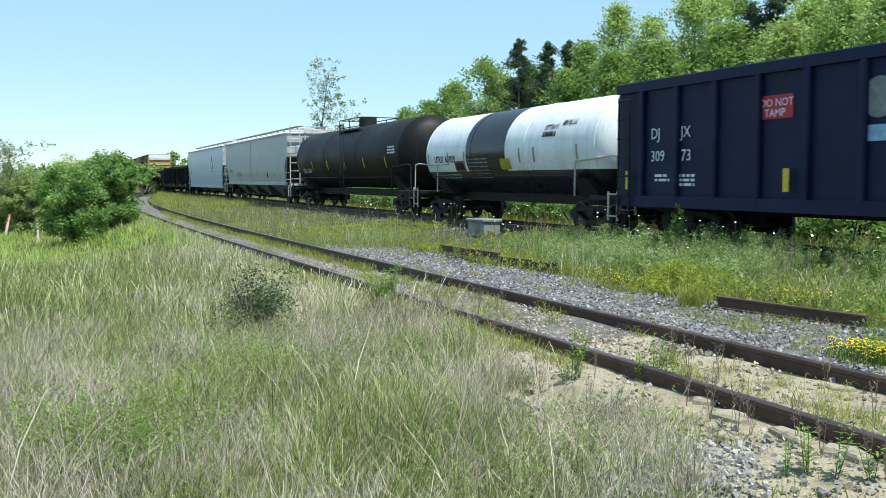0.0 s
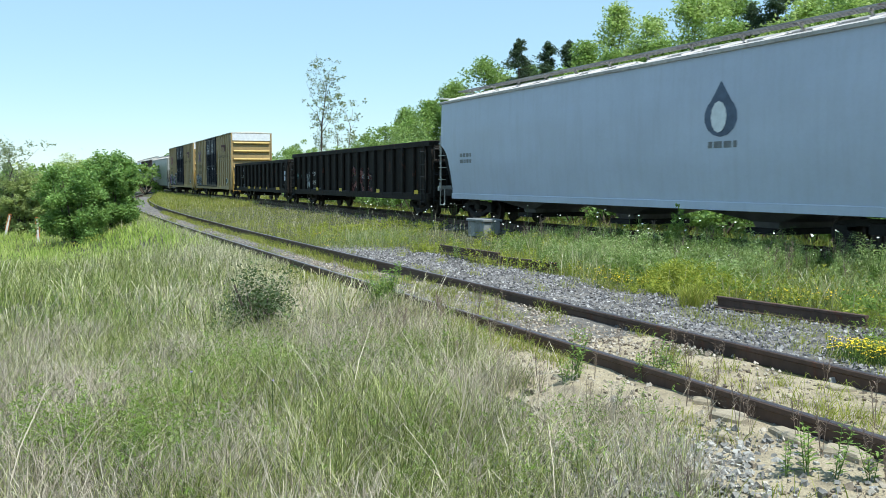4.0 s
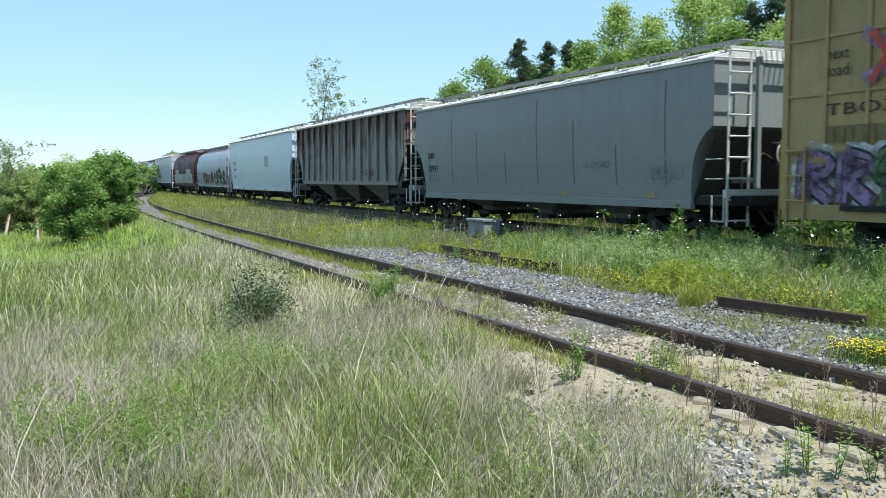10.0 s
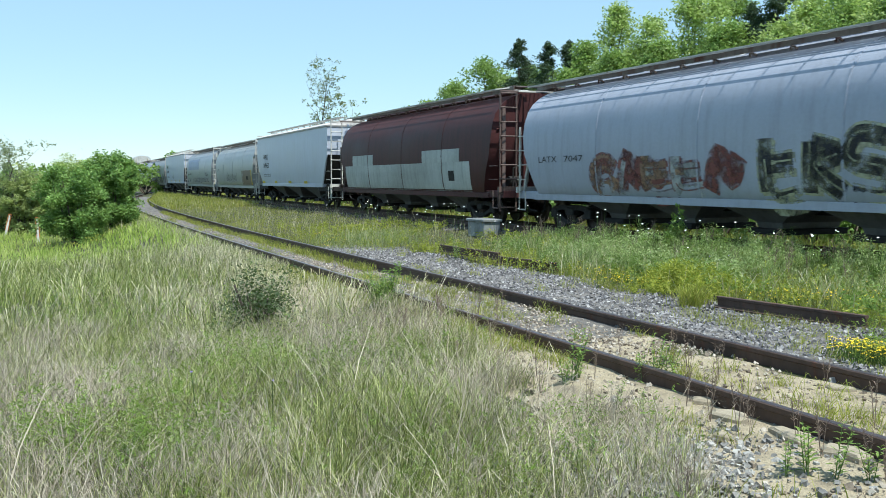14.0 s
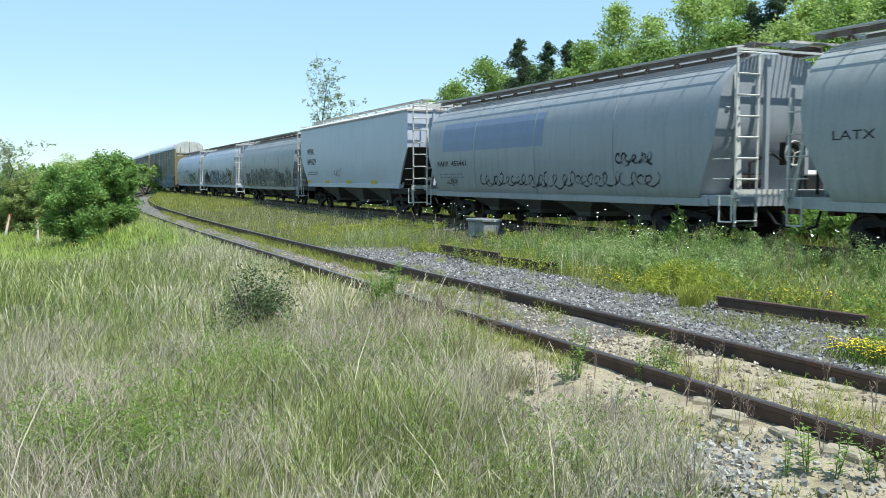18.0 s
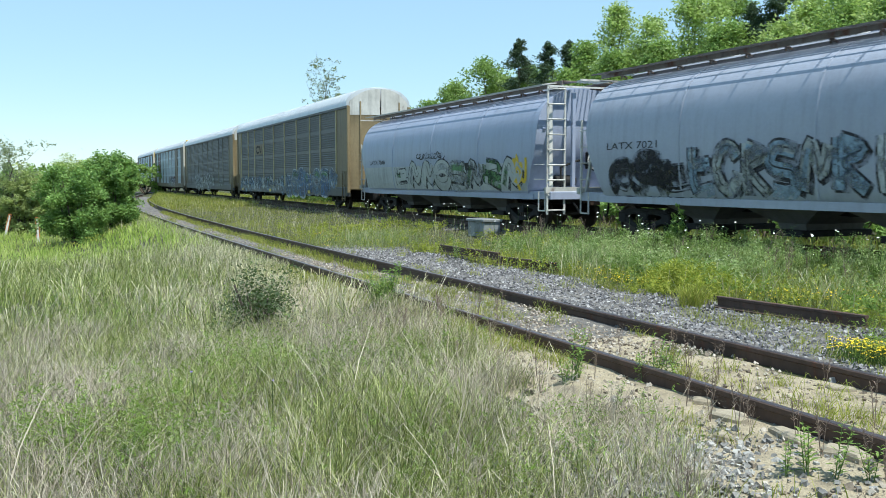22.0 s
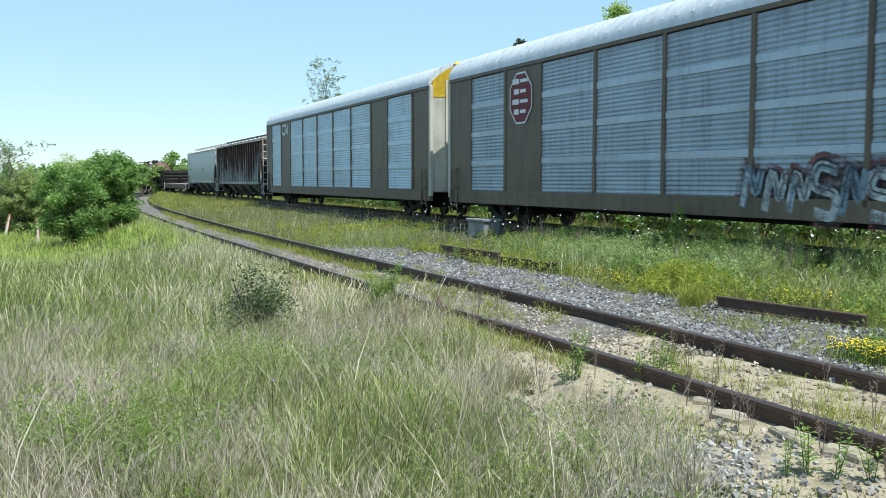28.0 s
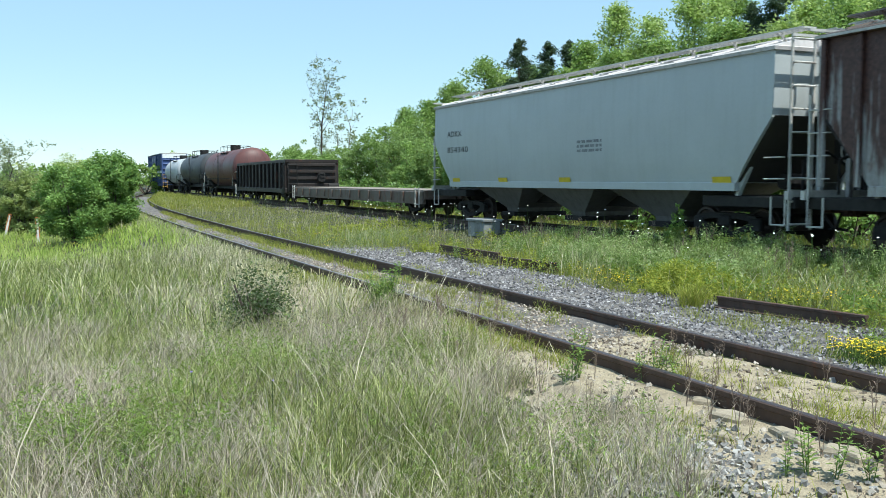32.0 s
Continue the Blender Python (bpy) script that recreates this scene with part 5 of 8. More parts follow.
c, sd = couple(flat_hopper("covered_hopper", "clean pale blue covered hopper with small black lettering", 20.1, ICE12, WHITE_ROOF, LADDER_WHITE, 4.15, 0.92, 3, walk_mat=WALK_GREY, notch=True), 194.7, 214.8)
letters("EQUX", 0.3, -8.35, 2.57, sd, MARK_BLACK, c, 0.95, bold=0.006)
letters("16041", 0.3, -8.35, 2.09, sd, MARK_BLACK, c, 0.85, bold=0.006)
bars(-8.3, 1.7, 0.9, 0.06, 2, sd, MARK_GREY, c)
patch(2.6, 3.7, 2.25, 2.95, sd, paint("faded_blue_square", (0.38, 0.43, 0.5), amount=0.3), c, "faded_square", "faded blue-grey square")
for x in (-9.2, -5.0, -1.6, 2.2, 5.4, 8.4):
    patch(x, x + 0.5, 0.8, 0.92, sd, REFLECT, c, "reflector", "", 0.04)

# round-bodied hoppers and white hoppers
PALE13 = paint("pale_blue_grey_round_paint", (0.352, 0.381, 0.460), amount=0.2, rough=0.36)
c, sd = couple(round_hopper("covered_hopper", "pale blue-grey round-sided hopper with rust-brown graffiti", 16.1, PALE13, LADDER_WHITE), 216.3, 232.4)
letters("LATX", 0.24, -7.0, 1.92, sd, MARK_BLACK, c, 1.0)
letters("7047", 0.24, -5.6, 1.92, sd, MARK_BLACK, c, 0.95)
spray(-4.2, 1.4, 1.1, 2.0, sd, [FILL_ORANGE, FILL_SILVER, FILL_RED], FILL_RED, c, 51, 5)
spray(2.0, 7.3, 1.08, 2.25, sd, [FILL_DARK], sprayed("pale_yellow_outline", (0.42, 0.42, 0.28)), c, 52, 5)
BROWN14 = paint("maroon_brown_round_paint", (0.075, 0.028, 0.028), (0.03, 0.02, 0.02), 0.45)
c, sd = couple(round_hopper("covered_hopper", "maroon round-sided hopper patched with pale grey below", 16.2, BROWN14, paint("brown_ladder_paint", (0.12, 0.08, 0.07), amount=0.4), dz=0.12), 234.3, 250.5)
PATCH14 = paint("pale_grey_patch_paint", (0.42, 0.44, 0.42), amount=0.35)
for x0, x1, z0, z1 in ((-7.3, 6.4, 1.05, 2.05), (-6.2, -3.4, 2.05, 2.5), (2.2, 5.6, 2.05, 2.5)):
    patch(x0, x1, z0, z1, sd, PATCH14, c, "paint_patch", "pale grey overpainted patch", 0.006, 10)
patch(4.6, 5.1, 1.4, 1.75, sd, GRIME, c, "data_panel", "", 0.012)
WHITE15 = paint("off_white_hopper_paint", (0.49, 0.525, 0.61), (0.25, 0.24, 0.22), 0.16, rough=0.38)
c, sd = couple(flat_hopper("covered_hopper", "off-white covered hopper with bold black lettering", 16.8, WHITE15, WHITE_ROOF, LADDER_WHITE, 4.08, 1.22, 3), 252.8, 269.6)
letters("WFRX", 0.42, -6.5, 2.72, sd, MARK_BLACK, c, 1.3, bold=0.008)
letters("849637", 0.42, -6.52, 2.2, sd, MARK_BLACK, c, 1.65, bold=0.008)
bars(-6.6, 1.75, 2.0, 0.06, 2, sd, MARK_GREY, c)
for x in (-7.0, -3.6, 0.0, 3.6):
    patch(x, x + 0.7, 1.24, 1.38, sd, REFLECT, c, "reflector", "", 0.04)
c, sd = couple(round_hopper("covered_hopper", "pale grey round-sided hopper with a tan patch and faint graffiti", 15.8, paint("chalky_grey_round_paint", (0.326, 0.344, 0.344), amount=0.22, rough=0.36), LADDER_WHITE), 271.0, 286.8)
letters("LATX", 0.24, -7.0, 2.14, sd, MARK_BLACK, c, 0.95)
patch(6.95, 7.2, 1.1, 2.1, sd, YELLOW_PAINT, c, "yellow_stripe", "", 0.014)
patch(5.2, 5.9, 1.45, 1.7, sd, GRIME, c, "data_panel", "", 0.014)
patch(3.6, 7.2, 1.1, 2.1, sd, paint("tan_patch_paint", (0.19, 0.14, 0.1), amount=0.5), c, "paint_patch", "tan overpainted patch", 0.006, 8)
scrawl(-2.7, 1.5, 1.3, 1.95, sd, sprayed("grey_spray", (0.22, 0.23, 0.22)), c, 61, 0.08, 7)
c, sd = couple(round_hopper("covered_hopper", "lilac-grey and cream round-sided hopper with black scrawls", 16.1, paint("cream_grey_round_paint", (0.3, 0.32, 0.345), amount=0.2, rough=0.33), LADDER_WHITE, dz=0.05), 288.9, 305.0)
LILAC = paint("lilac_overpaint", (0.2, 0.25, 0.37), amount=0.15, rough=0.4)
patch(-6.6, 0.5, 2.4, 3.35, sd, LILAC, c, "paint_patch", "lilac overpainted band", 0.006, 10)
letters("NAHX", 0.26, -7.05, 1.9, sd, MARK_BLACK, c, 0.95, bold=0.005)
letters("455441", 0.26, -5.85, 1.9, sd, MARK_BLACK, c, 1.2, bold=0.005)
bars(-6.9, 1.6, 2.0, 0.06, 2, sd, MARK_GREY, c)
scrawl(-6.3, -5.4, 1.25, 1.5, sd, FILL_DARK, c, 71, 0.035, 3)
scrawl(-3.5, 5.8, 1.2, 1.65, sd, FILL_DARK, c, 73, 0.05, 13)
scrawl(4.2, 5.7, 1.8, 2.1, sd, FILL_DARK, c, 72, 0.06, 3)
c, sd = couple(flat_hopper("covered_hopper", "off-white covered hopper with bold black lettering", 16.3, WHITE15, WHITE_ROOF, LADDER_WHITE, 4.08, 1.25, 3), 307.0, 323.3)
letters("WFRX", 0.42, -6.77, 2.75, sd, MARK_BLACK, c, 1.3, bold=0.008)
letters("849629", 0.42, -6.8, 2.23, sd, MARK_BLACK, c, 1.65, bold=0.008)
bars(-6.9, 1.8, 2.0, 0.06, 2, sd, MARK_GREY, c)
scrawl(-2.0, -0.8, 1.6, 1.95, sd, FILL_WHITE, c, 75, 0.07, 3)
for x in (-7.0, -3.6, 0.0, 3.6):
    patch(x, x + 0.7, 1.27, 1.41, sd, REFLECT, c, "reflector", "", 0.04)
c, sd = couple(round_hopper("covered_hopper", "dusty grey round-sided hopper with dim grey graffiti", 16.0, paint("dusty_grey_round_paint", (0.255, 0.265, 0.28), amount=0.3, rough=0.38), LADDER_WHITE), 324.7, 340.7)
letters("LATX", 0.24, -7.1, 2.25, sd, MARK_BLACK, c, 0.9)
spray(-6.0, 7.0, 1.1, 1.95, sd, [sprayed("dim_spray", (0.3, 0.3, 0.27)), sprayed("dim_dark_spray", (0.13, 0.13, 0.13))], sprayed("dim_outline", (0.12, 0.12, 0.12)), c, 81, 9)
c, sd = couple(round_hopper("covered_hopper", "pale grey round-sided hopper with large outlined graffiti", 16.0, paint("pale_grey_round_paint", (0.352, 0.381, 0.460), amount=0.2, rough=0.36), LADDER_WHITE), 343.6, 359.6)
letters("LATX 7021", 0.24, -6.9, 2.18, sd, MARK_BLACK, c, 2.1)
spray(-6.7, -3.6, 1.05, 1.95, sd, [FILL_DARK], FILL_DARK, c, 91, 3)
spray(-3.6, 1.2, 1.15, 2.2, sd, [FILL_SILVER, FILL_BLUE], FILL_DARK, c, 92, 6)
spray(1.5, 6.2, 1.1, 2.2, sd, [FILL_SILVER, FILL_WHITE], FILL_DARK, c, 93, 5)
patch(6.6, 6.95, 1.1, 2.3, sd, YELLOW_PAINT, c, "yellow_stripe", "", 0.014)
spray(5.6, 7.0, 1.5, 2.2, sd, [FILL_DARK], FILL_DARK, c, 94, 2)
c, sd = couple(round_hopper("covered_hopper", "blue-grey round-sided hopper with green and black graffiti", 16.0, paint("blue_grey_round_paint", (0.317, 0.355, 0.460), amount=0.18, rough=0.36), LADDER_WHITE), 362.0, 378.0)
patch(-7.4, 7.2, 1.1, 1.95, sd, paint("pale_overpaint", (0.42, 0.44, 0.44), amount=0.35), c, "paint_patch", "pale overpainted lower band", 0.004, 8)
letters("LATX 7040", 0.26, -6.8, 2.06, sd, MARK_BLACK, c, 1.9)
spray(-3.6, 7.0, 1.25, 1.95, sd, [FILL_SILVER, PATCH14, FILL_GREEN], FILL_DARK, c, 101, 8)
scrawl(-1.3, 1.2, 2.15, 2.45, sd, FILL_DARK, c, 102, 0.05, 5)
patch(3.0, 3.9, 1.75, 2.0, sd, GRIME, c, "data_panel", "", 0.012)
scrawl(6.4, 7.2, 1.2, 2.2, sd, YELLOW_PAINT, c, 103, 0.14, 2)

# auto racks
BAND_DK = paint("grey_screen_band", (0.14, 0.142, 0.14), (0.08, 0.08, 0.08), 0.4, rough=0.5, metal=0.3)
BAND_LT = paint("bright_screen_band", (0.44, 0.51, 0.58), (0.25, 0.28, 0.3), 0.4, rough=0.42, metal=0.3)
FRAME_Y = paint("ochre_rack_paint", (0.19, 0.145, 0.08), (0.06, 0.045, 0.03), 0.5, 0.12)
FRAME_DK = paint("brown_rack_paint", (0.15, 0.115, 0.08), (0.05, 0.042, 0.034), 0.55, 0.08)
SCREEN_DK = paint("dark_grey_screen", (0.1, 0.102, 0.105), (0.05, 0.05, 0.05), 0.5, rough=0.5, metal=0.3)
SCREEN_LT = paint("galvanised_screen", (0.36, 0.43, 0.5), (0.14, 0.17, 0.21), 0.6, rough=0.42, metal=0.35)
SCREEN_NEW = paint("bright_galvanised_screen", (0.54, 0.65, 0.76), (0.28, 0.34, 0.4), 0.45, rough=0.4, metal=0.3)
RACK_ROOF = paint("galvanised_roof", (0.62, 0.65, 0.68), amount=0.22, rough=0.45, metal=0.15)
END_WHITE = paint("scuffed_end_door_paint", (0.24, 0.185, 0.1), (0.08, 0.06, 0.04), 0.45, 0.12)
c, sd = couple(auto_rack("auto_rack", "dark grey auto rack with ochre posts and white-blue graffiti", 27.4, FRAME_Y, SCREEN_DK, RACK_ROOF, END_WHITE, cap_mat=LADDER_WHITE, band_mat=BAND_DK, post_mat=paint("pale_ochre_post", (0.42, 0.35, 0.19), amount=0.3)), 380.2, 407.6)
patch(-7.5, -4.85, 3.1, 3.75, FLAT15, FRAME_Y, c, "sign_panel", "ochre sign panel", 0.03)
g = Geo()
ribbon(g, rounded([(-6.12, 3.6), (-6.72, 3.6), (-6.95, 3.42), (-6.72, 3.23), (-6.2, 3.23), (-6.02, 3.32), (-5.98, 3.58), (-5.86, 3.58), (-5.6, 3.25), (-5.48, 3.25), (-5.44, 3.6)]), 0.11, FLAT15, 0.05)
bars(-7.0, 0.72, 1.7, 0.15, 1, lambda z: 1.56, MARK_GREY, c)
part("emblem", g, GRIME, c, "black looped line emblem")
BLUE_LINE = sprayed("blue_outline", (0.05, 0.1, 0.16))
spray(-12.4, -5.6, 0.78, 1.6, lambda z: 1.54, [FILL_WHITE, FILL_BLUE], BLUE_LINE, c, 111, 9)
spray(-5.4, 1.0, 0.78, 1.55, lambda z: 1.54, [FILL_WHITE, FILL_BLUE, FILL_SILVER, FILL_GREEN], BLUE_LINE, c, 113, 8)
spray(1.5, 12.0, 0.76, 1.85, lambda z: 1.54, [sprayed("mid_blue_spray", (0.09, 0.16, 0.28)), sprayed("slate_blue_spray", (0.15, 0.22, 0.3)), FILL_GREEN], FILL_WHITE, c, 112, 7)
for x in (-12.0, -3.0, 6.5):
    patch(x, x + 0.5, 0.72, 0.88, FLAT15, REFLECT, c, "reflector", "", 0.07)
c, sd = couple(auto_rack("auto_rack", "dark slate auto rack with ochre ends and white graffiti", 27.4, FRAME_Y, SCREEN_DK, RACK_ROOF, END_WHITE, cap_mat=LADDER_WHITE, band_mat=BAND_DK, post_mat=paint("grey_post", (0.2, 0.19, 0.15), amount=0.4)), 409.6, 437.0)
spray(-7.4, 4.6, 0.9, 1.75, lambda z: 1.54, [FILL_SILVER], SCREEN_DK, c, 122, 6)
scrawl(6.0, 9.0, 0.9, 1.4, lambda z: 1.54, FILL_SILVER, c, 123, 0.06, 4)
c, sd = couple(auto_rack("auto_rack", "brown auto rack with galvanised screens and a red octagon sign", 28.0, FRAME_DK, SCREEN_LT, RACK_ROOF, paint("pale_end_door_paint", (0.55, 0.52, 0.45), amount=0.3), solid=(1, 7), band_mat=BAND_LT), 438.4, 466.4)
for r, mt, lift in ((0.82, MARK_WHITE, 0.05), (0.76, plain("maroon_sign", (0.16, 0.02, 0.03), 0.6), 0.055)):
    g = Geo()
    g.add([(-8.75 + r * math.cos(t) * 0.92, -1.5 - lift, 3.85 + r * math.sin(t)) for t in [math.pi / 8 + k * math.pi / 4 for k in range(8)]], [tuple(range(8))])
    part("sign", g, mt, c, "octagon sign")
g = Geo()
for k in range(4):
    ribbon(g, [(-9.25 + 0.1 * (k % 2), 4.35 - 0.3 * k), (-8.85, 4.35 - 0.3 * k)], 0.16, FLAT15, 0.06)
for k in range(4):
    ribbon(g, [(-8.78, 4.35 - 0.3 * k), (-8.3 - 0.12 * (k % 2), 4.35 - 0.3 * k)], 0.1, FLAT15, 0.06)
part("sign_bar", g, MARK_WHITE, c)
spray(0.8, 6.6, 0.78, 1.7, lambda z: 1.54, [FILL_WHITE, FILL_BLUE, FILL_WHITE], FILL_DARK, c, 131, 9, FILL_RED)
for sx in (1, -1):
    part("door_top", Geo().cbox(min(sx * 13.99, sx * 14.33), max(sx * 13.99, sx * 14.33), -1.3, 1.3, 4.55, 5.55, 0.1), plain("yellow_door_top", (0.55, 0.36, 0.02), 0.5), c, "yellow top of the end door")
c, sd = couple(auto_rack("auto_rack", "brown auto rack with bright galvanised screens and a pale looped emblem", 27.2, FRAME_DK, SCREEN_NEW, RACK_ROOF, paint("pale_end_door_paint", (0.55, 0.52, 0.45), amount=0.3), solid=(1, 7), band_mat=SCREEN_NEW, cap_mat=plain("yellow_door_top", (0.5, 0.33, 0.03), 0.5)), 468.15, 495.35)
g = Geo()
ribbon(g, rounded([(-8.8, 4.6), (-9.3, 4.6), (-9.52, 4.36), (-9.3, 4.12), (-8.86, 4.12), (-8.72, 4.22), (-8.68, 4.57), (-8.56, 4.57), (-8.34, 4.15), (-8.22, 4.15), (-8.18, 4.6)]), 0.13, FLAT15, 0.04)
bars(-9.5, 3.85, 1.4, 0.1, 1, FLAT15, MARK_WHITE, c)
part("emblem", g, MARK_WHITE, c, "pale looped line emblem")

# rusty ribbed hopper and pale hopper
RIB26 = paint("rust_streaked_grey_paint", (0.4, 0.4, 0.39), amount=0.5, rust=0.3, rust_top=1.2, seed=5)
c, sd = couple(flat_hopper("covered_hopper", "ribbed covered hopper with heavy dark rust streaks", 17.6, RIB26, paint("rusty_roof", (0.08, 0.062, 0.052), amount=0.5, rust=0.35), LADDER_WHITE, 3.98, 1.3, 4, ribs=22, walk_mat=paint("rusty_running_board", (0.2, 0.17, 0.15), amount=0.6, rust=0.45)), 497.3, 514.9)
part("eave_strip", Geo().box(-8.85, 8.85, -1.655, -1.63, 3.99, 4.04), LADDER_WHITE, c, "pale strip along the eave")
letters("52", 0.26, -6.35, 2.0, lambda z: 1.51, MARK_BLACK, c)
letters("46", 0.26, -5.5, 2.0, lambda z: 1.51, MARK_BLACK, c)
patch(-0.8, -0.3, 1.6, 1.9, lambda z: 1.5, FILL_SILVER, c, "data_panel", "", 0.012)
patch(-5.2, -4.6, 1.5, 1.9, lambda z: 1.5, plain("blue_grey_patch", (0.2, 0.27, 0.34), 0.6), c, "paint_patch", "", 0.012)
GREEN27 = paint("pale_green_grey_hopper_paint", (0.44, 0.475, 0.475), (0.25, 0.25, 0.22), 0.14, rough=0.4)
c, sd = couple(flat_hopper("covered_hopper", "pale green-grey covered hopper with a white eave", 16.9, GREEN27, WHITE_ROOF, LADDER_WHITE, 3.95, 1.36, 3), 516.0, 532.9)
letters("ADKX", 0.28, -7.3, 2.9, sd, MARK_BLACK, c, 1.2)
letters("854340", 0.28, -7.35, 2.36, sd, MARK_BLACK, c, 1.7)
bars(1.2, 2.4, 1.2, 0.07, 3, sd, MARK_GREY, c)
for x in (-7.0, -3.5, 0.2, 6.6):
    patch(x, x + 0.6, 1.37, 1.5, sd, REFLECT, c, "reflector", "", 0.03)

# flat car, gondola, tanks, box car at the tail
couple((flat_car(19.6), None), 534.3, 553.9)
couple(gondola("gondola", "dark rusty gondola with close side ribs", 15.4, 2.6, 0.8, paint("dark_rusty_gondola_paint", (0.035, 0.03, 0.028), (0.06, 0.045, 0.04), 0.5, 0.2), 14, cap=0.14), 555.6, 571.0)
couple(tank_car("tank_car", "rust-brown tank car with a white handrail", 15.6, 1.5, 2.4, paint("rust_brown_tank_paint", (0.13, 0.055, 0.05), (0.05, 0.03, 0.03), 0.5, 0.2), LADDER_WHITE), 572.6, 588.2)
couple(tank_car("tank_car", "dark grey tank car", 15.4, 1.5, 2.5, paint("dark_grey_tank_paint", (0.07, 0.075, 0.08), amount=0.4), GRIME), 590.0, 605.4)
couple(tank_car("tank_car", "pale grey tank car", 12.8, 1.45, 2.4, paint("pale_grey_tank_paint", (0.5, 0.52, 0.53), amount=0.4), GRIME), 607.2, 620.0)
BLUE33 = paint("blue_box_car_paint", (0.05, 0.09, 0.22), amount=0.35)
c, sd = couple(box_car("box_car", "blue box car with a pale stripe", 17.4, 4.7, 0.86, BLUE33, BLUE33, BLUE33), 621.8, 639.2)
patch(-8.6, 8.6, 2.3, 2.6, FLAT15, MARK_WHITE, c, "pale_stripe", "", 0.06)


# ---------- track bed, stones ----------
SAND = earth("pale_sand_and_fines", [(0.32, (0.2, 0.17, 0.125)), (0.45, (0.38, 0.32, 0.22)), (0.56, (0.49, 0.415, 0.285)), (0.68, (0.28, 0.25, 0.195))], 2.4, 0.95, 55, 0.03)
GRAVEL_BED = earth("grey_gravel_fines", [(0.3, (0.08, 0.076, 0.07)), (0.5, (0.17, 0.158, 0.145)), (0.7, (0.28, 0.258, 0.23))], 2.5, 0.95, 45, 0.03)


def bed(name, tr, lo, hi, a, b, mat, label, lift=0.012, step=0.25, across=22):
    """A strip of ground along a track, from a to b metres on the camera's side, with a ragged edge."""
    s = np.arange(lo, hi, step)
    k = np.linspace(0, 1, across)
    rag = 0.25 * np.sin(s * 1.7) + 0.18 * np.sin(s * 4.1 + 1)
    d = (a - rag[:, None]) + ((b + rag[:, None] * 0.8) - (a - rag[:, None])) * k[None, :]
    x, y, th = on_track(tr, np.repeat(s[:, None], across, 1).ravel(), d.ravel())
    edge = np.minimum(k, 1 - k)[None, :] * np.ones((len(s), 1))
    z = ground_z(x, y) - 0.06 + (lift + 0.06) * ease(0, 0.1, edge).ravel()
    z += 0.012 * np.sin(x * 5.3 + y * 2.1) * np.sin(y * 4.7 - x * 1.3) + rg.normal(0, 0.004, len(x))
    i = np.arange(len(s) * across).reshape(len(s), across)
    q = np.stack([i[:-1, :-1], i[1:, :-1], i[1:, 1:], i[:-1, 1:]], -1).reshape(-1, 4)
    ob = link(name, big_mesh(name, np.stack([x, y, z], 1), mat, quads=q[:, ::-1], smooth=True))
    return tagged(ob, label, "ground", kind="structure")


bed("sand_bed", SIDE, -14, 9.5, -0.95, 2.25, SAND, "pale sandy track bed round the siding rails")
bed("gravel_bed", SIDE, 0.2, 100, -0.9, 0.72, GRAVEL_BED, "fine gravel between and beside the siding rails", 0.02, 0.4, 14)
BALLAST_BED = bed("ballast_bed", SIDE, -14, 17, -3.7, -0.85, GRAVEL_BED, "grey ballast shoulder beyond the siding rails", 0.02, 0.3, 14)
bed("main_ballast", MAIN, -60, 230, -2.1, 2.1, GRAVEL_BED, "dark ballast under the main line", 0.02, 0.8, 14)

BLOCK_V = np.array([(x, y, z) for x in (-0.5, 0.5) for y in (-0.5, 0.5) for z in (-0.5, 0.5)])
BLOCK_F = np.array([(0, 1, 3, 2), (4, 6, 7, 5), (0, 4, 5, 1), (2, 3, 7, 6), (0, 2, 6, 4), (1, 5, 7, 3)])


def scatter_stones(name, x, y, size, mat, label, sink=0.3, flat=0.7):
    n = len(x)
    v = BLOCK_V[None] * (1 + rg.normal(0, 0.22, (n, 8, 3)))
    v = v * (size[:, None, None] * np.stack([rg.uniform(0.7, 1.35, n), rg.uniform(0.6, 1.1, n), rg.uniform(0.5, 1.0, n) * flat / 0.7], 1)[:, None, :])
    q = rg.normal(size=(n, 4))
    q /= np.linalg.norm(q, axis=1)[:, None]
    q[:, 1:3] *= 0.45
    q /= np.linalg.norm(q, axis=1)[:, None]
    w, a, b, c = q.T
    R = np.stack([np.stack([1 - 2 * (b * b + c * c), 2 * (a * b - c * w), 2 * (a * c + b * w)], 1), np.stack([2 * (a * b + c * w), 1 - 2 * (a * a + c * c), 2 * (b * c - a * w)], 1), np.stack([2 * (a * c - b * w), 2 * (b * c + a * w), 1 - 2 * (a * a + b * b)], 1)], 1)
    v = np.einsum("nij,nkj->nki", R, v)
    z = ground_z(x, y) + size * (0.5 - sink) + 0.012
    v += np.stack([x, y, z], 1)[:, None, :]
    f = (BLOCK_F[None] + 8 * np.arange(n)[:, None, None]).reshape(-1, 4)
    ob = link(name, big_mesh(name, v.reshape(-1, 3), mat, quads=f))
    return tagged(ob, label, "stones", kind="stuff")


def strip_points(tr, lo, hi, a, b, n, power=1.0):
    s = lo + (hi - lo) * rg.random(n) ** power
    d = rg.uniform(a, b, n) + 0.12 * np.sin(s * 1.9) + rg.normal(0, 0.06, n)
    x, y, _ = on_track(tr, s, d)
    return x, y


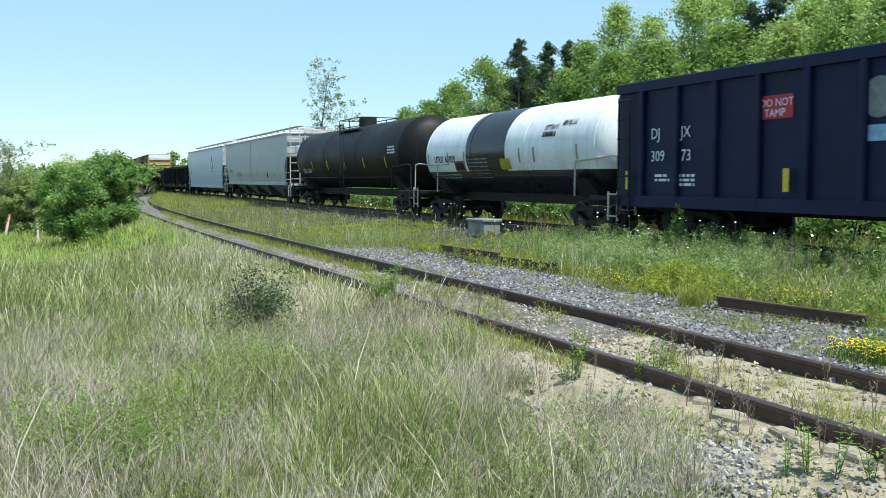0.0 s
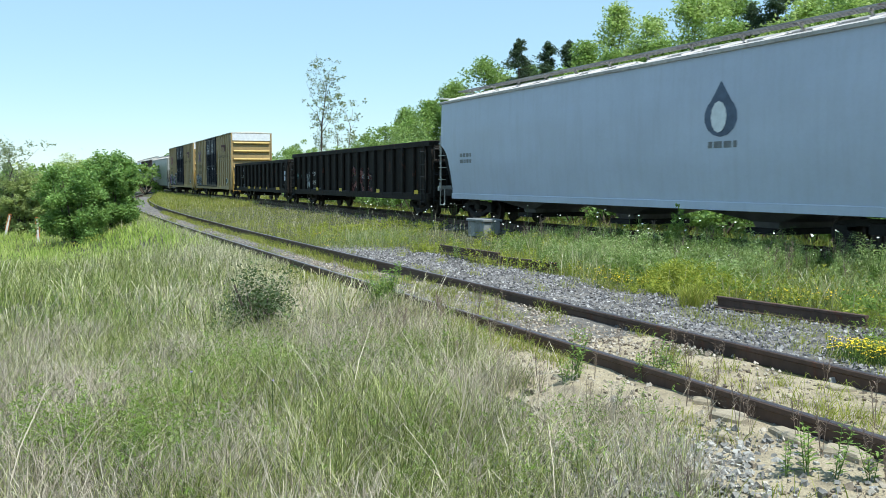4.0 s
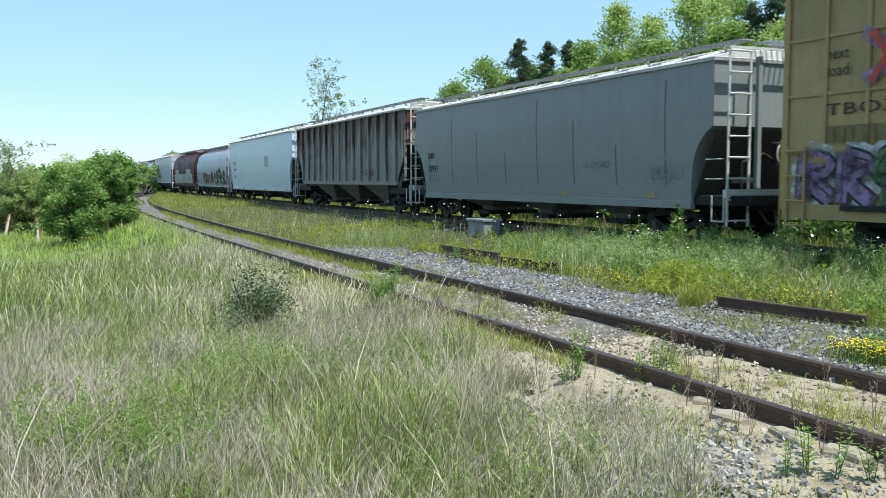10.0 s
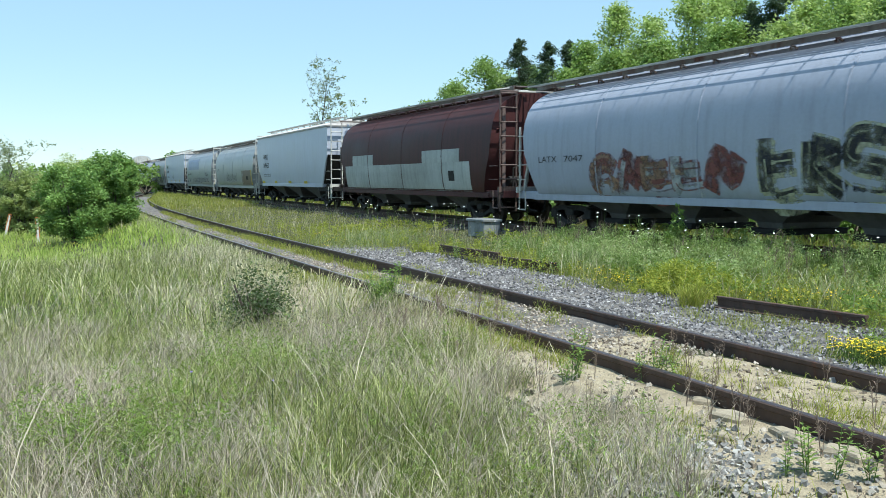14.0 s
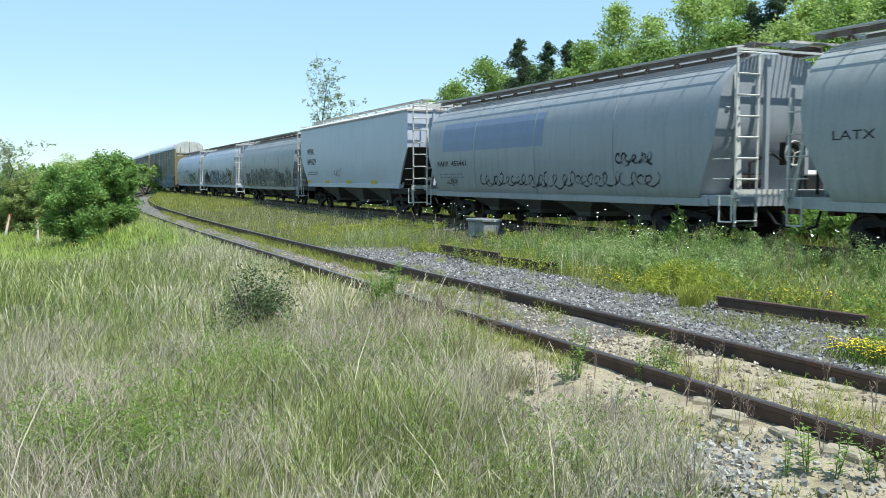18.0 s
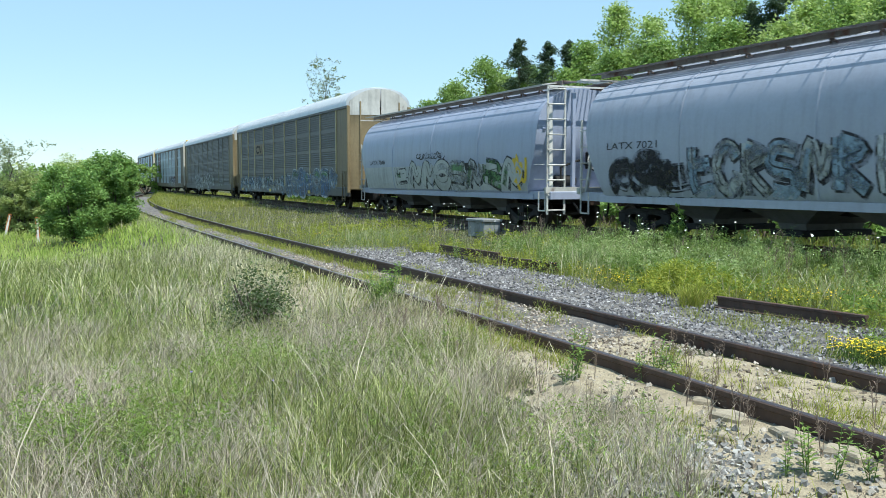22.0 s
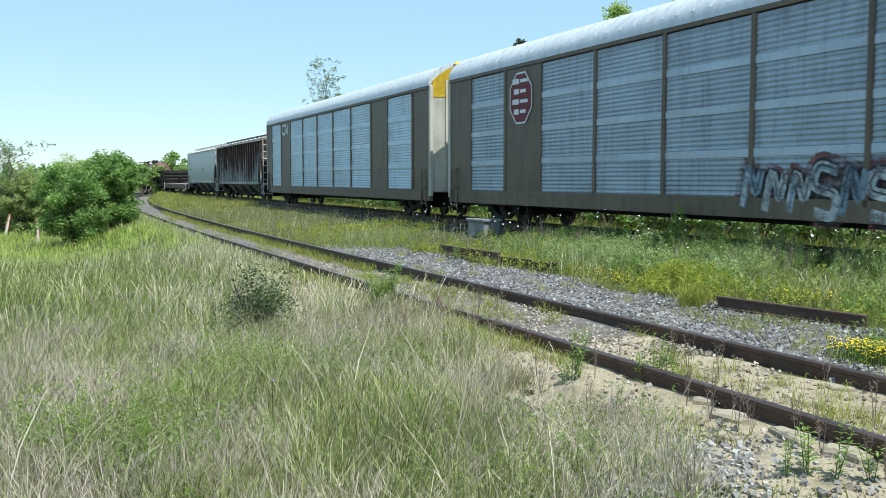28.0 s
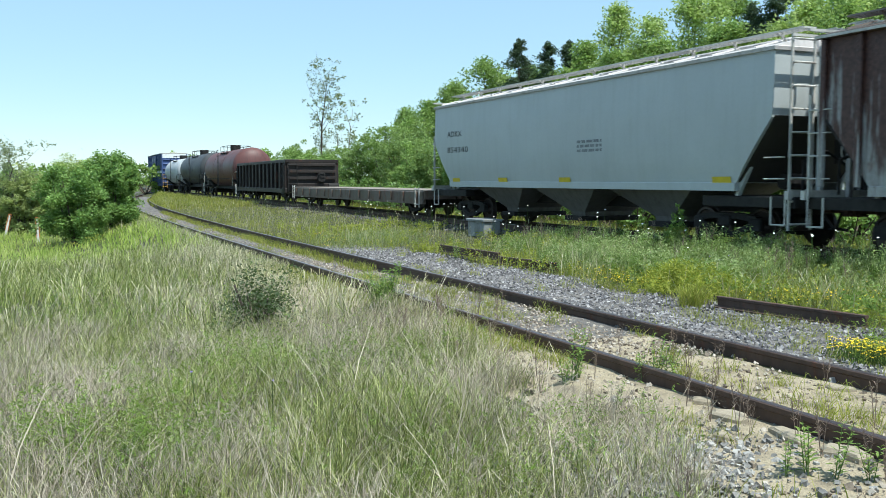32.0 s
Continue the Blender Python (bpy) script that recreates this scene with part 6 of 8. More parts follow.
LOOSE_STONE = stone("loose_grey_stone", [(0.0, (0.07, 0.07, 0.07)), (0.5, (0.18, 0.175, 0.17)), (1.0, (0.36, 0.35, 0.34))], by_object=True)
GREY_STONE = stone("grey_ballast_stone", [(0.0, (0.09, 0.086, 0.087)), (0.5, (0.19, 0.182, 0.184)), (0.85, (0.31, 0.3, 0.3)), (1.0, (0.45, 0.44, 0.43))])
PALE_STONE = stone("pale_grey_stone", [(0.0, (0.15, 0.146, 0.138)), (0.6, (0.29, 0.282, 0.266)), (1.0, (0.46, 0.445, 0.41))])
BROWN_STONE = stone("brown_gravel_stone", [(0.0, (0.14, 0.11, 0.085)), (0.5, (0.32, 0.27, 0.21)), (1.0, (0.52, 0.47, 0.4))])
DARK_STONE = stone("dark_ballast_stone", [(0.0, (0.06, 0.055, 0.055)), (0.6, (0.14, 0.13, 0.125)), (1.0, (0.28, 0.26, 0.25))])
x, y = strip_points(SIDE, -9, 16, -3.75, -0.92, 17000, 1.1)
scatter_stones("ballast", x, y, 0.022 + 0.028 * rg.random(len(x)) ** 1.4, GREY_STONE, "loose grey crushed ballast beyond the siding")
x, y = strip_points(SIDE, -9, 45, -0.66, 0.66, 7000, 1.5)
scatter_stones("gravel", x, y, rg.uniform(0.01, 0.032, len(x)), BROWN_STONE, "brown and grey gravel between the siding rails", 0.35)
x, y = strip_points(SIDE, -1, 14, -0.64, 0.64, 4500)
scatter_stones("gravel", x, y, rg.uniform(0.012, 0.036, len(x)), BROWN_STONE, "brown-grey gravel between the siding rails", 0.3)
x, y = strip_points(SIDE, -8, 4, 0.86, 2.5, 4200, 0.9)
scatter_stones("gravel", x, y, 0.006 + 0.03 * rg.random(len(x)) ** 2.2, BROWN_STONE, "small stones on the sand beside the siding", 0.35)
x, y = np.concatenate([1.36 + rg.normal(0, 0.26, 1900), 1.5 + rg.normal(0, 0.55, 1300)]), np.concatenate([5.9 + rg.normal(0, 0.35, 1900), 5.7 + rg.normal(0, 0.5, 1300)])
scatter_stones("gravel", x, y, 0.009 + 0.032 * rg.random(len(x)) ** 2.4, PALE_STONE, "pale grey stones at the foot of the bank", 0.35)
x, y = strip_points(MAIN, -12, 60, 0.85, 2.2, 3600, 1.3)
scatter_stones("ballast", x, y, rg.uniform(0.04, 0.09, len(x)), DARK_STONE, "dark ballast on the shoulder of the main line")
x, y = strip_points(MAIN, -12, 40, -2.2, 0.62, 2400, 1.2)
scatter_stones("ballast", x, y, rg.uniform(0.05, 0.1, len(x)), DARK_STONE, "dark ballast between the main rails")

SLAB = stone("cream_limestone", [(0.0, (0.26, 0.225, 0.165)), (1.0, (0.4, 0.345, 0.255))])
for x, y, sx, sy, sz, rz in ((2.13, 6.75, 0.27, 0.13, 0.07, -60), (2.36, 6.25, 0.24, 0.15, 0.06, -75), (2.56, 5.85, 0.26, 0.16, 0.07, -50), (1.92, 6.3, 0.09, 0.07, 0.05, 20), (0.8, 6.47, 0.07, 0.06, 0.06, 10), (1.1, 5.78, 0.09, 0.08, 0.07, 30), (2.05, 7.25, 0.12, 0.1, 0.06, -40), (1.35, 6.05, 0.08, 0.07, 0.06, 5), (3.6, 7.1, 0.2, 0.12, 0.05, -70), (3.3, 7.7, 0.14, 0.1, 0.05, -20), (2.85, 5.45, 0.2, 0.14, 0.06, -80), (1.6, 5.6, 0.1, 0.08, 0.05, 60)):
    g = Geo()
    r = random.Random(int(x * 100))
    sx, sy, sz = sx * 0.8, sy * 0.8, sz * 0.75
    ring = [(math.cos(t) * sx * r.uniform(0.5, 1.25), math.sin(t) * sy * r.uniform(0.5, 1.35)) for t in np.linspace(0, 2 * math.pi, 10)[:-1]]
    v = [(a, b, -0.05) for a, b in ring] + [(a, b, sz * r.uniform(0.5, 0.8)) for a, b in ring] + [(a * 0.8, b * 0.8, sz * r.uniform(0.85, 1.1)) for a, b in ring]
    f = [tuple(range(18, 27))] + [(k + i, k + (i + 1) % 9, k + 9 + (i + 1) % 9, k + 9 + i) for k in (0, 9) for i in range(9)]
    z = float(ground_z(x, y)[0])
    tagged(part("rock", g.add(v, f), SLAB, None, m=pose(x, y, z + 0.01, 0, 0, rz)), "cream limestone slab lying beside the siding rail", "rock", "rocks by the siding")


# ---------- loose rails, junction box, marker stakes ----------
def loose_rail(xa, ya, xb, yb, z, label):
    L = math.hypot(xb - xa, yb - ya)
    g = Geo()
    n = len(RAIL_PROFILE)
    v = [(e, a, h + 0.17) for e in (0, L) for a, h in RAIL_PROFILE]
    g.add(v, [(i, (i + 1) % n, n + (i + 1) % n, n + i) for i in range(n)] + [tuple(range(n - 1, -1, -1)), tuple(range(n, 2 * n))])
    ob = part("loose_rail", g, RAIL_SIDE, None, m=pose(xa, ya, z, 0, math.degrees(-math.atan2(0.02, L)), math.degrees(math.atan2(yb - ya, xb - xa))))
    return tagged(ob, label, "rail", "loose rails")


loose_rail(-0.09, 23.9, 1.25, 20.9, float(ground_z(0.6, 22.4)[0]) + 0.1, "rusty length of rail lying on ballast")
loose_rail(1.22, 20.85, 2.31, 18.9, float(ground_z(1.8, 19.9)[0]) + 0.03, "rusty length of rail half hidden in weeds")
loose_rail(3.98, 13.45, 5.18, 11.35, float(ground_z(4.6, 12.4)[0]) + 0.02, "short rusty rail lying on ballast beside weeds")

BOX_GREY = paint("weathered_grey_box_paint", (0.26, 0.275, 0.28), amount=0.45, rust=0.1)
jb = new("junction_box")
jb.matrix_basis = pose(1.25, 28.6, float(ground_z(1.25, 28.6)[0]) - 0.14, 0, 0, -66)
tagged(jb, "low grey metal junction box beside the main line", "junction box")
part("cabinet", Geo().cbox(-0.55, 0.55, -0.28, 0.28, 0, 0.56, 0.02), BOX_GREY, jb)
part("lid", Geo().cbox(-0.6, 0.6, -0.33, 0.33, 0.565, 0.64, 0.025), BOX_GREY, jb)
for k in (-0.28, 0.02):
    part("hatch", Geo().cbox(k, k + 0.24, -0.3, -0.282, 0.1, 0.5, 0.005), BOX_GREY, jb)

STAKE = plain("white_marker_plastic", (0.7, 0.68, 0.62), 0.6)
ORANGE = plain("orange_marker_tape", (0.55, 0.2, 0.07), 0.5)
for x, y, lean in ((-17.97, 41.5, 0), (-22.8, 48.7, 14)):
    st = new("marker_stake")
    st.matrix_basis = pose(x, y, float(ground_z(x, y)[0]) - 0.05, 0, lean, 0)
    tagged(st, "white and orange marker stake in tall grass", "marker stake", "marker stakes")
    part("post", Geo().cbox(-0.06, 0.06, -0.015, 0.015, 0, 0.75, 0.01), STAKE, st)
    part("frame", Geo().box(-0.085, -0.06, -0.02, 0.02, 0.35, 1.2).box(0.06, 0.085, -0.02, 0.02, 0.35, 1.2).box(-0.085, 0.085, -0.02, 0.02, 1.2, 1.24), ORANGE, st)
    part("panel", Geo().box(-0.035, 0.035, -0.01, 0.01, 0.76, 1.16), STAKE, st)


# ---------- grass ----------
GREEN = leafy("green_grass", [(0.07, 0.1, 0.018), (0.19, 0.23, 0.05), (0.36, 0.39, 0.13), (0.66, 0.65, 0.36)], 0.25, 0.45, 0.9)
DRY = leafy("dry_grass", [(0.19, 0.15, 0.12), (0.42, 0.36, 0.28), (0.66, 0.59, 0.46), (0.26, 0.2, 0.18)], 0.15, 0.6, 0.9)
MID_DRY = leafy("pale_straw_grass", [(0.3, 0.28, 0.16), (0.5, 0.46, 0.3), (0.68, 0.63, 0.44), (0.36, 0.33, 0.21)], 0.2, 0.6, 0.5)
YELLOWGREEN = leafy("yellow_green_grass", [(0.17, 0.21, 0.03), (0.27, 0.3, 0.05), (0.38, 0.38, 0.08), (0.44, 0.4, 0.14)], 0.4, 0.5, 0.4)
FAR_GREEN = leafy("far_meadow_grass", [(0.314, 0.47, 0.0672), (0.504, 0.638, 0.123), (0.672, 0.739, 0.213)], 0.4, 0.5, 0.15, [(0.35, 0.44, 0.12), (0.5, 0.56, 0.19), (0.64, 0.64, 0.31)])

TALL_WEEDS = leafy("tall_grey_green_weeds", [(0.16, 0.23, 0.08), (0.28, 0.35, 0.14), (0.42, 0.46, 0.22), (0.5, 0.48, 0.3)], 0.45, 0.5, 1.2)


def blades(name, x, y, h, w, lean, mat, label, head=False, way=None, far=False):
    """Bent, tapering blades of grass, each an island of its own; head: with a seed head at the tip."""
    n = len(x)
    z = ground_z(x, y) - 0.02
    yaw = rg.uniform(0, math.pi, n)
    way = rg.uniform(0, 2 * math.pi, n) if way is None else way + rg.normal(0, 0.7, n)
    reach = h * lean * rg.uniform(0.2, 1.7, n)
    lx, ly = np.cos(way) * reach + 0.06 * h, np.sin(way) * reach - 0.03 * h
    ux, uy = np.cos(yaw) * w / 2, np.sin(yaw) * w / 2
    rows = [(0.0, 0.0, 1.0), (0.5, 0.28, 0.9), (0.85, 0.66, 0.55 if not head else 1.35)]
    v = np.empty((n, 7, 3))
    for k, (hz, lk, wk) in enumerate(rows):
        for j, sg in enumerate((-1, 1)):
            v[:, 2 * k + j, 0] = x + lx * lk + ux * wk * sg
            v[:, 2 * k + j, 1] = y + ly * lk + uy * wk * sg
            v[:, 2 * k + j, 2] = z + h * hz
    v[:, 6, 0], v[:, 6, 1], v[:, 6, 2] = x + lx, y + ly, z + h * np.clip(1.0 - 0.4 * (reach / h) ** 2, 0.45, 1)
    if far:
        v = v[:, [0, 1, 2, 3, 6]]
        o = 5 * np.arange(n)[:, None]
        quads, tris = o + np.array([[0, 1, 3, 2]]), o + np.array([[2, 3, 4]])
    else:
        o = 7 * np.arange(n)[:, None]
        quads = np.concatenate([o + np.array([[0, 1, 3, 2]]), o + np.array([[2, 3, 5, 4]])])
        tris = o + np.array([[4, 5, 6]])
    return tagged(link(name, big_mesh(name, v.reshape(-1, 3), mat, tris=tris, quads=quads)), label, "grass", kind="stuff")


def fan(n, y0, y1, wide=0.56, pad=1.0):
    """Points in the widening field between two distances ahead."""
    y = np.sqrt(y0 * y0 + (y1 * y1 - y0 * y0) * rg.random(n))
    return rg.uniform(-1, 1, n) * (wide * y + pad), y


def clump(x, y, f=1.0, seed=0.0):
    return 0.5 + 0.28 * np.sin(x * 2.3 * f + 1.7 * np.sin(y * 1.1 * f + seed)) * np.sin(y * 1.9 * f + seed * 2) + 0.22 * np.sin(x * 0.7 * f + 3 + seed) * np.sin(y * 0.5 * f + 1)


def hump(x, y, cx, cy, rx, ry):
    return np.exp(-(((x - cx) / rx) ** 2 + ((y - cy) / ry) ** 2))


def on_bank(x, y, edge=1.0):
    """True on the camera's bank, left of the siding and its bare sand."""
    ds, at = beside(SIDE, x, y, -34, 106)
    lim = edge - 0.14 * ease(6, 11, at) + 1.5 * (1 - ease(-4.5, 2.5, at)) + 0.22 * np.sin(at * 2.1) * (1 - 0.6 * ease(8, 12, at)) + 0.15 * np.sin(at * 5.3)
    lim -= 1.1 * hump(x, y, 1.25, 6.6, 0.5, 0.9)
    return ds > lim


def keep(x, y, m):
    return x[m], y[m]


def tufts(n, per, y0, y1, sig, dens):
    """Blades in tufts: their points, the way each leans out of its tuft and the tuft's own vigour."""
    x, y = fan(n // per, y0, y1)
    m = on_bank(x, y)
    if dens is not None:
        m &= rg.random(len(x)) < dens(x, y) * (0.3 + 1.25 * clump(x, y, 2.3, 7.0))
    x, y = keep(x, y, m)
    k = rg.integers(per // 2, per * 3 // 2 + 1, len(x))
    big = np.repeat(rg.uniform(0.55, 1.25, len(x)), k)
    dx, dy = rg.normal(0, sig, k.sum()), rg.normal(0, sig, k.sum())
    return np.repeat(x, k) + dx, np.repeat(y, k) + dy, np.arctan2(dy, dx), big


def grow(name, n, per, y0, y1, hmin, hmax, wmin, wmax, lean, mat, label, dens=None, head=False, sig=0.06):
    x, y, way, big = tufts(n, per, y0, y1, sig, dens)
    h = rg.uniform(hmin, hmax, len(x)) * (0.45 + 0.5 * clump(x, y, 0.8, 2.0) + 0.55 * clump(x, y, 2.1, 4.0)) * big
    ds, at = beside(SIDE, x, y, -34, 106)
    h *= 1 - 0.6 * (1 - ease(0.9, 2.4, ds)) * ease(4, 9, at) * (1 - ease(40, 60, at))
    return blades(name, x, y, h, rg.uniform(wmin, wmax, len(x)), lean, mat, label, head, way, y0 > 20)


def dryness(x, y):
    """How much of the grass is dead straw: high along the siding and in old patches, low on the near hump and in the meadow."""
    ds, at = beside(SIDE, x, y, -34, 106)
    d = 0.47 + 0.55 * np.exp(-((ds - 2.6) / 2.0) ** 2) * ease(2, 7, at) * (1 - ease(34, 55, at))
    d += 1.2 * (clump(x, y, 0.6, 0.5) - 0.5) + 1.0 * (clump(x, y, 1.9, 3.1) - 0.5)
    d += 0.5 * hump(x, y, -4.2, 9.6, 0.6, 1.8) + 0.5 * hump(x, y, -2.9, 6.8, 0.5, 0.9) + 0.45 * hump(x, y, -3.0, 8.4, 0.6, 0.7) + 0.45 * hump(x, y, -2.6, 9.6, 0.4, 0.6) + 0.4 * hump(x, y, -1.7, 11.6, 0.7, 1.2)
    d -= 0.7 * hump(x, y, -6.2, 15, 1.6, 3.5) + 0.6 * hump(x, y, -4.4, 11.7, 0.5, 1.0) + 0.5 * hump(x, y, -2.2, 7.2, 0.3, 0.4) + 0.5 * hump(x, y, -2.2, 6.0, 0.4, 0.5) + 0.6 * hump(x, y, -1.8, 8.7, 0.5, 0.6)
    d += 0.55 * hump(x, y, 0.9, 7.0, 0.8, 1.7)
    d -= 0.05 * hump(x, y, 0.0, 6.8, 1.3, 2.4) + 0.8 * ease(0.2, 0.34, -x / y) * ease(13, 20, y)
    return np.clip(ease(0.22, 0.75, d), 0.06, 0.94)


green_here = lambda x, y: 1.0 - 0.8 * dryness(x, y)
dry_here = lambda x, y: dryness(x, y)
grow("grass", 140000, 12, 2.4, 11, 0.08, 0.36, 0.0028, 0.0065, 0.6, GREEN, "tall green meadow grass on the bank", green_here)
grow("dry_grass", 3000, 3, 4.6, 14, 0.35, 0.7, 0.004, 0.007, 1.0, DRY, "fallen and bent straw lying through the grass", None)
grow("dry_grass", 90000, 11, 2.4, 11, 0.08, 0.38, 0.0024, 0.0046, 0.7, DRY, "dry straw-coloured grass stalks among the green", dry_here)
grow("grass", 78000, 12, 11, 27, 0.18, 0.42, 0.008, 0.016, 0.55, GREEN, "tall green meadow grass on the bank", green_here, False, 0.1)
grow("dry_grass", 80000, 12, 11, 27, 0.2, 0.5, 0.005, 0.009, 0.5, MID_DRY, "dry straw-coloured grass stalks among the green", dry_here, True, 0.1)
grow("grass", 76000, 10, 27, 90, 0.2, 0.42, 0.02, 0.036, 0.5, FAR_GREEN, "meadow grass further along the bank", None, False, 0.25)
grow("dry_grass", 22000, 10, 27, 70, 0.25, 0.5, 0.013, 0.022, 0.4, MID_DRY, "dry grass further along the bank", dry_here, True, 0.25)


def stalks(name, x, y, h, w, mat, label):
    """Thin stalks that rise, kink and hang over, with two narrow side leaves each."""
    n = len(x)
    z = ground_z(x, y)
    a = rg.uniform(0, 2 * math.pi, n)
    b = a + rg.normal(0, 0.8, n)
    up = np.stack([np.cos(a) * h * rg.uniform(0.05, 0.45, n), np.sin(a) * h * rg.uniform(0.05, 0.45, n), h * rg.uniform(0.45, 0.75, n)], 1)
    k = rg.uniform(0.2, 0.65, n) * h
    over = np.stack([np.cos(b) * k, np.sin(b) * k, h * rg.uniform(-0.15, 0.4, n)], 1)
    p0 = np.stack([x, y, z - 0.02], 1)
    p1, p2 = p0 + up, p0 + up + over
    yaw = rg.uniform(0, math.pi, n)
    u = np.stack([np.cos(yaw), np.sin(yaw), np.zeros(n)], 1) * w[:, None] / 2
    lf = []
    for t in (0.45, 0.85):
        q = p0 + up * t
        c = rg.uniform(0, 2 * math.pi, n)
        tip = q + np.stack([np.cos(c), np.sin(c), rg.uniform(0.1, 0.9, n)], 1) * (h * rg.uniform(0.15, 0.4, n))[:, None]
        lf += [q - u * 1.3, q + u * 1.3, tip]
    v = np.stack([p0 - u, p0 + u, p1 - u * 0.8, p1 + u * 0.8, p2] + lf, 1)
    o = 11 * np.arange(n)[:, None]
    tris = np.concatenate([o + np.array([[2, 3, 4]]), o + np.array([[5, 6, 7]]), o + np.array([[8, 9, 10]])])
    return tagged(link(name, big_mesh(name, v.reshape(-1, 3), mat, tris=tris, quads=o + np.array([[0, 1, 3, 2]]))), label, "grass", kind="stuff")


x, y = fan(42000, 2.6, 12)
m = on_bank(x, y) & (rg.random(len(x)) < 0.12 + 0.8 * dryness(x, y) + 0.5 * hump(x, y, 0.6, 7.0, 0.9, 2.2))
x, y = keep(x, y, m)
stalks("dry_grass", x, y, rg.uniform(0.16, 0.46, len(x)), rg.uniform(0.0026, 0.0044, len(x)), DRY, "bent and broken straw tangled through the grass")
x, y = fan(26000, 2.6, 12)
x, y = keep(x, y, on_bank(x, y) & (rg.random(len(x)) < 1 - 0.8 * dryness(x, y)))
stalks("grass", x, y, rg.uniform(0.12, 0.36, len(x)), rg.uniform(0.003, 0.0055, len(x)), GREEN, "bent green grass stems with narrow side leaves")


def verge(n, lo, hi, hmin, hmax, mat, name, label, head):
    """Taller growth close along the siding's near rail."""
    x, y, _ = on_track(SIDE, lo + (hi - lo) * rg.random(n) ** 1.3, 0.86 + abs(rg.normal(0, 0.38, n)))
    m = rg.random(n) < 0.2 + 1.1 * clump(x, y, 1.3, 5.0)
    x, y = keep(x, y, m)
    blades(name, x, y, rg.uniform(hmin, hmax, len(x)), rg.uniform(0.004, 0.009, len(x)), 0.35, mat, label, head)


verge(5500, 10, 46, 0.12, 0.32, MID_DRY, "dry_grass", "pale dry stalks along the siding rail", True)
verge(5000, 9.5, 46, 0.1, 0.28, GREEN, "grass", "tall grass along the siding rail", False)


def mid_verge(n, lo, hi):
    """Low growth against the near side of the siding's far rail."""
    x, y, _ = on_track(SIDE, lo + (hi - lo) * rg.random(n) ** 1.2, -0.52 + rg.normal(0, 0.1, n))
    m = rg.random(n) < 1.3 * clump(x, y, 1.6, 8.0) - 0.1
    x, y = keep(x, y, m)
    blades("grass", x, y, rg.uniform(0.08, 0.26, len(x)), rg.uniform(0.006, 0.012, len(x)), 0.5, YELLOWGREEN, "low grass between the siding rails")


mid_verge(9000, 9, 46)


def between(n, lo, hi, a, b):
    """Points on the strip between the tracks: a from the siding's far edge, b from the main line."""
    s = lo + (hi - lo) * rg.random(n) ** 1.25
    xm, ym, _ = on_track(MAIN, s, b)
    k = rg.random(n)
    x2, y2, _ = on_track(MAIN, s, 14.0)
    x, y = xm + (x2 - xm) * k, ym + (y2 - ym) * k
    ds, at = beside(SIDE, x, y, -34, 106)
    bare = a + 2.8 * (1 - ease(13.5, 16.5, at)) + 0.3 * np.sin(at * 1.7)
    return keep(x, y, (-ds > bare))


x, y = between(105000, -14, 45, 0.9, 1.75)
m = rg.random(len(x)) < 0.25 + 0.9 * clump(x, y, 0.7, 4)
x, y = keep(x, y, m)
blades("grass", x, y, rg.uniform(0.09, 0.33, len(x)) * (0.6 + 0.7 * clump(x, y, 0.9, 1)) * (1 - 0.35 * ease(20, 25, y)), rg.uniform(0.005, 0.011, len(x)), 0.7, YELLOWGREEN, "yellow-green grass between the two tracks")
x, y = between(42000, 40, 110, 0.9, 1.7)
blades("grass", x, y, rg.uniform(0.25, 0.5, len(x)), rg.uniform(0.02, 0.04, len(x)), 0.5, YELLOWGREEN, "yellow-green grass between the two tracks", far=True)
x, y = between(4200, -14, 60, 0.9, 1.65)
blades("dry_grass", x, y, rg.uniform(0.3, 0.65, len(x)), rg.uniform(0.004, 0.009, len(x)), 0.4, MID_DRY, "dry stalks between the two tracks", True)
x, y, _ = on_track(MAIN, -20 + 130 * rg.random(14000) ** 1.3, -rg.uniform(2.4, 7, 14000))
blades("grass", x, y, rg.uniform(0.2, 0.5, len(x)), rg.uniform(0.015, 0.035, len(x)), 0.5, YELLOWGREEN, "rough grass beyond the main line", far=True)

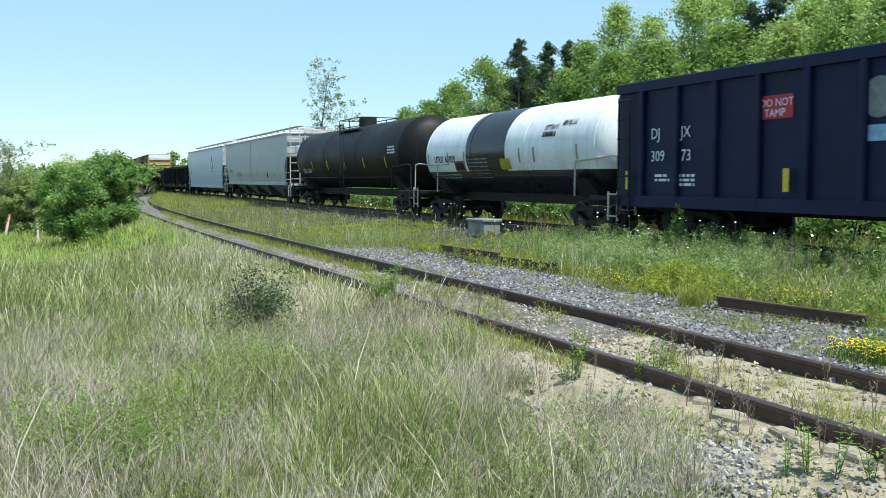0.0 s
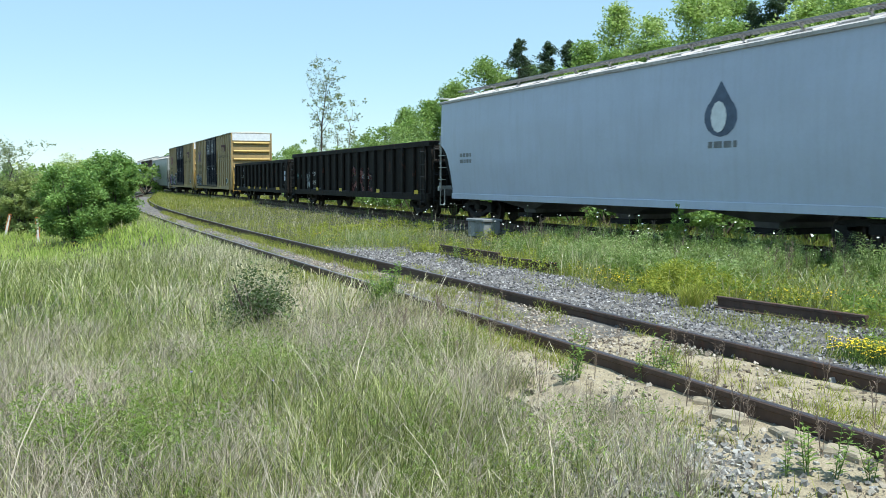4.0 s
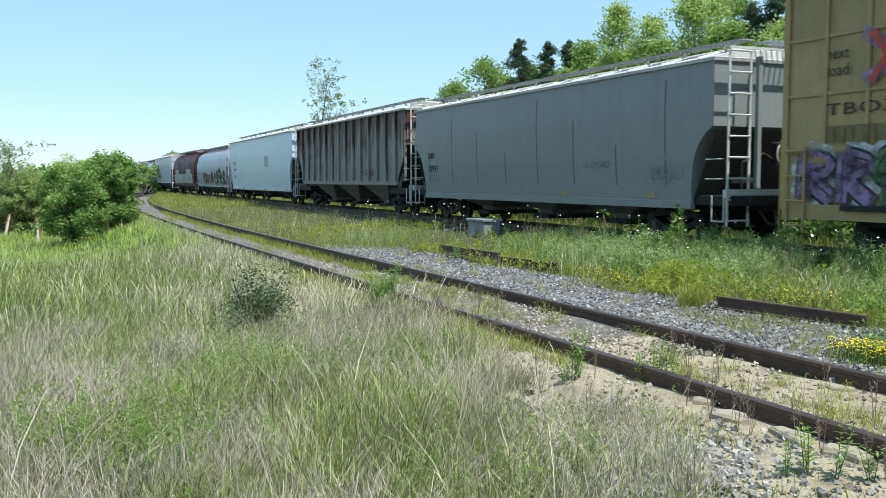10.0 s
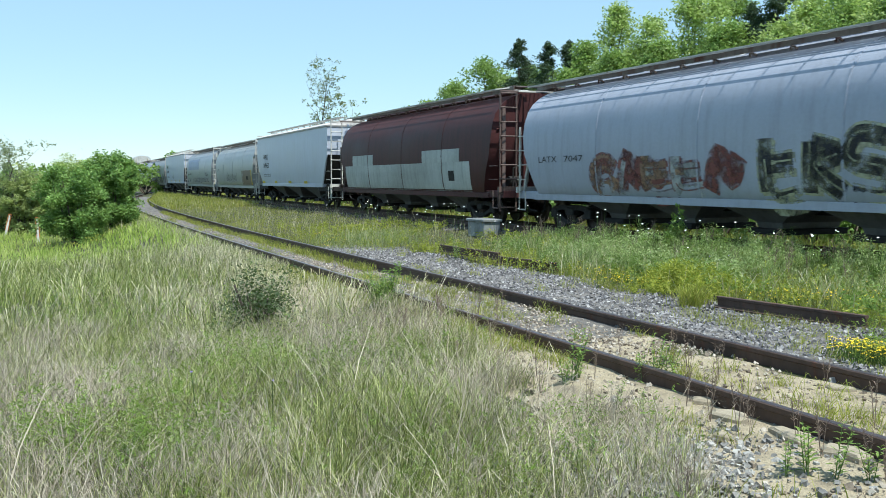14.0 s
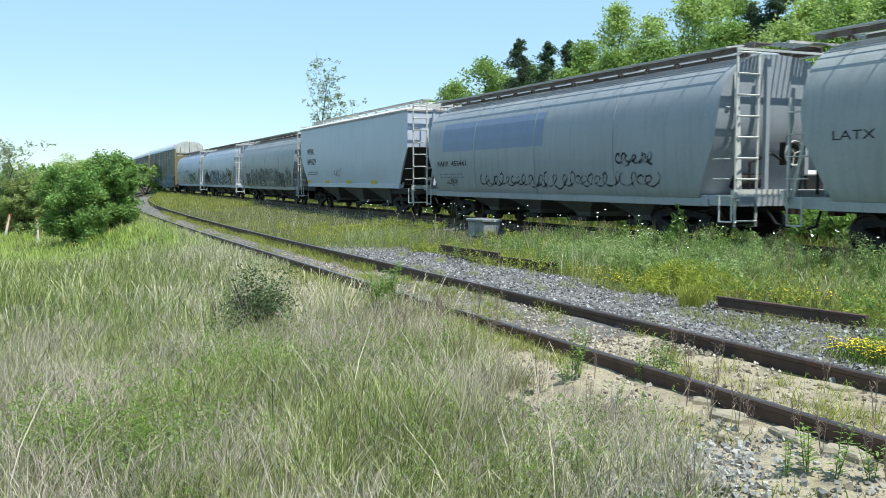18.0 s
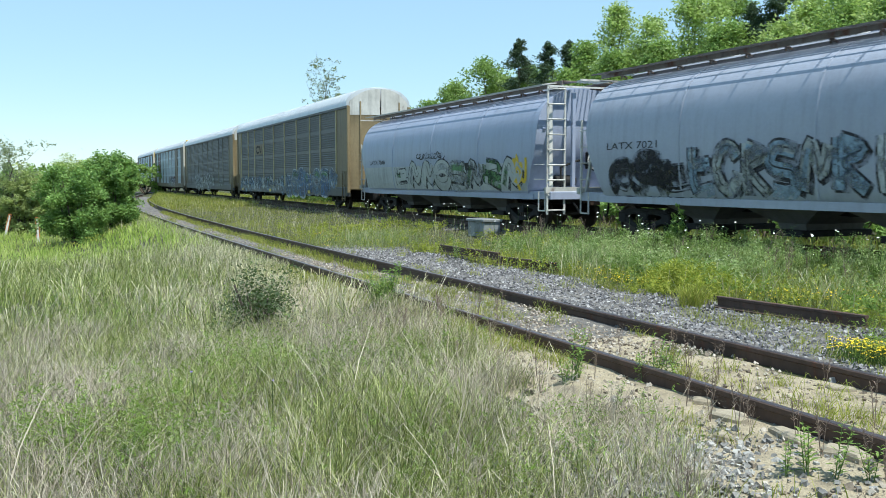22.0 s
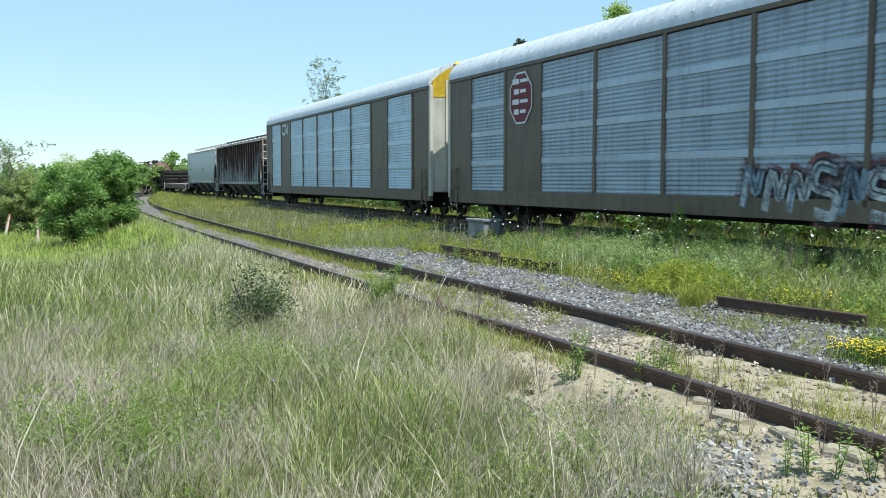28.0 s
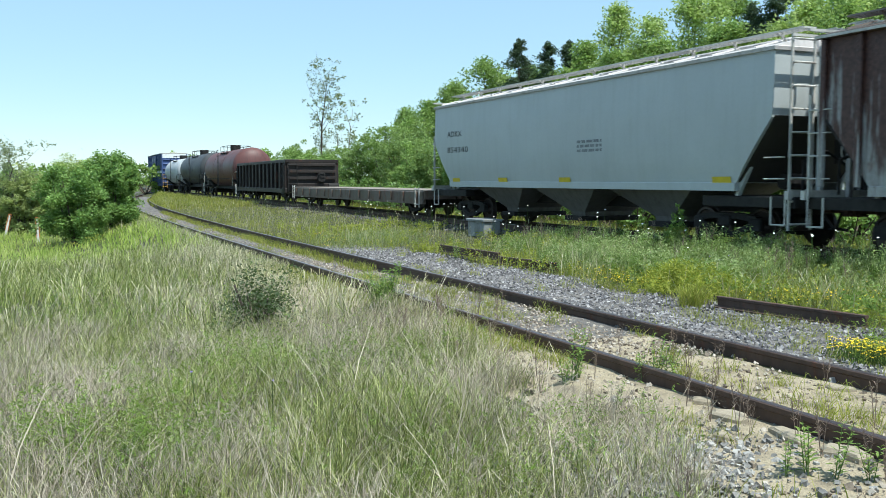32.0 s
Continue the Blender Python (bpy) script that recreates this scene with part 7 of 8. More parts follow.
n = 9000
s = -13 + 15 * rg.random(n)
x, y, _ = on_track(MAIN, s, 1.85 + abs(rg.normal(0, 1.3, n)))
m = rg.random(n) < 0.2 + clump(x, y, 1.1, 2.5)
x, y = keep(x, y, m)
s = s[m]
blades("grass", x, y, rg.uniform(0.16, 0.48, len(x)) * (0.55 + 0.45 * ease(-11, -6, s)) * (0.6 + 0.7 * clump(x, y, 1.6, 1)), rg.uniform(0.006, 0.012, len(x)), 0.5, TALL_WEEDS, "tall grey-green weeds beside the main line", True)
for cx, cy, rx, ry, n, hmin, hmax, mat, label in (
        (3.25, 19.5, 0.5, 0.8, 2000, 0.25, 0.62, TALL_WEEDS, "hump of tall pale grass on the verge"),
        (3.66, 13.7, 0.1, 0.1, 260, 0.2, 0.42, YELLOWGREEN, "pale tuft of grass on the ballast edge"),
        (-2.0, 27.5, 0.8, 1.5, 1500, 0.2, 0.45, TALL_WEEDS, "pale grass between the tracks"),
        (6.6, 14.2, 0.7, 0.8, 1500, 0.15, 0.45, TALL_WEEDS, "rough pale grass by the main line")):
    x, y = cx + rg.normal(0, rx, n), cy + rg.normal(0, ry, n)
    dm, _ = beside(MAIN, x, y, -60, 60)
    ds, _ = beside(SIDE, x, y, -34, 106)
    x, y = keep(x, y, (dm > 1.6) & (ds < -1.0))
    blades("grass", x, y, rg.uniform(hmin, hmax, len(x)), rg.uniform(0.005, 0.01, len(x)), 0.5, mat, label, True)
n = 40000
x, y = fan(n, 24, 55)
m = on_bank(x, y) & (x < -0.2 * y)
x, y = keep(x, y, m)
blades("grass", x, y, rg.uniform(0.2, 0.45, len(x)), rg.uniform(0.016, 0.03, len(x)), 0.5, FAR_GREEN, "bright green meadow grass below the bank", far=True)

# leafy shoots among the grass, in patches
fx, fy = fan(900, 3.5, 20)
fm = on_bank(fx, fy) & (clump(fx, fy, 1.1, 6.0) > 0.55)
fx, fy = keep(fx, fy, fm)
for cx, cy, r, n in ((-1.75, 5.8, 0.25, 110), (-1.8, 8.6, 0.35, 120), (-4.5, 11.7, 0.5, 60), (0.2, 5.2, 0.3, 30), (-2.6, 5.9, 0.25, 80), (-2.2, 7.2, 0.2, 36), (-6.0, 14.5, 1.2, 110), (-0.6, 8.6, 0.4, 110), (-0.7, 7.0, 0.5, 30), (1.0, 6.2, 0.4, 30), (4.25, 9.1, 0.16, 60), (-3.4, 12.2, 0.5, 30)):
    fx, fy = np.concatenate([fx, cx + rg.normal(0, r, n)]), np.concatenate([fy, cy + rg.normal(0, r, n)])
FORB = leafy("bright_forb_leaf", [(0.12, 0.2, 0.03), (0.22, 0.33, 0.06), (0.34, 0.44, 0.12)], 0.45, 0.45, 1.0)


def shoots(px, py):
    """Leaf clusters stacked on each shoot, the lowest near the ground."""
    top = rg.uniform(0.12, 0.42, len(px))
    return np.concatenate([np.stack([px + rg.normal(0, 0.02, len(px)), py + rg.normal(0, 0.02, len(px)), ground_z(px, py) + 0.03 + top * k / 4], 1) for k in range(5)])


FORB_LATER = shoots(fx, fy)

# tufts in the sand, on the ballast and along the rails
xs, ys, ws = [], [], []
spots = [(-3.3, 0.2, 0.18, 260), (-4.6, -0.35, 0.12, 120), (2.3, 0.3, 0.3, 420), (4.4, -0.1, 0.35, 420), (-1.5, -1.7, 0.3, 260), (-2.5, -2.2, 0.35, 300), (1.2, -2.6, 0.4, 420), (-5.2, 1.9, 0.35, 300), (-3.2, 1.4, 0.22, 200), (-6.6, 1.3, 0.25, 200), (4.6, -3.3, 0.22, 500), (5.4, -3.5, 0.25, 400), (0.5, -3.2, 0.4, 350), (-3.4, -2.9, 0.4, 300)]
for k in range(70):
    spots.append((-1 + 12 * rnd.random(), 0.92 + abs(rnd.gauss(0, 0.16)), 0.07 + 0.08 * rnd.random(), 70))
for k in range(110):
    at = 6 + 34 * rnd.random()
    spots.append((at, rnd.choice((rnd.uniform(-0.62, 0.62), rnd.uniform(0.45, 0.68), -0.85 - abs(rnd.gauss(0, 0.1)))), 0.1 + 0.12 * rnd.random(), 80))
for k in range(300):
    at = 8.5 + 40 * rnd.random()
    spots.append((at, rnd.choice((0.85 + abs(rnd.gauss(0, 0.1)), 0.66, -0.84 - abs(rnd.gauss(0, 0.12)))), 0.1 + 0.1 * rnd.random(), 60))
for k in range(90):
    spots.append((-7 + 15 * rnd.random(), rnd.uniform(-0.64, 0.66), 0.05 + 0.09 * rnd.random() ** 2, 55))
for k in range(34):
    spots.append((-7 + 22 * rnd.random(), -1.1 - 2.4 * rnd.random(), 0.07 + 0.1 * rnd.random(), 60))
for sx, d, r, n in spots:
    dx, dy = rg.normal(0, r * 1.4, n), rg.normal(0, r * 0.6, n)
    px, py, _ = on_track(SIDE, sx + dx, d + dy)
    xs.append(px), ys.append(py)
x, y = np.concatenate(xs), np.concatenate(ys)
ds, at = beside(SIDE, x, y, -34, 106)
m = abs(abs(ds) - 0.7525) > 0.06
x, y = keep(x, y, m)
blades("grass", x, y, rg.uniform(0.05, 0.2, len(x)), rg.uniform(0.004, 0.008, len(x)), 0.7, YELLOWGREEN, "small tufts of grass in sand and gravel")


# ---------- weeds and flowers ----------
WEED = leafy("weed_leaf", [(0.11, 0.19, 0.04), (0.18, 0.28, 0.06), (0.3, 0.4, 0.11)], 0.4, 0.45, 1.5)
GREY_WEED = leafy("grey_weed_leaf", [(0.2, 0.29, 0.1), (0.35, 0.45, 0.18), (0.54, 0.62, 0.32)], 0.5, 0.5, 1.5)
YELLOW_LEAF = leafy("yellow_green_weed_leaf", [(0.2, 0.25, 0.03), (0.34, 0.38, 0.05), (0.48, 0.48, 0.09)], 0.45, 0.5, 1.5)
STEM_DRY = plain("dry_brown_stem", (0.2, 0.15, 0.115), 0.8)
DRY_TWIG = plain("pale_dry_twig", (0.34, 0.29, 0.24), 0.8)
STEM_GREEN = plain("green_stem", (0.1, 0.16, 0.04), 0.7)
PETAL_Y = plain("yellow_petal", (0.75, 0.56, 0.01), 0.5, 0, 0.12)
YELLOW_WEED = plain("yellow_green_flower", (0.42, 0.4, 0.05), 0.6, 0, 0.2)
PETAL_W = plain("white_petal", (0.85, 0.85, 0.82), 0.5, 0, 0.06)
PETAL_V = plain("violet_petal", (0.28, 0.22, 0.5), 0.5, 0, 0.15)


def leaf(g, base, way, up, length, width):
    """A pointed, folded leaf from base along way, arching down."""
    b = Vector(base)
    d = Vector((math.cos(way), math.sin(way), up)).normalized()
    s = Vector((-math.sin(way), math.cos(way), 0)) * width / 2
    m = b + d * length * 0.5
    t = b + d * length - Vector((0, 0, length * 0.22))
    g.add([b, m - s, t, m + s, m - Vector((0, 0, width * 0.2))], [(0, 1, 4), (1, 2, 4), (2, 3, 4), (3, 0, 4)])


def weed(h, n, length, width, seed, stems=3, mat=WEED):
    r = random.Random(seed)
    w = new("weed")
    st, lv = Geo(), Geo()
    for k in range(stems):
        a, q = r.uniform(0, 6.28), r.uniform(0.04, 0.36) * h
        hh = h * r.uniform(0.7, 1)
        tip = Vector((math.cos(a) * q, math.sin(a) * q, hh))
        st.rod((math.cos(a) * 0.02, math.sin(a) * 0.02, -0.03), tip, 0.006, 5, 0.002)
        for i in range(n):
            f = 0.12 + 0.88 * i / n
            leaf(lv, tip * f, i * 2.4 + r.uniform(-0.4, 0.4), r.uniform(0.2, 0.9), length * (1.1 - 0.6 * f) * r.uniform(0.7, 1.2), width * r.uniform(0.8, 1.2))
    part("stem", st, STEM_GREEN, w)["kind"] = "stuff"
    part("leaves", lv, mat, w)
    return w


def plant(proto, x, y, rz, k):
    ob = copy_thing(proto, pose(x, y, float(ground_z(x, y)[0]), 0, 0, rz))
    ob.scale = (k, k, k)
    return ob


def place_weeds(protos, spots, label, group):
    for i, (x, y, k) in enumerate(spots):
        tagged(plant(protos[i % len(protos)], x, y, rnd.uniform(0, 360), k), label, "weed", group)
    for p in protos:
        for o in (*p.children_recursive, p):
            bpy.data.objects.remove(o)


spots = [(1.12, 8.1, 0.85), (1.2, 8.2, 0.6), (1.05, 8.0, 0.6), (1.82, 8.0, 0.75), (1.9, 7.9, 0.6), (1.75, 8.1, 0.6), (1.98, 7.75, 0.5), (0.85, 5.75, 0.6), (1.15, 6.9, 0.5), (0.4, 9.6, 0.5), (0.0, 10.4, 0.55), (2.5, 5.35, 0.55), (1.35, 7.2, 0.4), (1.5, 6.9, 0.4), (2.19, 5.5, 0.75), (2.3, 5.4, 0.6), (2.05, 5.5, 0.5), (0.95, 6.1, 0.55), (1.0, 6.3, 0.5), (-1.8, 5.3, 0.5), (-1.6, 5.6, 0.5), (-1.95, 5.6, 0.45), (-1.7, 5.9, 0.5), (-2.0, 6.1, 0.45), (-1.45, 6.0, 0.4)]
spots += [(-0.8 + rnd.gauss(0, 0.08), 12.8 + rnd.gauss(0, 0.15), rnd.uniform(0.7, 1.15)) for k in range(15)]
place_weeds([weed(0.62, 22, 0.13, 0.03, 1), weed(0.6, 24, 0.12, 0.028, 2), weed(0.55, 20, 0.14, 0.03, 3)], spots, "leafy green weed growing beside the siding rail", "weeds beside the siding")
spots = []
for k in range(110):
    x, y, _ = on_track(MAIN, rnd.choice((rnd.uniform(-11.5, -1.5), rnd.gauss(-6.5, 0.9))), 1.72 + abs(rnd.gauss(0, 0.5)))
    spots.append((float(x), float(y), rnd.choice((0.55, 0.65, 0.75, 0.95))))
for k in range(150):
    s = -12.5 + 13 * rnd.random() if k < 110 else 20 * rnd.random()
    d = 1.8 + abs(rnd.gauss(0, 1.5))
    x, y, _ = on_track(MAIN, s, d)
    if abs(float(x) / float(y) - 0.045) < 0.03 and float(y) > 18:
        continue
    spots.append((float(x), float(y), rnd.choice((0.35, 0.45, 0.5, 0.6, 0.75)) * ((0.8 if s < -8 else 1.05) if s < 0.5 else 0.6)))
place_weeds([weed(0.85, 22, 0.17, 0.022, 11, 6, GREY_WEED), weed(0.8, 22, 0.18, 0.026, 12, 6, WEED), weed(0.9, 22, 0.16, 0.02, 13, 7, GREY_WEED), weed(0.7, 20, 0.18, 0.028, 14, 6, WEED)], spots, "tall bushy weed beside the main line", "weeds beside the main line")


def dead_stalk(seed, h):
    r = random.Random(seed)
    w = new("dead_stalk")
    g = Geo()
    for k in range(4):
        a = r.uniform(0, 6.28)
        tip = Vector((math.cos(a) * 0.12, math.sin(a) * 0.12, h * r.uniform(0.7, 1)))
        g.rod((0, 0, 0), tip, 0.006, 4, 0.003)
        for i in range(9):
            f = 0.5 + 0.5 * i / 9
            p = tip * f
            q = p + Vector((r.uniform(-0.08, 0.08), r.uniform(-0.08, 0.08), r.uniform(0.02, 0.08)))
            g.rod(p, q, 0.003, 4, 0.006)
    part("stalk", g, STEM_DRY, w)
    return w


spots = []
for k in range(60):
    s = -12 + 14 * rnd.random()
    x, y, _ = on_track(MAIN, s, 1.75 + abs(rnd.gauss(0, 0.7)))
    spots.append((float(x), float(y), rnd.uniform(0.4, 0.8)))
for k in range(46):
    x, y, _ = on_track(SIDE, -6.5 + 9 * rnd.random(), rnd.choice((0.92 + 0.25 * rnd.random(), 1.0 + 1.5 * rnd.random(), -0.6 + 1.2 * rnd.random())))
    spots.append((float(x), float(y), rnd.uniform(0.25, 0.5)))
place_weeds([dead_stalk(1, 1.0), dead_stalk(2, 0.95), dead_stalk(3, 1.05)], spots, "dead brown weed stalk with seed heads", "dead stalks")


def flower_patch(name, x, y, hmin, hmax, size, petal, label, mat_stem=STEM_GREEN):
    """Flowers on thin stems, scattered: one sheet of heads and one of stems."""
    st, hd = Geo(), Geo()
    z = ground_z(x, y)
    for i in range(len(x)):
        h = rnd.uniform(hmin, hmax)
        tip = Vector((x[i] + rnd.uniform(-0.06, 0.06), y[i] + rnd.uniform(-0.06, 0.06), z[i] + h))
        st.rod((x[i], y[i], z[i]), tip, 0.004, 3, 0.003)
        r = size * rnd.uniform(0.7, 1.2)
        a = rnd.uniform(0, 6.28)
        tilt = Vector((rnd.uniform(-0.3, 0.3), rnd.uniform(-0.7, 0.1), 1)).normalized()
        u = tilt.orthogonal().normalized()
        w = tilt.cross(u)
        ring = [tip + (u * math.cos(a + k * 1.047) + w * math.sin(a + k * 1.047)) * r for k in range(6)]
        hd.add([tip + tilt * r * 0.5, *ring, tip - tilt * r * 0.3], [(0, 1 + k, 1 + (k + 1) % 6) for k in range(6)] + [(7, 1 + (k + 1) % 6, 1 + k) for k in range(6)])
    f = part(name, hd, petal)
    tagged(f, label, "flowers", kind="stuff")
    part("stems", st, mat_stem, f)["kind"] = "stuff"
    return f


def spot(cx, cy, rx, ry, n):
    return cx + rg.normal(0, rx, n), cy + rg.normal(0, ry, n)


cl = [spot(4.25, 9.15, 0.15, 0.25, 420), spot(4.45, 8.9, 0.12, 0.15, 200), spot(3.2, 15.9, 0.35, 0.4, 110), spot(5.3, 13.9, 0.5, 0.4, 130), spot(5.9, 13.2, 0.4, 0.4, 70), spot(3.0, 17.5, 0.3, 0.4, 50), spot(-2.6, 27, 0.6, 0.9, 90), spot(-3.6, 30, 0.6, 1, 50)]
x, y = np.concatenate([c[0] for c in cl]), np.concatenate([c[1] for c in cl])
flower_patch("yellow_flowers", x, y, 0.12, 0.24, 0.011, PETAL_Y, "small bright yellow wildflowers in low clumps")
x, y = spot(-14.2, 36.5, 1.2, 0.8, 60)
x2, y2 = spot(-18.5, 38, 1.0, 1.2, 40)
flower_patch("yellow_flowers", np.concatenate([x, x2]), np.concatenate([y, y2]), 0.2, 0.45, 0.025, YELLOW_WEED, "yellow-green flowering weeds by the bush")
x, y, _ = on_track(MAIN, rg.uniform(-12, 16, 80), 2.0 + abs(rg.normal(0, 0.6, 80)))
flower_patch("white_daisies", x, y, 0.5, 0.95, 0.024, PETAL_W, "white daisies on tall stems beside the main line")
x, y, _ = on_track(MAIN, rg.uniform(18, 48, 40), 1.9 + abs(rg.normal(0, 0.4, 40)))
flower_patch("white_daisies", x, y, 0.45, 0.8, 0.018, PETAL_W, "white daisies further along the main line")
flower_patch("violet_flowers", np.array([-1.75, -1.2, 5.0, 5.15, 4.9]), np.array([6.6, 6.5, 17.0, 16.9, 17.1]), 0.4, 0.5, 0.012, PETAL_V, "a few violet thistle flowers in the grass")


# ---------- bushes and trees ----------
LEAF_BRIGHT = leafy("bright_tree_leaf", [(0.262, 0.365, 0.103), (0.388, 0.502, 0.16), (0.536, 0.638, 0.251)], 0.5, 0.5, 0.5)
LEAF_MID = leafy("mid_green_leaf", [(0.156, 0.258, 0.066), (0.24, 0.36, 0.096), (0.36, 0.48, 0.156)], 0.45, 0.5, 0.5)
LEAF_OLIVE = leafy("olive_shrub_leaf", [(0.143, 0.22, 0.066), (0.198, 0.292, 0.0935), (0.275, 0.374, 0.132)], 0.45, 0.5, 0.5)
LEAF_SCRUB = leafy("grey_scrub_leaf", [(0.035, 0.06, 0.02), (0.07, 0.11, 0.04), (0.16, 0.2, 0.1)], 0.25, 0.45, 2.0)
LEAF_HEDGE = leafy("grey_olive_hedge_leaf", [(0.34, 0.41, 0.15), (0.45, 0.52, 0.2), (0.56, 0.62, 0.28)], 0.5, 0.5, 0.5)
LEAF_DARK = leafy("dark_bush_leaf", [(0.108, 0.209, 0.054), (0.196, 0.324, 0.0878), (0.311, 0.472, 0.135)], 0.4, 0.45, 0.9)
NEEDLE = leafy("dark_conifer_needles", [(0.026, 0.052, 0.032), (0.045, 0.08, 0.05), (0.075, 0.12, 0.07)], 0.2, 0.6, 0.6)
POPLAR = leafy("pale_poplar_leaf", [(0.17, 0.21, 0.12), (0.24, 0.28, 0.17), (0.33, 0.36, 0.24)], 0.4, 0.5, 0.6)
BARK = plain("grey_brown_bark", (0.12, 0.095, 0.075), 0.9, 0, 0.4, 12)


def leaves_mesh(name, centres, spread, count, size, mat, droop=0.3, slim=0.3, small=False):
    """Small pointed leaves in loose clumps round the given centres."""
    c = np.repeat(centres, count, 0)
    sp = np.repeat(spread, count)[:, None]
    n = len(c)
    d = rg.normal(size=(n, 3))
    d /= np.linalg.norm(d, axis=1)[:, None]
    p = c + d * sp * rg.random((n, 1)) ** 0.45 * np.array([1, 1, 0.8])
    a = rg.uniform(0, 2 * math.pi, n)
    up = rg.normal(-droop, 0.45, n)
    u = np.stack([np.cos(a), np.sin(a), up], 1)
    u /= np.linalg.norm(u, axis=1)[:, None]
    t = rg.normal(size=(n, 3))
    w = np.cross(u, t)
    w /= np.linalg.norm(w, axis=1)[:, None] + 1e-9
    L = (size * rg.uniform(0.6, 1.35, n))[:, None]
    if small:
        v = np.stack([p - u * L / 2 - w * L * slim, p - u * L / 2 + w * L * slim, p + u * L / 2], 1)
        return big_mesh(name, v.reshape(-1, 3), mat, tris=np.arange(3 * n).reshape(-1, 3))
    v = np.stack([p - u * L / 2, p + w * L * slim, p + u * L / 2, p - w * L * slim], 1)
    q = 4 * np.arange(n)[:, None] + np.array([[0, 1, 2, 3]])
    return big_mesh(name, v.reshape(-1, 3), mat, quads=q)


def limbs(g, start, h, r, n, seed, spread, first=0.3, up=0.6):
    """A bent tapering trunk with limbs; returns the limbs' points."""
    q = random.Random(seed)
    pts = [Vector(start)]
    for k in range(1, 6):
        pts.append(Vector((start[0] + q.uniform(-0.04, 0.04) * h, start[1] + q.uniform(-0.04, 0.04) * h, start[2] + h * k / 5)))
    for k, (a, b) in enumerate(zip(pts, pts[1:])):
        g.rod(a, b, r * (1 - k / 5.5), 7, r * (1 - (k + 1) / 5.5))
    ends = []
    for k in range(n):
        f = first + (0.97 - first) * (k + q.random()) / n
        i = min(4, int(f * 5))
        base = pts[i].lerp(pts[i + 1], f * 5 - i)
        a = k * 2.4 + q.uniform(-0.5, 0.5)
        reach = spread * q.uniform(0.55, 1.1) * math.sin(math.pi * min(1, 0.25 + 0.75 * (1 - (f - first) / (1 - first)) ** 0.7)) ** 0.6
        m = base + Vector((math.cos(a) * reach * 0.55, math.sin(a) * reach * 0.55, reach * up * 0.5))
        e = m + Vector((math.cos(a + 0.3) * reach * 0.45, math.sin(a + 0.3) * reach * 0.45, reach * up * q.uniform(0.2, 0.7)))
        rr = r * 0.42 * (1.1 - f)
        g.rod(base, m, rr, 5, rr * 0.6)
        g.rod(m, e, rr * 0.6, 5, rr * 0.2)
        ends += [base.lerp(m, 0.7), m, m.lerp(e, 0.5), e]
    return ends + [pts[-1]]


def tree(x, y, top, spread, mat, seed, clumps=70, per=70, size=0.2, first=0.25, label="leafy green tree", up=0.6, loose=0.5, name="tree", r=None, puffs=False):
    z = float(ground_z(x, y)[0])
    h = top - z
    t = new(name)
    t.matrix_basis = pose(x, y, z)
    tagged(t, label, name.split("_")[-1])
    g = Geo()
    ends = limbs(g, (0, 0, -0.1), h * 0.9, r or 0.016 * h + 0.03, max(7, clumps // (12 if puffs else 5)), seed, spread * (0.6 if puffs else 1.0), first, up)
    part("trunk", g, BARK, t)
    q = np.random.default_rng(seed)
    e = np.array([tuple(p) for p in ends])
    if puffs:
        f = q.random(clumps * 3) ** 0.85
        ang = q.uniform(0, 2 * math.pi, len(f))
        wide = 1.3 * spread * np.clip((f + 0.12) / 0.35, 0, 1) * np.clip(1 - ((f - 0.25) / 0.78).clip(0) ** 2.2, 0.02, 1) ** 0.75
        wide *= 0.82 + 0.22 * np.sin(ang * 3 + f * 7 + seed) + 0.16 * np.sin(ang * 5 - f * 17 + 2 * seed)
        rad = wide * q.random(len(f)) ** 0.42
        c = np.stack([np.cos(ang) * rad, np.sin(ang) * rad, h * (first * 0.7 + (1.0 - first * 0.7) * f)], 1)
        gap = np.array([noise.noise(Vector(p) * 0.55 + Vector((seed, 0, 0))) for p in c])
        c = c[gap > -0.25][:clumps]
        clumps = len(c)
    else:
        c = e[q.integers(0, len(e), clumps)] + q.normal(0, 1, (clumps, 3)) * np.array([spread * 0.16, spread * 0.16, h * 0.04])
    c[:, 2] = np.clip(c[:, 2], h * first * 0.7, h)
    link("crown", leaves_mesh("crown", c, q.uniform(0.55, 1.15, clumps) * loose, per, size, mat, small=True), t)
    return t


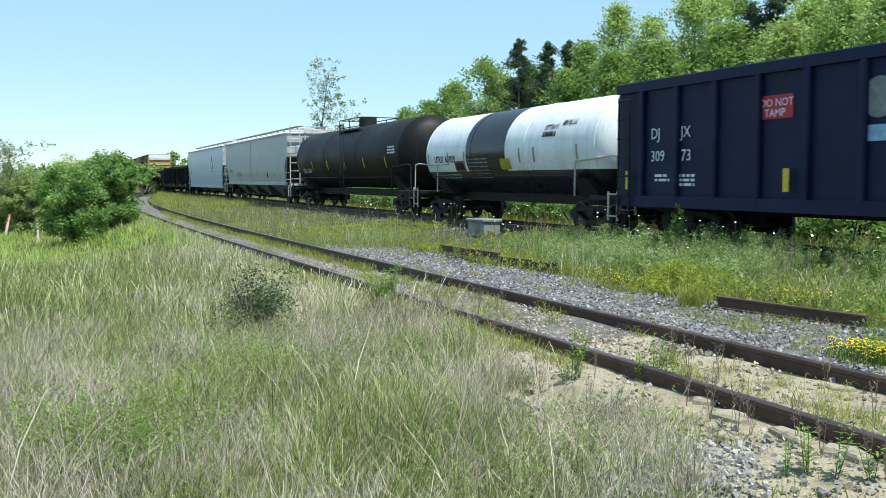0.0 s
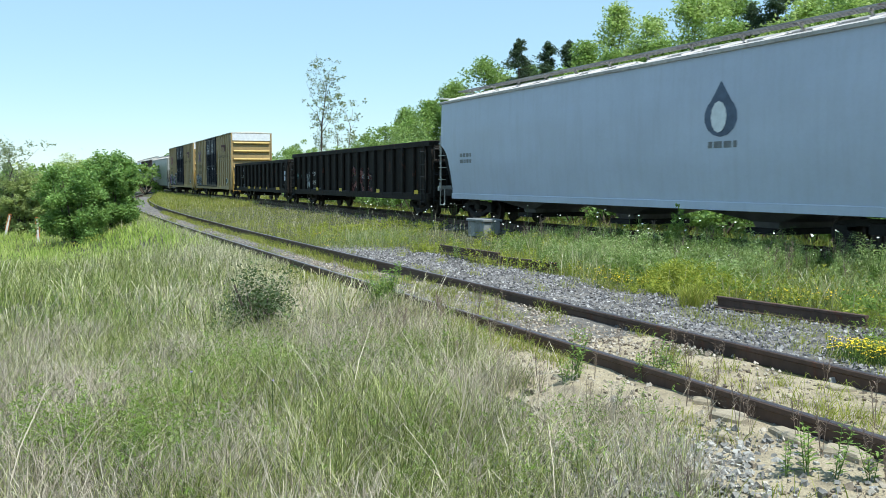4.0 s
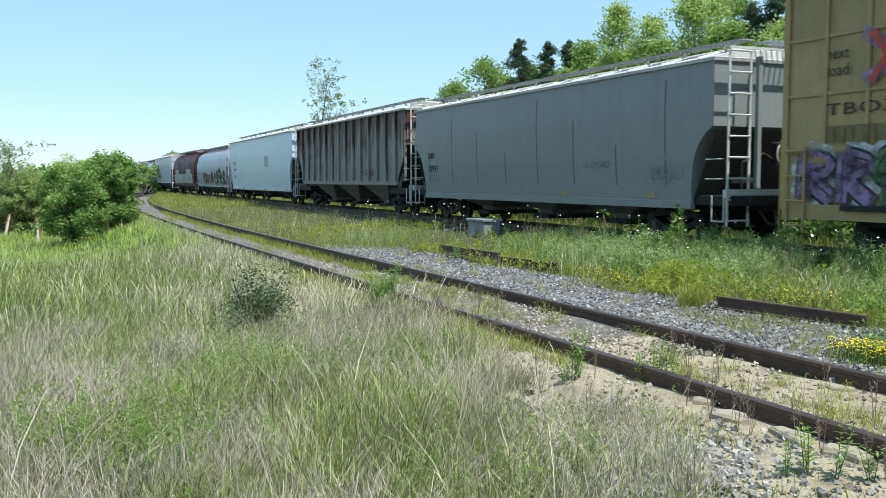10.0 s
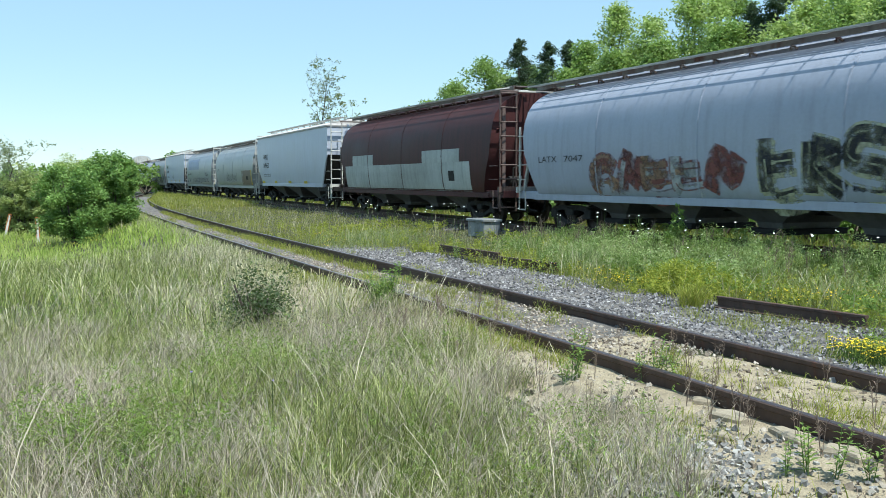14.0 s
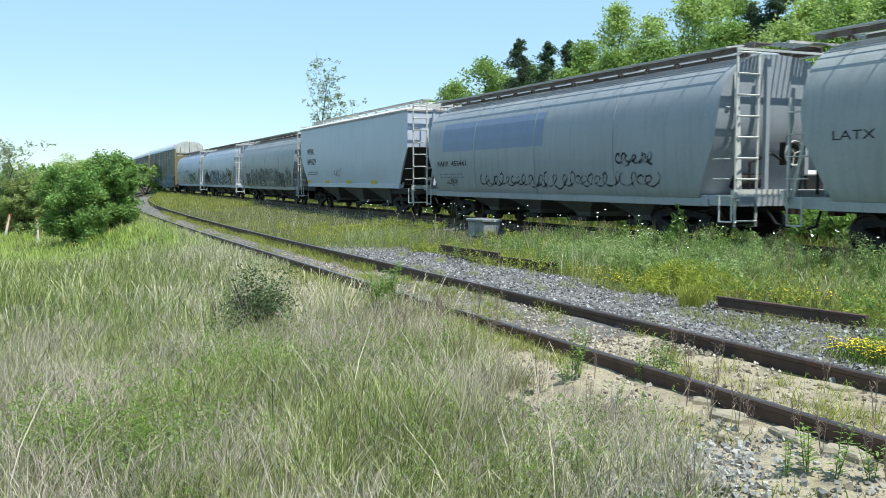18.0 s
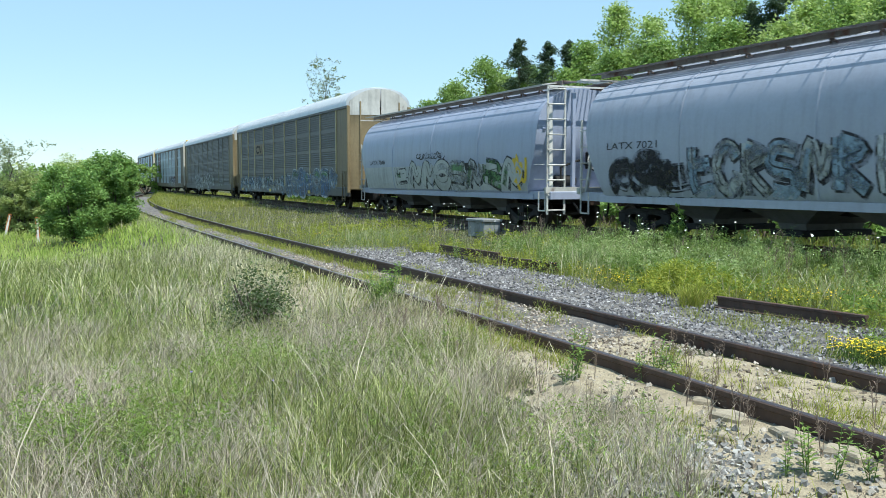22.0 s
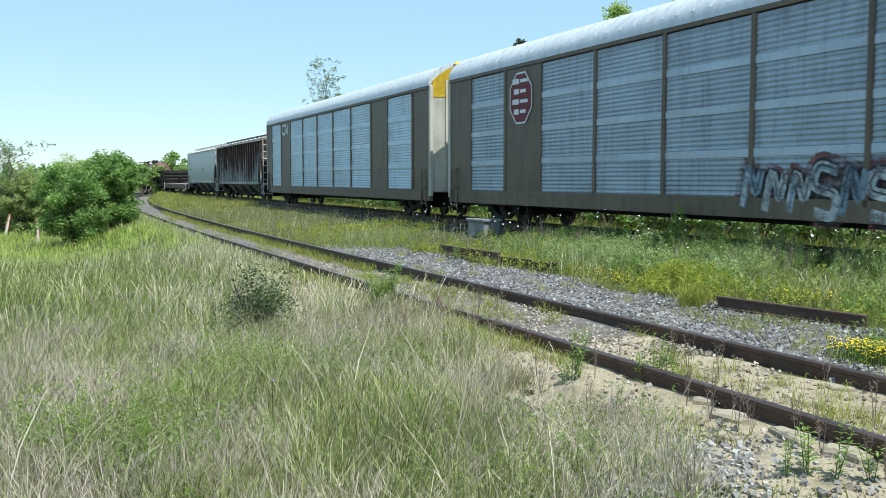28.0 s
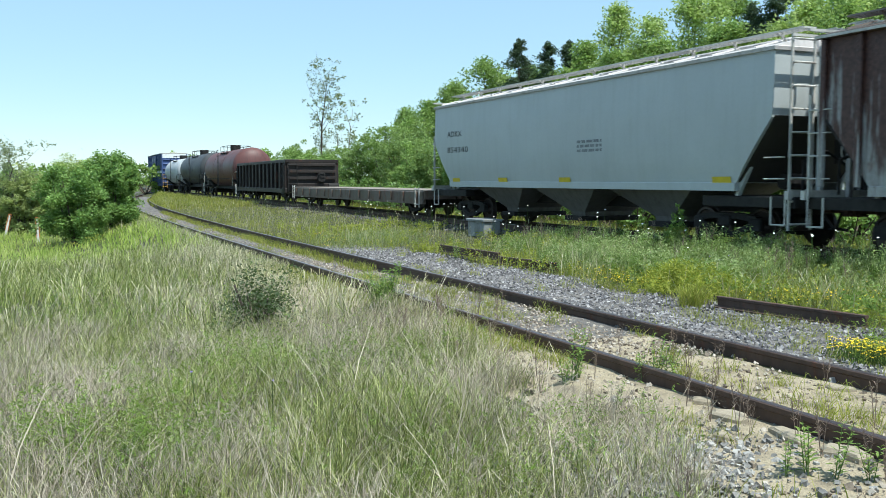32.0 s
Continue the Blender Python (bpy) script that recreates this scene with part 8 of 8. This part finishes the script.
def bush(x, y, top, rx, mat, seed, clumps=60, per=80, size=0.14, label="dense green leafy bush", name="bush", base=0.05, droop=0.1, uneven=0.0, boxy=1.0):
    """A shrub of many stems, leafy to the ground."""
    z = float(ground_z(x, y)[0])
    h = top - z
    t = new(name)
    t.matrix_basis = pose(x, y, z)
    tagged(t, label, "bush")
    q = np.random.default_rng(seed)
    for k in range(7):
        a = k * 0.9
        part("stem", Geo().rod((0, 0, -0.1), (math.cos(a) * rx * 0.6, math.sin(a) * rx * 0.6, h * q.uniform(0.5, 0.85)), 0.02 * h + 0.004, 5, 0.012), BARK, t)
    u = q.normal(size=(clumps, 3))
    u /= np.linalg.norm(u, axis=1)[:, None]
    u = np.sign(u) * abs(u) ** boxy
    rr = q.random((clumps, 1)) ** 0.35
    c = u * rr * np.array([rx, rx, h * 0.5]) * q.uniform(0.8, 1.08, (clumps, 1))
    c *= 1 + uneven * np.sin(3 * np.arctan2(u[:, 1:2], u[:, :1]) + seed) + uneven * np.sin(5 * u[:, 2:3] + seed)
    c[:, 2] = np.clip(c[:, 2] + h * 0.5, h * base, h)
    link("foliage", leaves_mesh("foliage", c, q.uniform(0.25, 0.5, clumps) * (0.5 + 0.25 * rx), per, size, mat, droop, small=True), t)
    return t


def conifer(x, y, top, spread, seed):
    z = float(ground_z(x, y)[0])
    h = top - z
    t = new("conifer_tree")
    t.matrix_basis = pose(x, y, z)
    tagged(t, "dark ragged conifer beyond the line", "conifer")
    g = Geo()
    g.rod((0, 0, -0.1), (0, 0, h), 0.16, 7, 0.02)
    q = np.random.default_rng(seed)
    cs, ss = [], []
    for k in range(110):
        f = 0.15 + 0.84 * (k + q.random()) / 110
        a = q.uniform(0, 6.28)
        L = (spread * (1.03 - f) ** 0.85 + 0.1) * q.choice([0.45, 0.7, 0.9, 1.2], p=[0.25, 0.3, 0.3, 0.15])
        g.rod((0, 0, h * f), (math.cos(a) * L, math.sin(a) * L, h * f + 0.1 * L), 0.025, 4, 0.006)
        for m in (0.35, 0.65, 0.95):
            cs.append((math.cos(a) * L * m, math.sin(a) * L * m, h * f + 0.1 * L * m - 0.05))
            ss.append(0.16 + 0.13 * L * m)
    cs.append((0, 0, h))
    ss.append(0.15)
    part("trunk", g, BARK, t)
    link("crown", leaves_mesh("crown", np.array(cs), np.array(ss) * 1.5, 60, 0.15, NEEDLE, 0.3, 0.22, True), t)
    return t


SHRUBS = [(0.3, 57.1, 4.0), (1.8, 53.4, 4.4), (3.4, 50.8, 4.9), (5.0, 47.2, 5.2), (6.4, 45.1, 4.7), (7.6, 42.3, 5.0), (8.8, 39.6, 5.3), (9.8, 37.3, 5.5), (10.8, 35.0, 5.5), (11.5, 33.2, 5.5), (12.3, 31.3, 5.5), (13.1, 29.5, 5.4), (13.9, 27.7, 5.3), (-4.0, 72.6, 6.2), (-2.3, 65.7, 5.4), (-6.1, 74.9, 5.0), (-0.9, 59.8, 3.9)]
for k, (x, y, top) in enumerate(SHRUBS):
    bush(x, y, top, 2.4 + 0.3 * (k % 3), (LEAF_OLIVE, LEAF_MID, LEAF_OLIVE)[k % 3], 200 + k, 150, 100, 0.15, "tall olive-green shrub beyond the main line", "shrub", droop=-0.5, uneven=0.08)
for k, (x, y, top) in enumerate([(-12.5, 92.9, 4.6), (-17.7, 115.7, 6.4), (-20.9, 118.2, 5.0), (-15, 104, 5.2), (-9.5, 84, 4.6), (-24, 127, 4.4)]):
    bush(x, y, top, 2.8, LEAF_MID, 240 + k, 90, 70, 0.2, "green shrub far along the line", "shrub")
TREES = [(3.2, 72.0, 10.3, 2.7, 1), (-1.1, 77.0, 7.6, 2.2, 1), (1.0, 75.0, 9.0, 2.2, 1), (4.6, 74.0, 9.6, 2.2, 0), (6.6, 70.0, 9.4, 2.0, 1), (9.7, 64.0, 10.4, 1.6, 1), (11.0, 60.0, 12.2, 1.5, 0), (12.6, 58.0, 11.1, 1.8, 0), (14.3, 55.0, 12.2, 1.8, 0), (15.4, 53.0, 11.3, 1.7, 0), (17.0, 56.0, 12.7, 2.0, 1), (18.6, 48.0, 10.5, 1.9, 0), (19.6, 45.5, 10.8, 2.2, 1), (20.2, 43.0, 11.0, 2.3, 0), (8.2, 63.0, 8.6, 1.9, 1), (10.3, 57.0, 8.8, 1.8, 1), (12.2, 53.0, 8.9, 1.9, 1), (14.6, 49.0, 9.2, 2.0, 1), (16.3, 45.0, 8.8, 2.2, 0), (17.6, 41.0, 8.8, 2.3, 1), (18.0, 37.5, 8.8, 2.4, 0), (18.3, 34.5, 8.6, 2.3, 1), (-3, 84, 7.6, 2.6, 1), (22, 50, 12, 3.0, 1)]
for k, (x, y, top, sp, kind) in enumerate(TREES):
    tree(x, y, top, sp, (LEAF_BRIGHT, LEAF_MID)[kind], 300 + k, 230, 58, 0.19, 0.12, ("bright green broadleaf tree beyond the line", "mid-green broadleaf tree beyond the line")[kind], loose=0.8, puffs=True)
for k, (x, y, top) in enumerate([(5.45, 68.0, 11.4), (7.3, 66.0, 10.9), (8.8, 66.0, 11.0), (17.6, 50.0, 11.8), (6.4, 72.0, 10.2), (16.6, 51.0, 10.8)]):
    conifer(x, y, top, (4.2, 3.4, 3.6, 4.4, 3.2, 3.6)[k], 400 + k)
tree(-12.4, 97.8, 13.5, 2.0, POPLAR, 501, 120, 20, 0.2, 0.4, "tall sparse poplar with pale leaves", 1.6, 0.5, r=0.16)
tree(-9.1, 90.0, 9.3, 1.6, POPLAR, 502, 40, 20, 0.22, 0.35, "small sparse poplar with thin twigs", 1.3, 0.5, r=0.1)
tree(-10.6, 93.0, 8.4, 1.2, POPLAR, 503, 26, 14, 0.2, 0.35, "small sparse poplar with thin twigs", 1.5, 0.5, r=0.08)
for k, (x, y, top) in enumerate([(-27.6, 170.8, 7.1), (-32.4, 169.3, 6.6), (-20, 165, 6.0), (-36, 176, 6.0), (-43, 150, 5.4), (-40, 152, 5.0)]):
    tree(x, y, top, 3.0, LEAF_MID, 520 + k, 60, 45, 0.4, 0.15, "distant green tree behind the train", loose=1.0, puffs=True)

# leafy weeds in patches on the verge of the main line
for name, mat, n, lo, hi, dmin, dmax, top, label in (
        ("low_weeds", GREY_WEED, 620, -9.5, -2.5, 1.75, 4.6, 0.52, "grey-green leafy weeds beside the main line"),
        ("low_weeds", WEED, 620, -13.0, 1.0, 1.7, 5.2, 0.44, "fresh green leafy weeds beside the main line"),
        ("low_weeds", YELLOW_LEAF, 900, -13.0, 14.0, 2.1, 6.8, 0.24, "yellow-green low weeds between the two tracks")):
    px, py, _ = on_track(MAIN, rg.uniform(lo, hi, n), dmin + (dmax - dmin) * rg.random(n) ** 1.2)
    ds, at = beside(SIDE, px, py, -34, 106)
    px, py = keep(px, py, (clump(px, py, 0.9, n) > 0.42) & (-ds > 0.95 + 2.7 * (1 - ease(13.5, 16.5, at))))
    hgt = rg.uniform(0.4, 1.0, len(px)) * top
    pts = np.concatenate([np.stack([px + rg.normal(0, 0.05, len(px)), py + rg.normal(0, 0.05, len(px)), ground_z(px, py) + 0.04 + hgt * k / 5], 1) for k in range(6)])
    tagged(link(name, leaves_mesh(name, pts, np.full(len(pts), 0.085), 7, 0.075, mat, -0.5, 0.15)), label, "weeds", kind="stuff")

for mat, cx, cy, rx, ry, n, top, size, label in (
        (YELLOW_LEAF, 4.1, 15.7, 0.4, 0.5, 200, 0.55, 0.07, "yellow-green bushy weed on the verge"),
        (WEED, 4.3, 16.6, 0.5, 0.6, 160, 0.5, 0.08, "fresh green bushy weeds on the verge"),
        (GREY_WEED, 5.7, 17.4, 0.8, 0.8, 320, 0.58, 0.06, "grey-green flowering weeds by the main line"),
        (GREY_WEED, 7.2, 15.6, 0.6, 0.8, 200, 0.5, 0.06, "grey-green weeds by the main line"),
        (WEED, 5.15, 20.6, 0.1, 0.1, 16, 1.3, 0.12, "tall green spire of a weed by the main line")):
    px, py = cx + rg.normal(0, rx, n), cy + rg.normal(0, ry, n)
    dm, _ = beside(MAIN, px, py, -60, 60)
    px, py = keep(px, py, dm > 1.6)
    hgt = rg.uniform(0.35, 1.0, len(px)) * top * np.exp(-0.5 * (((px - cx) / rx) ** 2 + ((py - cy) / ry) ** 2) * 0.4)
    pts = np.concatenate([np.stack([px + rg.normal(0, 0.04, len(px)), py + rg.normal(0, 0.04, len(px)), ground_z(px, py) + 0.03 + hgt * k / 7], 1) for k in range(8)])
    tagged(link("low_weeds", leaves_mesh("low_weeds", pts, np.full(len(pts), 0.075), 7, size, mat, -0.6, 0.13)), label, "weeds", kind="stuff")

forbs = link("low_weeds", leaves_mesh("low_weeds", FORB_LATER, np.full(len(FORB_LATER), 0.045), 9, 0.036, FORB, -0.5, 0.1))
tagged(forbs, "leafy green shoots mixed through the meadow grass", "weeds", kind="stuff")

# the bush by the siding and the hedge behind it
for k, (x, y, top, rx, m) in enumerate([(-15.2, 38.8, 1.9, 1.4, LEAF_DARK), (-14.25, 40.4, 2.5, 1.0, LEAF_DARK), (-15.6, 44.5, 2.6, 1.0, LEAF_MID), (-17.4, 45.5, 2.2, 1.5, LEAF_MID), (-19.0, 49.0, 2.5, 1.6, LEAF_BRIGHT), (-20.6, 54.5, 2.8, 2.0, LEAF_HEDGE)]):
    bush(x, y, top, rx, m, 600 + k, 170, 130, 0.11, "dense dark green bush beside the siding", "bush", uneven=0.06, boxy=0.7)
for k in range(12):
    x, y = -24 - 2.6 * k + rnd.uniform(-0.6, 0.6), 62 + 1.6 * k + rnd.uniform(-2, 2)
    bush(x, y, 2.1 + rnd.uniform(-0.2, 0.5), 2.6, (LEAF_HEDGE, LEAF_BRIGHT)[k % 2], 620 + k, 45, 50, 0.24, "green hedge shrub behind the bank", "shrub")
for k, (x, y, top, rx) in enumerate([(-22.6, 50.5, 2.1, 1.4), (-24.6, 52.0, 2.0, 1.6), (-21.3, 50.0, 2.0, 1.1), (-26.5, 54.0, 2.2, 1.6)]):
    bush(x, y, top, rx, LEAF_HEDGE, 680 + k, 110, 90, 0.13, "pale olive shrub behind the bank", "shrub")
for k in range(6):
    x, y = -21.5 - 1.5 * k, 52 + 1.2 * k
    bush(x, y, 1.2 + rnd.uniform(-0.2, 0.4), 1.9, LEAF_HEDGE, 640 + k, 50, 60, 0.16, "low olive shrub behind the bank", "shrub")
for k in range(14):
    x, y = -38 - 7 * k, 120 + 4 * k
    bush(x, y, 3.6 + rnd.uniform(-0.4, 0.9), 5.0, LEAF_MID, 660 + k, 40, 36, 0.5, "distant green hedge shrub on the plain", "shrub")
tree(-23.3, 50.5, 3.5, 1.5, POPLAR, 701, 60, 34, 0.14, 0.3, "small open-crowned tree behind the bank", 0.8, 0.5)
tree(-29.5, 75.0, 3.6, 1.0, POPLAR, 702, 10, 3, 0.1, 0.3, "bare twiggy sapling in the hedge", 1.4, 0.4, r=0.05)
SMALL_BUSH = bush(-2.2, 11.0, 0.34, 0.44, LEAF_SCRUB, 801, 46, 70, 0.04, "small dark leafy bush in the grass", "bush", uneven=0.42)

# dark undergrowth along the far side of the main line
for k in range(34):
    x, y, _ = on_track(MAIN, -9 + 2.1 * k + rnd.uniform(-0.5, 0.5), -5.2 + rnd.uniform(-0.6, 0.6))
    bush(float(x), float(y), 1.2 + rnd.uniform(-0.3, 0.4), 1.35, LEAF_DARK, 840 + k, 26, 40, 0.17, "low dark green shrub under the tree line", "shrub")

# the loose stones lying nearest, one by one
STONES = []
for k in range(6):
    v = BLOCK_V * (1 + rg.normal(0, 0.22, (8, 3))) * np.array([1.2, 0.9, 0.7])
    STONES.append(big_mesh("stone", v, LOOSE_STONE, quads=BLOCK_F))
x, y = strip_points(SIDE, -8, -2, -3.4, -1.0, 280)
z = ground_z(x, y)
for k in range(280):
    m = pose(x[k], y[k], z[k] + 0.035, rnd.uniform(-30, 30), rnd.uniform(-30, 30), rnd.uniform(0, 360))
    link("stone", STONES[k % 6], BALLAST_BED, m=m @ Matrix.Scale(rnd.uniform(0.035, 0.06), 4))

# bare twigs of the small bush
tw = Geo()
for k in range(26):
    a, e = rnd.uniform(0, 6.28), rnd.uniform(0.25, 1.0)
    p = Vector((math.cos(a) * 0.3 * e, math.sin(a) * 0.3 * e, 0.35 * rnd.random() + 0.2))
    tw.rod((math.cos(a) * 0.08, math.sin(a) * 0.08, -0.02), p, 0.006, 4, 0.004)
    tw.rod(p, p + Vector((rnd.uniform(-0.25, 0.25), rnd.uniform(-0.25, 0.25), rnd.uniform(0.05, 0.3))), 0.004, 4, 0.002)
part("twig", tw, DRY_TWIG, SMALL_BUSH, "pale bare twigs")["kind"] = "stuff"


# ---------- movement ----------
def car_pose(s, L):
    """A car's pose with its middle at length s along the main line; its nose points down the line."""
    h = L / 2 * 0.72
    ax, ay, _ = on_track(MAIN, s - h)
    bx, by, _ = on_track(MAIN, s + h)
    return pose(float((ax + bx) / 2), float((ay + by) / 2), RAIL_Z, 0, 0, math.degrees(math.atan2(ay - by, ax - bx)))


def motions():
    times = [float(t) for t in range(33)]
    for car, mid, length in TRAIN:
        walk(car, [(t, car_pose(mid - SPEED * t, length)) for t in times])
    window = {car: (max(0.0, (mid - 125) / SPEED), min(32.0, (mid + 22) / SPEED)) for car, mid, length in TRAIN}
    for wheel, car in WHEELSETS:
        a, b = window[car]
        base = wheel.matrix_basis.copy()
        step = 1.0 / FPS
        turn = step * SPEED / WHEEL_R
        n = int((b - a) / step)
        rows = [(0.0, base)] if a > 0.01 else []
        rows += [(a + k * step, base @ Matrix.Rotation(turn * k, 4, "Y")) for k in range(n + 1)]
        walk(wheel, rows + ([(32.0, rows[-1][1])] if a + n * step < 31.9 else []))


motions()
